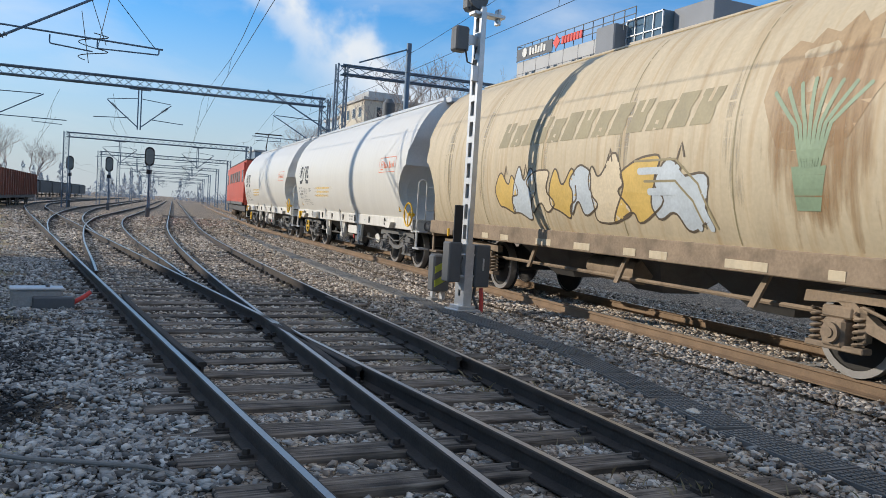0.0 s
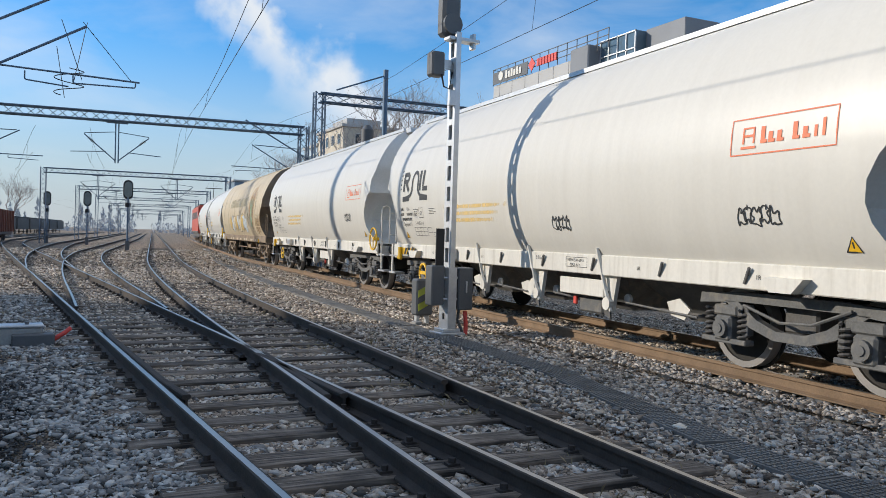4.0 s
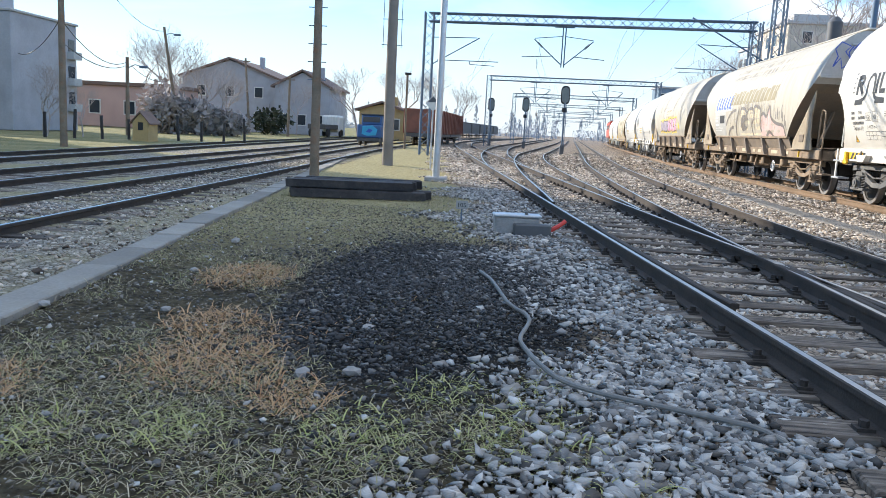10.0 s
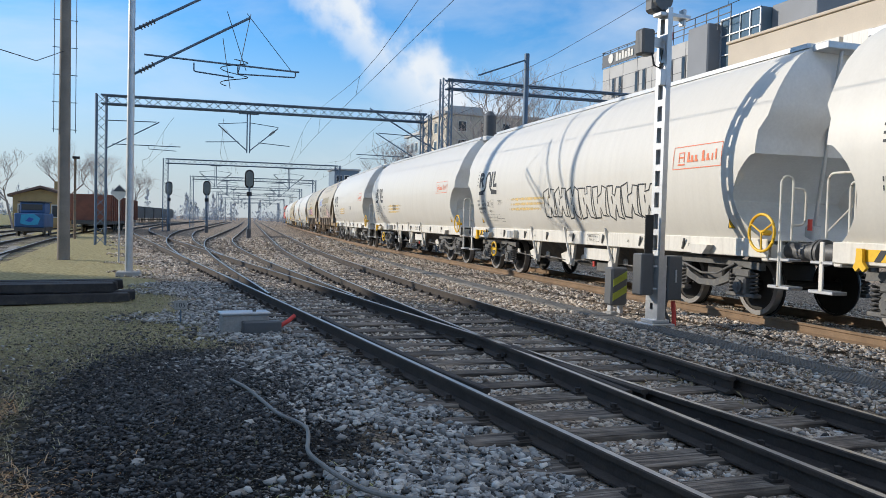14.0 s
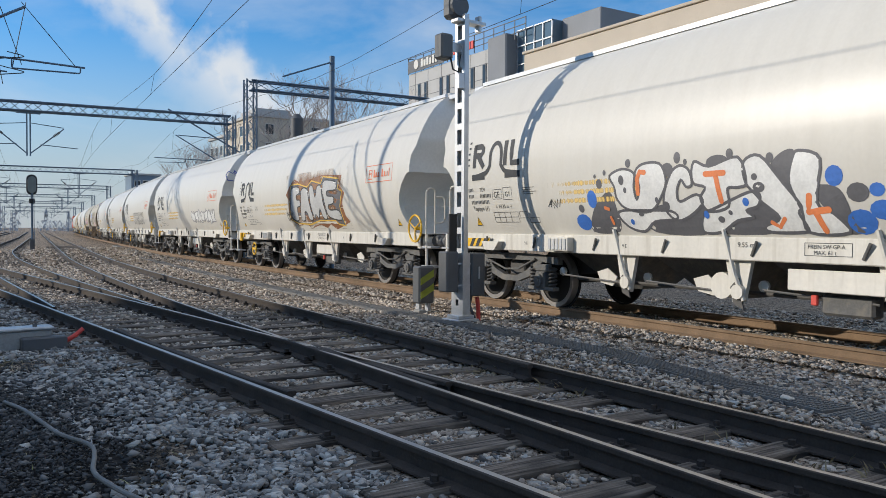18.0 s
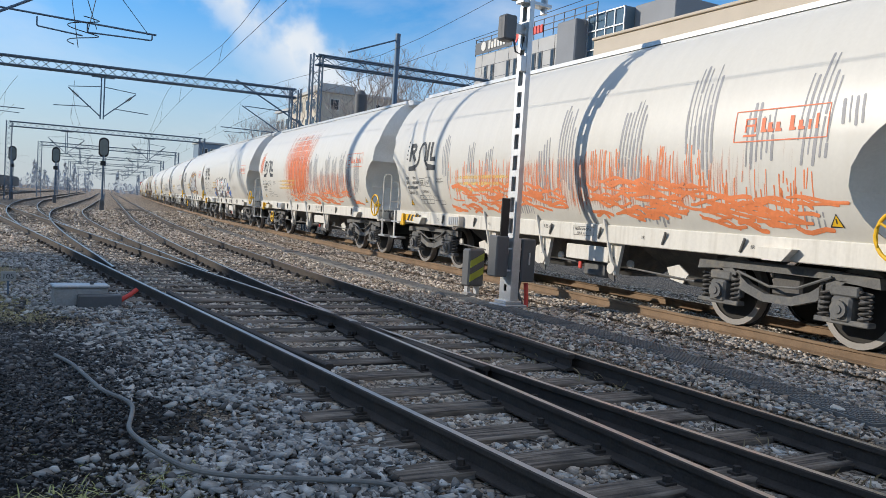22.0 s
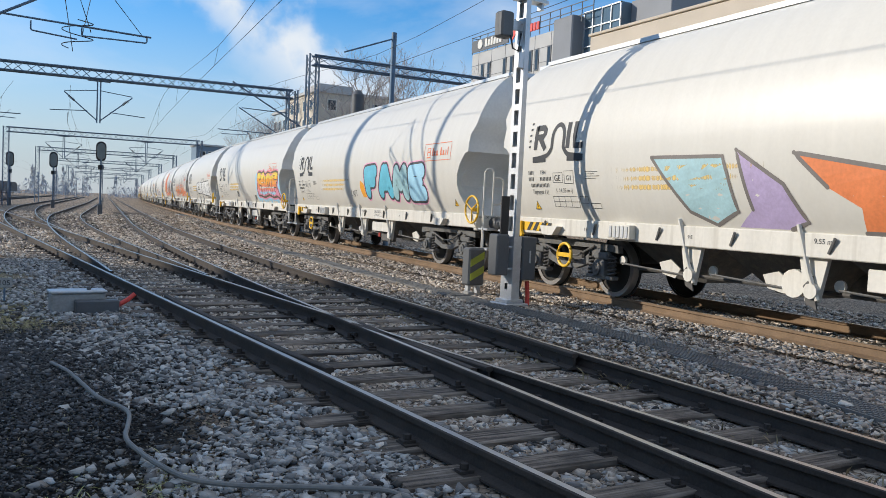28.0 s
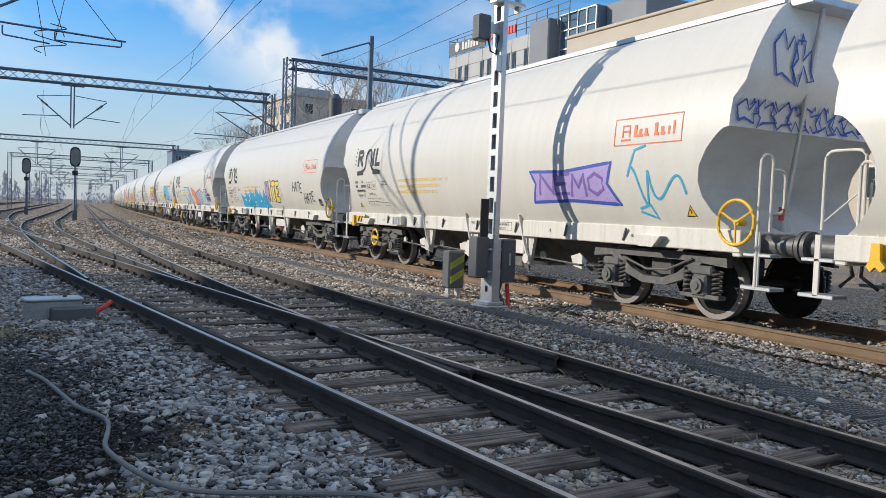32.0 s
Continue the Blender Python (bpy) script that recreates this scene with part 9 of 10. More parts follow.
    bush = island_mat("dark evergreen leaves", [(0.025, 0.035, 0.02), (0.05, 0.06, 0.03), (0.07, 0.07, 0.04)])
    rng = np.random.default_rng(3)
    for (x, y, r, h) in ((-24.5, 80, 2.0, 2.6), (-30, 78, 2.6, 2.2), (-41, 62, 3.5, 2.2), (-34, 80, 2.4, 2.0), (-47, 66, 4, 2.6)):
        leaf_mass("evergreen_bush", x, y, r, h, bush, rng, "dark evergreen bush by the houses")
    twigs = island_mat("tangled brown twigs", [(0.26, 0.22, 0.20), (0.33, 0.29, 0.26), (0.40, 0.35, 0.32)])
    for (x, y, r, h) in ((-27.0, 61, 1.8, 2.9), (-25.0, 61.5, 1.8, 2.6), (-23.0, 62.5, 1.7, 1.9)):
        leaf_mass("twiggy_bush", x, y, r, h, twigs, rng, "tangled bare brown bush behind the tracks", 2400)
    leaf_mass("pale_bush", -28.6, 63.5, 1.9, 3.9, island_mat("pale dry seed heads", [(0.46, 0.38, 0.34), (0.56, 0.48, 0.43), (0.38, 0.32, 0.29)]), rng, "bush with pale dry seed heads", 1200)


def leaf_mass(name, x, y, r, h, material, rng, label, n=900):
    """A bush: a short stem and many small leaf clumps with an uneven outline."""
    g = thing(name, pose(x, y, 0), label, "bush")
    part("stem", tube([(0, 0, 0), (0.1, 0, h * 0.5)], 0.08, 6), BARK, g)
    d = rng.normal(size=(n, 3))
    d /= np.linalg.norm(d, axis=1)[:, None]
    rad = rng.uniform(0.55, 1.0, n) * (1 + 0.2 * np.sin(5 * np.arctan2(d[:, 1], d[:, 0])))
    p = d * rad[:, None] * [r, r, h / 2] + [0, 0, h / 2]
    p[:, 2] = np.maximum(p[:, 2], 0.08)
    a = rng.normal(size=(n, 3)) * 0.16
    b = rng.normal(size=(n, 3)) * 0.16
    v = np.stack([p, p + a, p + a + b, p + b], 1).reshape(-1, 3)
    me = bpy.data.meshes.new("crown")
    me.from_pydata(v.tolist(), [], (np.arange(n * 4).reshape(-1, 4)).tolist())
    me.materials.append(material)
    ob = new("crown", me)
    ob.parent = g


parked()


def bare_tree(x, y, h, seed, spread=0.5, label="bare winter tree with a crown of fine twigs", shared={}):
    rng = random.Random(seed)
    g = thing("bare_tree", pose(x, y, 0), label, "tree", "bare winter trees")
    trunk, limbs = bmesh.new(), bmesh.new()

    def grow(p, d, length, r, depth):
        pts = [p]
        for i in range(3):
            d = (d + Vector((rng.uniform(-1, 1), rng.uniform(-1, 1), rng.uniform(-0.3, 0.6))) * 0.16).normalized()
            pts.append(pts[-1] + d * length / 3)
        tube(pts, max(r, 0.0075), 6 if depth < 2 else 3, trunk if depth == 0 else limbs)
        if depth >= 7:
            return
        for i in range(3 if depth in (0, 1, 2, 3, 4) else 2):
            k = rng.uniform(0.45, 1.0) if i else 1.0
            q = pts[1] + (pts[3] - pts[1]) * k
            side_d = Vector((rng.uniform(-1, 1), rng.uniform(-1, 1), rng.uniform(0.0, 0.8))).normalized()
            grow(q, (d * (1 - spread) + side_d * spread * 1.25).normalized(), length * rng.uniform(0.58, 0.78), r * 0.58, depth + 1)

    grow(Vector((0, 0, 0)), Vector((0, 0, 1)), h * 0.36, h * 0.014, 0)
    part("trunk", trunk, BARK, g)
    part("crown", limbs, BARK, g, "fine bare branch crown")
    return g


TREES = [bare_tree(26, 60, 14.8, 1), bare_tree(22.5, 66, 12.0, 2), bare_tree(31, 66, 14.5, 3)]
for i, (x, y, s) in enumerate(((21, 78, 0.7), (26, 90, 0.9), (36, 66, 0.8))):
    m = pose(x, y, 0, 0, 0, 47 * i) @ Matrix.Diagonal((s, s, s, 1))
    t = copy_thing(TREES[i % 3], pose(x, y, 0, 0, 0, 47 * i))
    t.scale = (s, s, s)
for i, (x, y, s) in enumerate(((-24.6, 40.5, 0.24), (-23.2, 41.5, 0.2), (-26.0, 42.5, 0.27), (-26.0, 64.5, 0.55), (-24.2, 66.0, 0.4), (-28.0, 66.0, 0.36), (-15.5, 80, 0.6), (-13.5, 96, 0.62), (-9.5, 100, 0.6), (-23, 84, 0.5), (-36, 84, 0.75), (-40, 86, 0.7), (-31, 82, 0.45), (-7.0, 112, 0.55), (-46, 60, 0.7))):
    t = copy_thing(TREES[(i + 1) % 3], pose(x, y, 0, 0, 0, 83 * i))
    t.scale = (s, s, s)


def far_woods():
    """A low line of far trees and sheds closing the view."""
    rng = np.random.default_rng(8)
    n = 15000
    x = rng.uniform(-260, 330, n)
    y = 330 + 60 * rng.random(n) + 0.1 * np.abs(x)
    hmax = 4.5 + 2 * np.sin(x * 0.11) + 1.5 * np.sin(x * 0.37 + 1)
    keep = np.abs(x - 27) > 4
    x, y, hmax = x[keep], y[keep], hmax[keep]
    z = rng.uniform(0, 1, len(x)) ** 1.3 * np.maximum(hmax, 2)
    low = np.stack([x, y, z], 1)
    # slim poplars that stand over the hedge line
    stems = 150
    sx, sy, sh = rng.uniform(-200, 260, stems), 335 + 50 * rng.random(stems), rng.uniform(6, 13, stems)
    k = rng.integers(0, stems, 15000)
    hz = rng.random(15000)
    tall = np.stack([sx[k] + rng.normal(size=15000) * 0.9 * (1.1 - hz), sy[k], sh[k] * hz], 1)
    tall = tall[np.abs(tall[:, 0] - 27) > 5]
    p = np.concatenate([low, tall])
    n = len(p)
    a = rng.normal(size=(n, 3)) * [0.35, 0.4, 0.8]
    b = rng.normal(size=(n, 3)) * [0.35, 0.4, 0.8]
    v = np.stack([p, p + a, p + b], 1).reshape(-1, 3)
    me = bpy.data.meshes.new("far_woods")
    me.from_pydata(v.tolist(), [], np.arange(n * 3).reshape(-1, 3).tolist())
    # pale blue-grey stops: distance haze is painted into the twig colour
    me.materials.append(island_mat("winter woods with painted haze", [(0.36, 0.39, 0.43), (0.42, 0.44, 0.47), (0.48, 0.48, 0.48)]))
    tagged(new("far_woods", me), "far line of bare woods, distance haze painted into its colour", "woods", "", "stuff")


far_woods()


# ---- sleepers ----
def sleepers():
    wood = [sleeper_mesh(2.6 + 0.2 * i, 0.25, 0.16, 0.012, "wooden_sleeper", WOOD) for i in range(3)]
    conc = sleeper_mesh(2.6, 0.27, 0.18, 0.02, "concrete_sleeper", CONCRETE)
    rng = random.Random(2)
    pad = bpy.data.meshes.new("rail_fastener")
    b = box(-0.15, 0.15, -0.07, 0.07, 0.0, 0.022)
    for x in (-0.105, 0.105):
        cyl((x, 0.0, 0.02), (x, 0.0, 0.075), 0.026, 6, None, b)
        box(x - 0.045, x + 0.045, -0.035, 0.035, 0.022, 0.04, 0.0, b)
    b.to_mesh(pad)
    b.free()
    pad.materials.append(RUST)
    long_meshes = {}
    y = -4.0
    while y < 24:
        a, c = xA(y) - 1.25, xB(y) + 1.3
        if c - a < 5.6:
            k = round(c - a, 1)
            k = (k, rng.choice((0.22, 0.25, 0.275)))
            if k not in long_meshes:
                long_meshes[k] = sleeper_mesh(k[0], k[1], 0.16, 0.012, "turnout_timber", WOOD)
            placed("turnout_timber", long_meshes[k], track_a, (a + c) / 2 + rng.uniform(-0.12, 0.12), y + rng.uniform(-0.025, 0.025), rng.uniform(0.0, 0.03), rng.uniform(-1.1, 1.1))
        else:
            placed("wooden_sleeper", wood[0], track_b, xB(y), y, rng.uniform(-0.01, 0.004), rng.uniform(-1, 1))
            placed("wooden_sleeper", wood[2], track_a, xA(y) + 0.25, y, rng.uniform(-0.01, 0.004), rng.uniform(-1, 1) + 4)
        for f, d, tr in ((xB, -0.75, track_b), (xB, 0.75, track_b), (xA, -0.75, track_a), (xA, 0.75, track_a)):
            if y > 1:
                placed("rail_fastener", pad, tr, f(y) + d, y, 0.0)
        y += 0.62
    while y < 70:
        placed("wooden_sleeper", wood[0], track_b, xB(y), y, 0.0, rng.uniform(-1, 1) - 3)
        if y < 60:
            placed("wooden_sleeper", wood[2], track_a, xA(y) + (0.4 if y < 40 else 0), y, 0.0, rng.uniform(-1, 1) + 4)
            placed("wooden_sleeper", wood[0], track_c, polyC(y), y, -0.008, rng.uniform(-1, 1))
        y += 0.62
    y = -3.0
    while y < 70:
        placed("concrete_sleeper", conc, track_main, xT(y), y, RAIL_T - 0.165, -2 + rng.uniform(-1, 1))
        y += 0.6
    for f, tr, y1 in ((polyE, track_e, 60), (polyF, track_f, 50)):
        y = 4.0
        while y < y1:
            placed("wooden_sleeper", wood[0], tr, f(y), y, -0.012, rng.uniform(-1, 1) + 2)
            y += 0.62


sleepers()


# ---- stones and grass ----
def scatter_mesh(name, kinds, place, scale, material, label, category, seed, tall=1.0, uneven=0.12):
    """One joined mesh of many small copies of a few shapes, each turned and stretched by chance."""
    rng = np.random.default_rng(seed)
    pick = rng.integers(0, len(kinds), len(place))
    m = len(kinds[0][1][0])
    verts, faces, base = [], [], 0
    for kind, (shape_v, shape_f) in enumerate(kinds):
        at, size = place[pick == kind], scale[pick == kind]
        n, k = len(at), len(shape_v)
        v = np.repeat(shape_v[None], n, 0) * (1 + uneven * rng.normal(size=(n, k, 1)).clip(-1, 1))
        v *= np.stack([rng.uniform(0.85, 1.45, n), rng.uniform(0.7, 1.1, n), rng.uniform(0.6, 1.0, n) * tall], 1)[:, None]
        a, b = rng.uniform(0, 6.28, n), rng.uniform(-0.6, 0.6, n)
        ca, sa, cb, sb = np.cos(a), np.sin(a), np.cos(b), np.sin(b)
        r = np.zeros((n, 3, 3))
        r[:, 0, 0], r[:, 0, 1], r[:, 1, 0], r[:, 1, 1], r[:, 2, 2] = ca, -sa, sa, ca, 1
        t = np.zeros((n, 3, 3))
        t[:, 0, 0], t[:, 1, 1], t[:, 1, 2], t[:, 2, 1], t[:, 2, 2] = 1, cb, -sb, sb, cb
        verts.append((np.einsum("nij,njk,nvk->nvi", r, t, v) * size[:, None, None] + at[:, None]).reshape(-1, 3))
        faces.append((shape_f[None] + base + k * np.arange(n)[:, None, None]).reshape(-1))
        base += n * k
    v, f = np.concatenate(verts), np.concatenate(faces)
    me = bpy.data.meshes.new(name)
    me.vertices.add(len(v))
    me.vertices.foreach_set("co", v.reshape(-1).astype(np.float32))
    me.loops.add(len(f))
    me.loops.foreach_set("vertex_index", f.astype(np.int32))
    nf = len(f) // m
    me.polygons.add(nf)
    me.polygons.foreach_set("loop_start", np.arange(nf, dtype=np.int32) * m)
    me.polygons.foreach_set("loop_total", np.full(nf, m, dtype=np.int32))
    me.update(calc_edges=True)
    me.materials.append(material)
    return tagged(new(name, me), label, category, "", "stuff")


def stone_shapes(points=9, count=7):
    """Angular broken stones: hulls round a few points by chance, flatter than wide."""
    rng = np.random.default_rng(77)
    kinds = []
    for _ in range(count):
        bm = bmesh.new()
        d = rng.normal(size=(points, 3))
        d /= np.linalg.norm(d, axis=1)[:, None]
        for p in d * rng.uniform(0.85, 1.25, (points, 1)) * [1.15, 0.95, 0.72]:
            bm.verts.new(p)
        bmesh.ops.convex_hull(bm, input=bm.verts[:])
        bmesh.ops.delete(bm, geom=[q for q in bm.verts if not q.link_faces], context="VERTS")
        bm.verts.index_update()
        kinds.append((np.array([p.co[:] for p in bm.verts]), np.array([[q.index for q in p.verts] for p in bm.faces])))
        bm.free()
    return kinds


YS = np.arange(-5, 64, 0.5)


def ballast():
    rng = np.random.default_rng(5)
    kinds = stone_shapes()
    # near field dense, thinning out with distance
    parts_xy = []
    for (x0, x1, y0, y1, per) in ((-1.2, 7.0, 2.2, 7.0, 1500), (-3.0, 10.5, 7.0, 13.0, 800), (-4.5, 11.0, 13.0, 22.0, 480), (7.0, 11.5, 2.0, 13.0, 200), (-5.0, 11.5, 22.0, 34.0, 210), (-6.0, 13.5, 34.0, 62.0, 26), (0.4, 9.5, -3.5, 2.2, 260)):
        n = int((x1 - x0) * (y1 - y0) * per)
        parts_xy.append(np.stack([rng.uniform(x0, x1, n), rng.uniform(y0, y1, n)], 1))
    p = np.concatenate(parts_xy)
    x, y = p[:, 0], p[:, 1]
    ax = np.array([xA(q) for q in YS])
    ax = np.interp(y, YS, ax)
    bx = np.array([xB(q) for q in y])
    # left border of the ballast
    edge = ax - 2.35 + 0.5 * np.sin(y * 1.3) + 0.35 * np.sin(y * 3.1 + 1) + rng.normal(size=len(x)) * 0.25
    keep = x > edge
    # few stones on the timbers, none in the rails
    phase = np.mod(y + 4.0 + 0.31, 0.62)
    on = (np.abs(phase - 0.31) < 0.15) & (x > ax - 1.3) & (x < bx + 1.35) & (y < 24)
    litter = 0.10 + 0.30 * np.clip(np.sin(x * 2.9 + 1.3 * np.sin(y * 2.2)) + np.sin(y * 3.7 + x) - 0.3, 0, 1)
    keep &= ~(on & (rng.random(len(x)) > litter))
    for rx in (ax - 0.75, ax + 0.75, bx - 0.75, bx + 0.75):
        keep &= np.abs(x - rx) > 0.10
    keep &= ~((np.abs(x - 5.55 - 0.165 * np.clip(y - 8, -3.6, 0)) < 0.2) & (y < 20) & (rng.random(len(x)) > 0.02))
    tx = 7.83 + 0.03 * y
    for d in (-0.75, 0.75):
        keep &= np.abs(x - tx - d) > 0.09
    # thinner cover on the soil between the tracks
    soil = (x > bx + 1.3) & (x < 5.3) & (rng.random(len(x)) < 0.35)
    keep &= ~soil
    x, y = x[keep], y[keep]
    n = len(x)
    s = rng.gamma(4.2, 0.0052, n).clip(0.010, 0.042)
    crib = (x > np.interp(y, YS, [xA(q) for q in YS]) - 1.0) & (x < 4.4) & (y < 26)
    s = s * (1 + 0.03 * np.clip(y - 20, 0, 30))
    z = s * 0.3 + 0.012 * rng.random(n) - 0.005 + np.where(x > 6.6, 0.05, 0.0) - np.where(crib, 0.035 * np.clip((15.0 - y) / 5.0, 0.15, 1.0), 0.0)
    fresh = (x < np.interp(y, YS, [xA(q) for q in YS]) - 0.5 + 0.3 * rng.normal(size=n)) & (y < 20) | (rng.random(n) < 0.25) & (y < 11)
    place = np.stack([x, y, z], 1)
    scatter_mesh("fresh_ballast", kinds, place[fresh], s[fresh], STONE, "loose pale grey crushed stone ballast", "ballast", 6)
    scatter_mesh("stained_ballast", kinds, place[~fresh], s[~fresh], STONEBROWN, "rust stained brown crushed stone ballast", "ballast", 16)
    n = 5200
    gx, gy = rng.uniform(-6.6, -3.9, n), rng.uniform(4, 30, n)
    gx = gx - 0.1215 * gy + 0.42
    gs = rng.gamma(4.0, 0.005, n).clip(0.008, 0.04)
    k = np.abs(gx + 6.55 + 0.025 * gy - 0.75) > 0.1
    scatter_mesh("yard_gravel", kinds, np.stack([gx, gy, gs * 0.25 - 0.01], 1)[k], gs[k], STONEBROWN, "loose brown gravel beside the yard track", "gravel", 26)
    # dark rubble of the spilt patch
    n = 34000
    a, r = rng.uniform(0, 6.28, n), np.sqrt(rng.random(n)) * (1 + 0.3 * rng.normal(size=n))
    lobe = 1 + 0.16 * np.sin(3 * a + 1) + 0.1 * np.sin(7 * a)
    px, py = -1.2 + 1.3 * lobe * r * np.cos(a), 7.7 + 3.0 * lobe * r * np.sin(a)
    s = rng.gamma(2.2, 0.004, n).clip(0.004, 0.03)
    hump = 0.05 * np.clip(1.1 - r, 0, 1) - 0.008
    scatter_mesh("dark_rubble", kinds, np.stack([px, py, s * 0.3 + hump], 1), s, island_mat("dark wet soil crumbs", [(0.015, 0.014, 0.0135), (0.045, 0.043, 0.042), (0.105, 0.10, 0.097), (0.025, 0.024, 0.023), (0.065, 0.062, 0.058), (0.24, 0.23, 0.215)]), "pile of dark spilt soil and rubble", "rubble", 7)


ballast()


def grass():
    rng = np.random.default_rng(12)
    # lying stems, arched and thin
    tv = np.array([[-0.026, 0, 0], [0.026, 0, 0], [-0.028, 0.3, 0.20], [0.028, 0.3, 0.20], [-0.020, 0.68, 0.24], [0.020, 0.68, 0.24], [-0.006, 1.0, 0.06], [0.006, 1.0, 0.06]])
    tf = np.array([[0, 1, 3, 2], [2, 3, 5, 4], [4, 5, 7, 6]])

    def sow(name, n, x0, x1, y0, y1, want, size, colours, label, seed, power=1.4):
        x, y = rng.uniform(x0, x1, n), y0 + (y1 - y0) * rng.random(n) ** power
        inside = ((x + 1.2) / 1.25) ** 2 + ((y - 7.7) / 2.7) ** 2 < 1
        keep = want(x, y) & (x < 0.75 - 0.1 * y - 0.9 * rng.random(n)) & (x > -3.14 - 0.1215 * y) & (~inside | (rng.random(n) < 0.08))
        x, y = x[keep], y[keep]
        s = rng.uniform(size[0], size[1], len(x))
        scatter_mesh(name, [(tv, tf)], np.stack([x, y, 0 * x - 0.006], 1), s, island_mat(label + " blades", colours), label, "grass", seed, 0.6, 0.05)

    field = lambda x, y: np.sin(x * 2.3 + np.sin(y * 1.7)) + np.sin(y * 2.1 + x * 0.7) + 0.7 * np.sin(4.3 * x - 3.1 * y) + 0.5 * np.sin(9.1 * x + 6.3 * y)
    noise = lambda x: rng.normal(size=len(x))
    sow("grass", 260000, -5.2, 0.6, 2.2, 19.0, lambda x, y: field(x, y) + 0.8 * noise(x) > np.where(y < 8, 0.1, -0.5), (0.03, 0.095), [(0.20, 0.22, 0.07), (0.34, 0.33, 0.13), (0.52, 0.44, 0.27), (0.13, 0.12, 0.06), (0.60, 0.51, 0.35), (0.19, 0.145, 0.09), (0.27, 0.23, 0.16), (0.44, 0.43, 0.18)], "patchy winter grass, olive green", 13)
    spots = [(-2.3, 5.1, 0.42), (-1.9, 6.0, 0.36), (-2.6, 5.9, 0.3), (-1.7, 4.6, 0.22), (-3.3, 4.4, 0.3), (-1.5, 7.1, 0.2), (-2.9, 7.6, 0.4)]
    near = lambda x, y, pts: np.min([((x - a) ** 2 + ((y - b) * 0.8) ** 2) / r ** 2 for a, b, r in pts], 0)
    sow("dead_grass", 46000, -4.0, -0.8, 3.2, 9.0, lambda x, y: near(x, y, spots) + 0.3 * noise(x) < 1.0, (0.05, 0.13), [(0.46, 0.27, 0.13), (0.60, 0.38, 0.19), (0.42, 0.22, 0.10), (0.54, 0.40, 0.25)], "tangled dead straw brown grass", 15, 1.0)
    tufts = [(-0.95, 4.9, 0.22), (-0.5, 4.3, 0.3), (-0.85, 5.5, 0.16), (-0.35, 5.1, 0.18), (-1.25, 4.2, 0.26), (-1.5, 6.6, 0.14), (-0.1, 3.9, 0.22), (-2.7, 3.9, 0.2), (-2.1, 4.1, 0.2)]
    sow("green_tuft", 24000, -3.2, 0.3, 3.2, 7.2, lambda x, y: near(x, y, tufts) + 0.35 * noise(x) < 1.0, (0.045, 0.12), [(0.36, 0.38, 0.12), (0.48, 0.48, 0.18), (0.30, 0.31, 0.12), (0.54, 0.50, 0.25)], "fresh green grass tufts", 17, 1.0)
    # crumbs of soil and plant litter between the tufts
    n = 42000
    x, y = rng.uniform(-5.2, 0.5, n), 2.3 + 12 * rng.random(n) ** 1.3
    k = (x > -3.12 - 0.1215 * y) & (x < 0.6 - 0.1 * y - 0.5 * rng.random(n))
    s = rng.gamma(2.6, 0.0034, n).clip(0.004, 0.022)
    scatter_mesh("soil_crumbs", stone_shapes(7, 5), np.stack([x, y, s * 0.25], 1)[k], s[k], island_mat("crumbled soil and litter", [(0.05, 0.042, 0.035), (0.14, 0.12, 0.095), (0.24, 0.205, 0.165), (0.07, 0.06, 0.05), (0.34, 0.29, 0.23), (0.11, 0.10, 0.07)]), "crumbled soil and plant litter between the grass", "soil", 21, 0.7)
    n = 1500
    x, y = rng.uniform(-4.6, 0.3, n), rng.uniform(2.6, 12, n)
    k = (x > -3.1 - 0.1215 * y) & (x < 0.5 - 0.1 * y) & (((x + 1.35) / 1.35) ** 2 + ((y - 7.5) / 2.8) ** 2 > 1)
    kinds = stone_shapes()
    s = rng.gamma(3.0, 0.004, n).clip(0.005, 0.024)
    scatter_mesh("scattered_stone", kinds, np.stack([x, y, s * 0.3], 1)[k], s[k], STONE, "pale stones scattered in the grass", "stones", 18)
    tv = np.array([[-0.06, 0, 0], [0.06, 0, 0], [0.04, 0.45, 0.5], [-0.02, 1.0, 0.7]])
    tf = np.array([[0, 1, 2, 3]])
    # dry weeds along the rails
    n = 2600
    y = rng.uniform(3, 16, n)
    x = np.where(rng.random(n) < 0.6, 3.75 + rng.normal(size=n) * 0.22, rng.uniform(2.6, 6.6, n))
    k = np.sin(y * 4.3) + np.sin(y * 1.7 + 2) + rng.normal(size=n) * 0.6 > 0.6
    x, y = x[k], y[k]
    scatter_mesh("dry_weeds", [(tv, tf)], np.stack([x, y, 0 * x], 1), rng.uniform(0.04, 0.11, len(x)), island_mat("dry weed stalks", [(0.20, 0.15, 0.08), (0.33, 0.26, 0.15), (0.16, 0.14, 0.06)]), "dry winter weeds along the rails", "weeds", 14)


grass()


# ---- movement ----
RUN = [(0, 1.98), (2, 16.88), (4, 31.92), (6, 47.03), (8, 62.42), (10, 77.95), (12, 93.75), (14, 109.96), (16, 126.46), (18, 143.18), (20, 160.11), (22, 177.12), (24, 194.27), (26, 211.57), (28, 229.12), (30, 247.0), (32, 265.02)]


def car_pose(y):
    turn = -math.degrees(math.atan((xT(y + 5) - xT(y - 5)) / 10))
    return pose(xT(y), y, RAIL_T, 0, 0, turn)


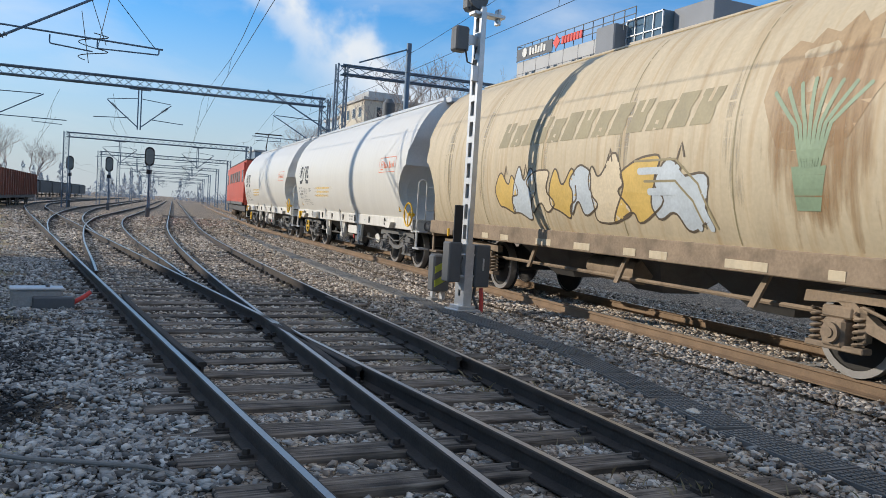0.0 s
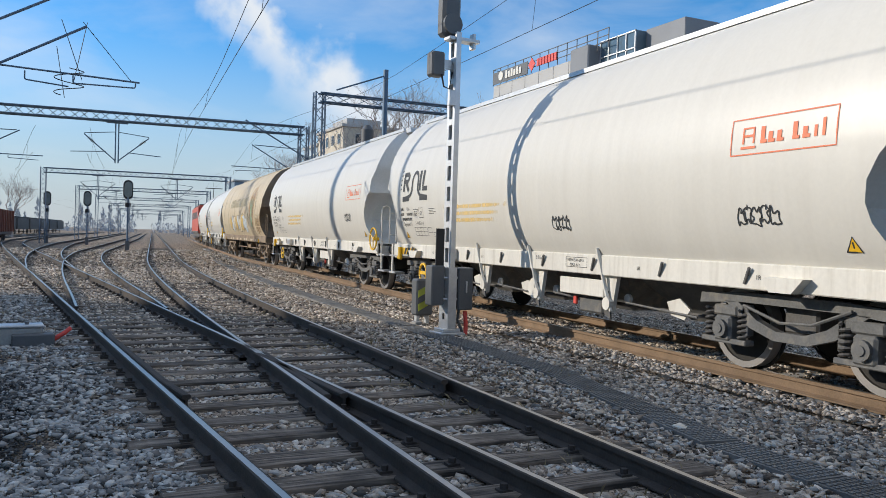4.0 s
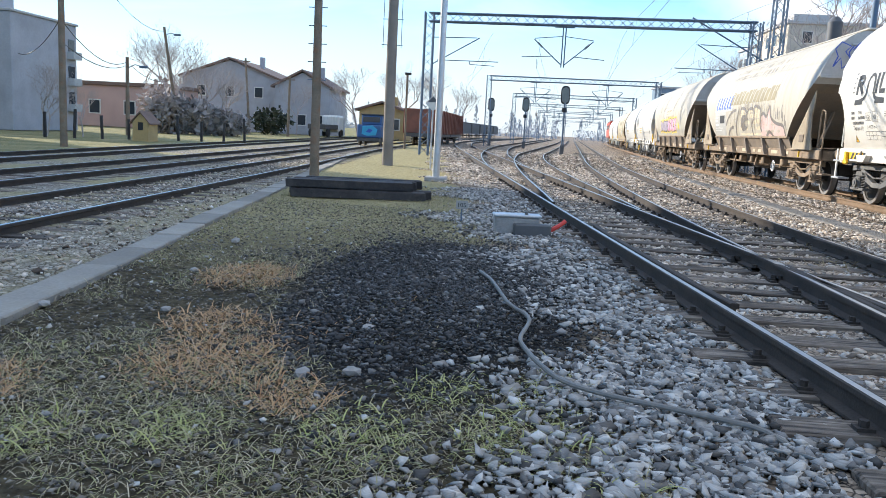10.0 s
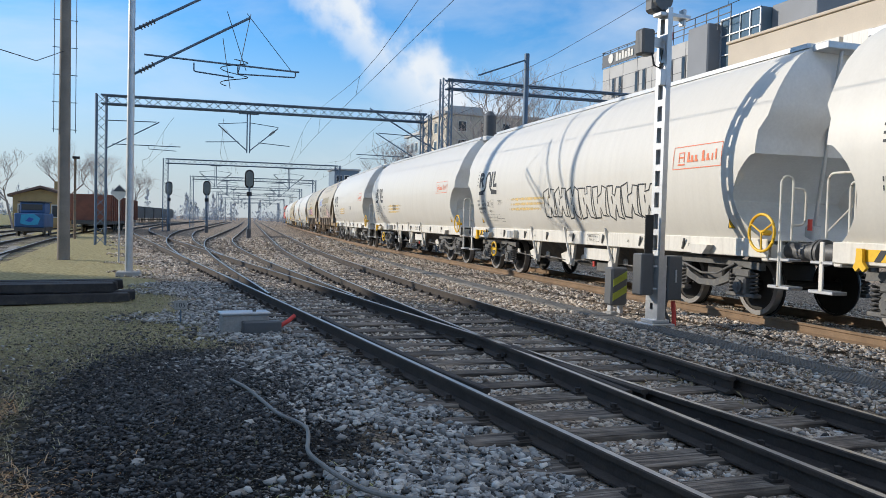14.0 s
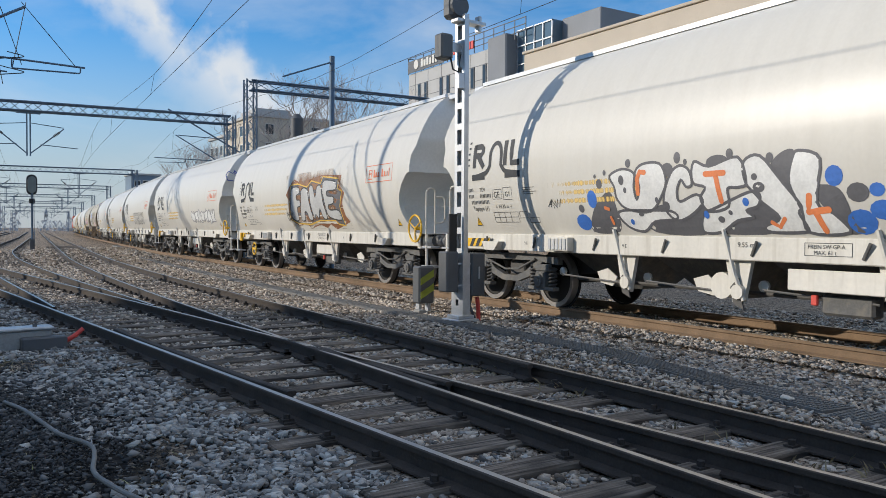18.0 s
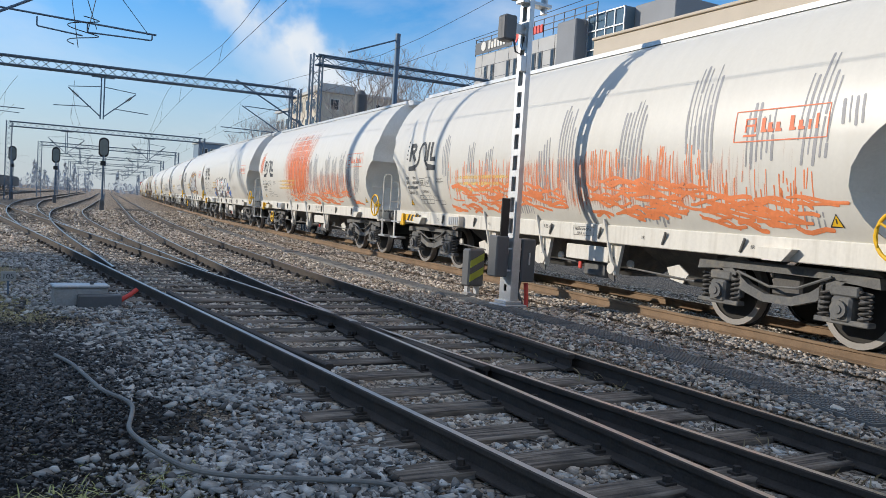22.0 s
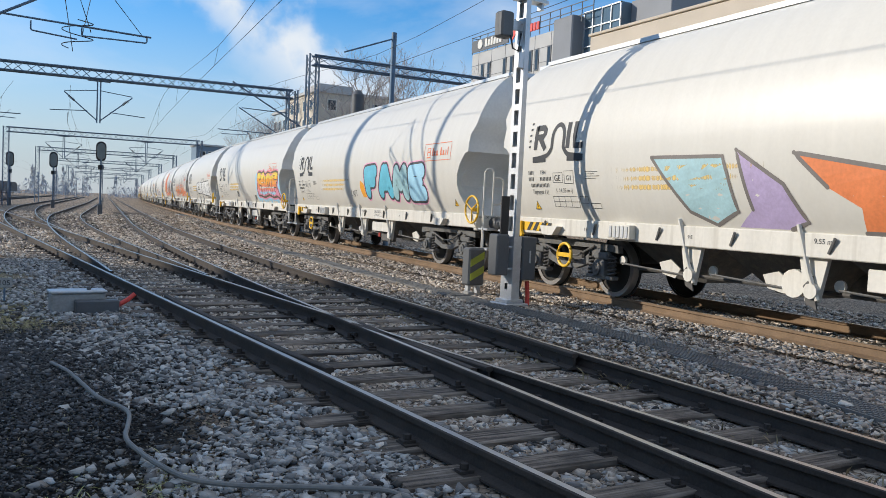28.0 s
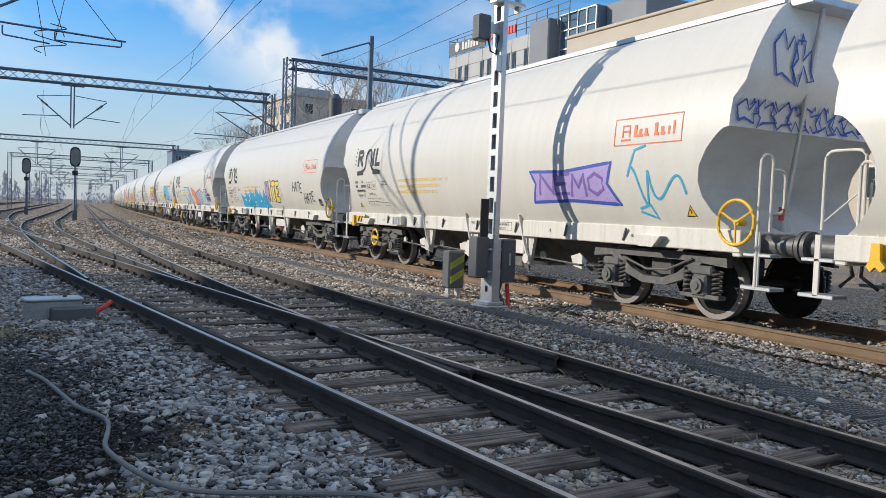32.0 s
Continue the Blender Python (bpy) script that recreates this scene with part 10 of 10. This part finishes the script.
def motions():
    for i, car in enumerate(TRAIN):
        # distance of the car's middle ahead of the gap behind car 3
        ahead = 14.35 * (3.5 - i) if i else 14.35 * 3 + 8.4
        walk(car, [(t, car_pose(s + ahead)) for t, s in RUN])


motions()
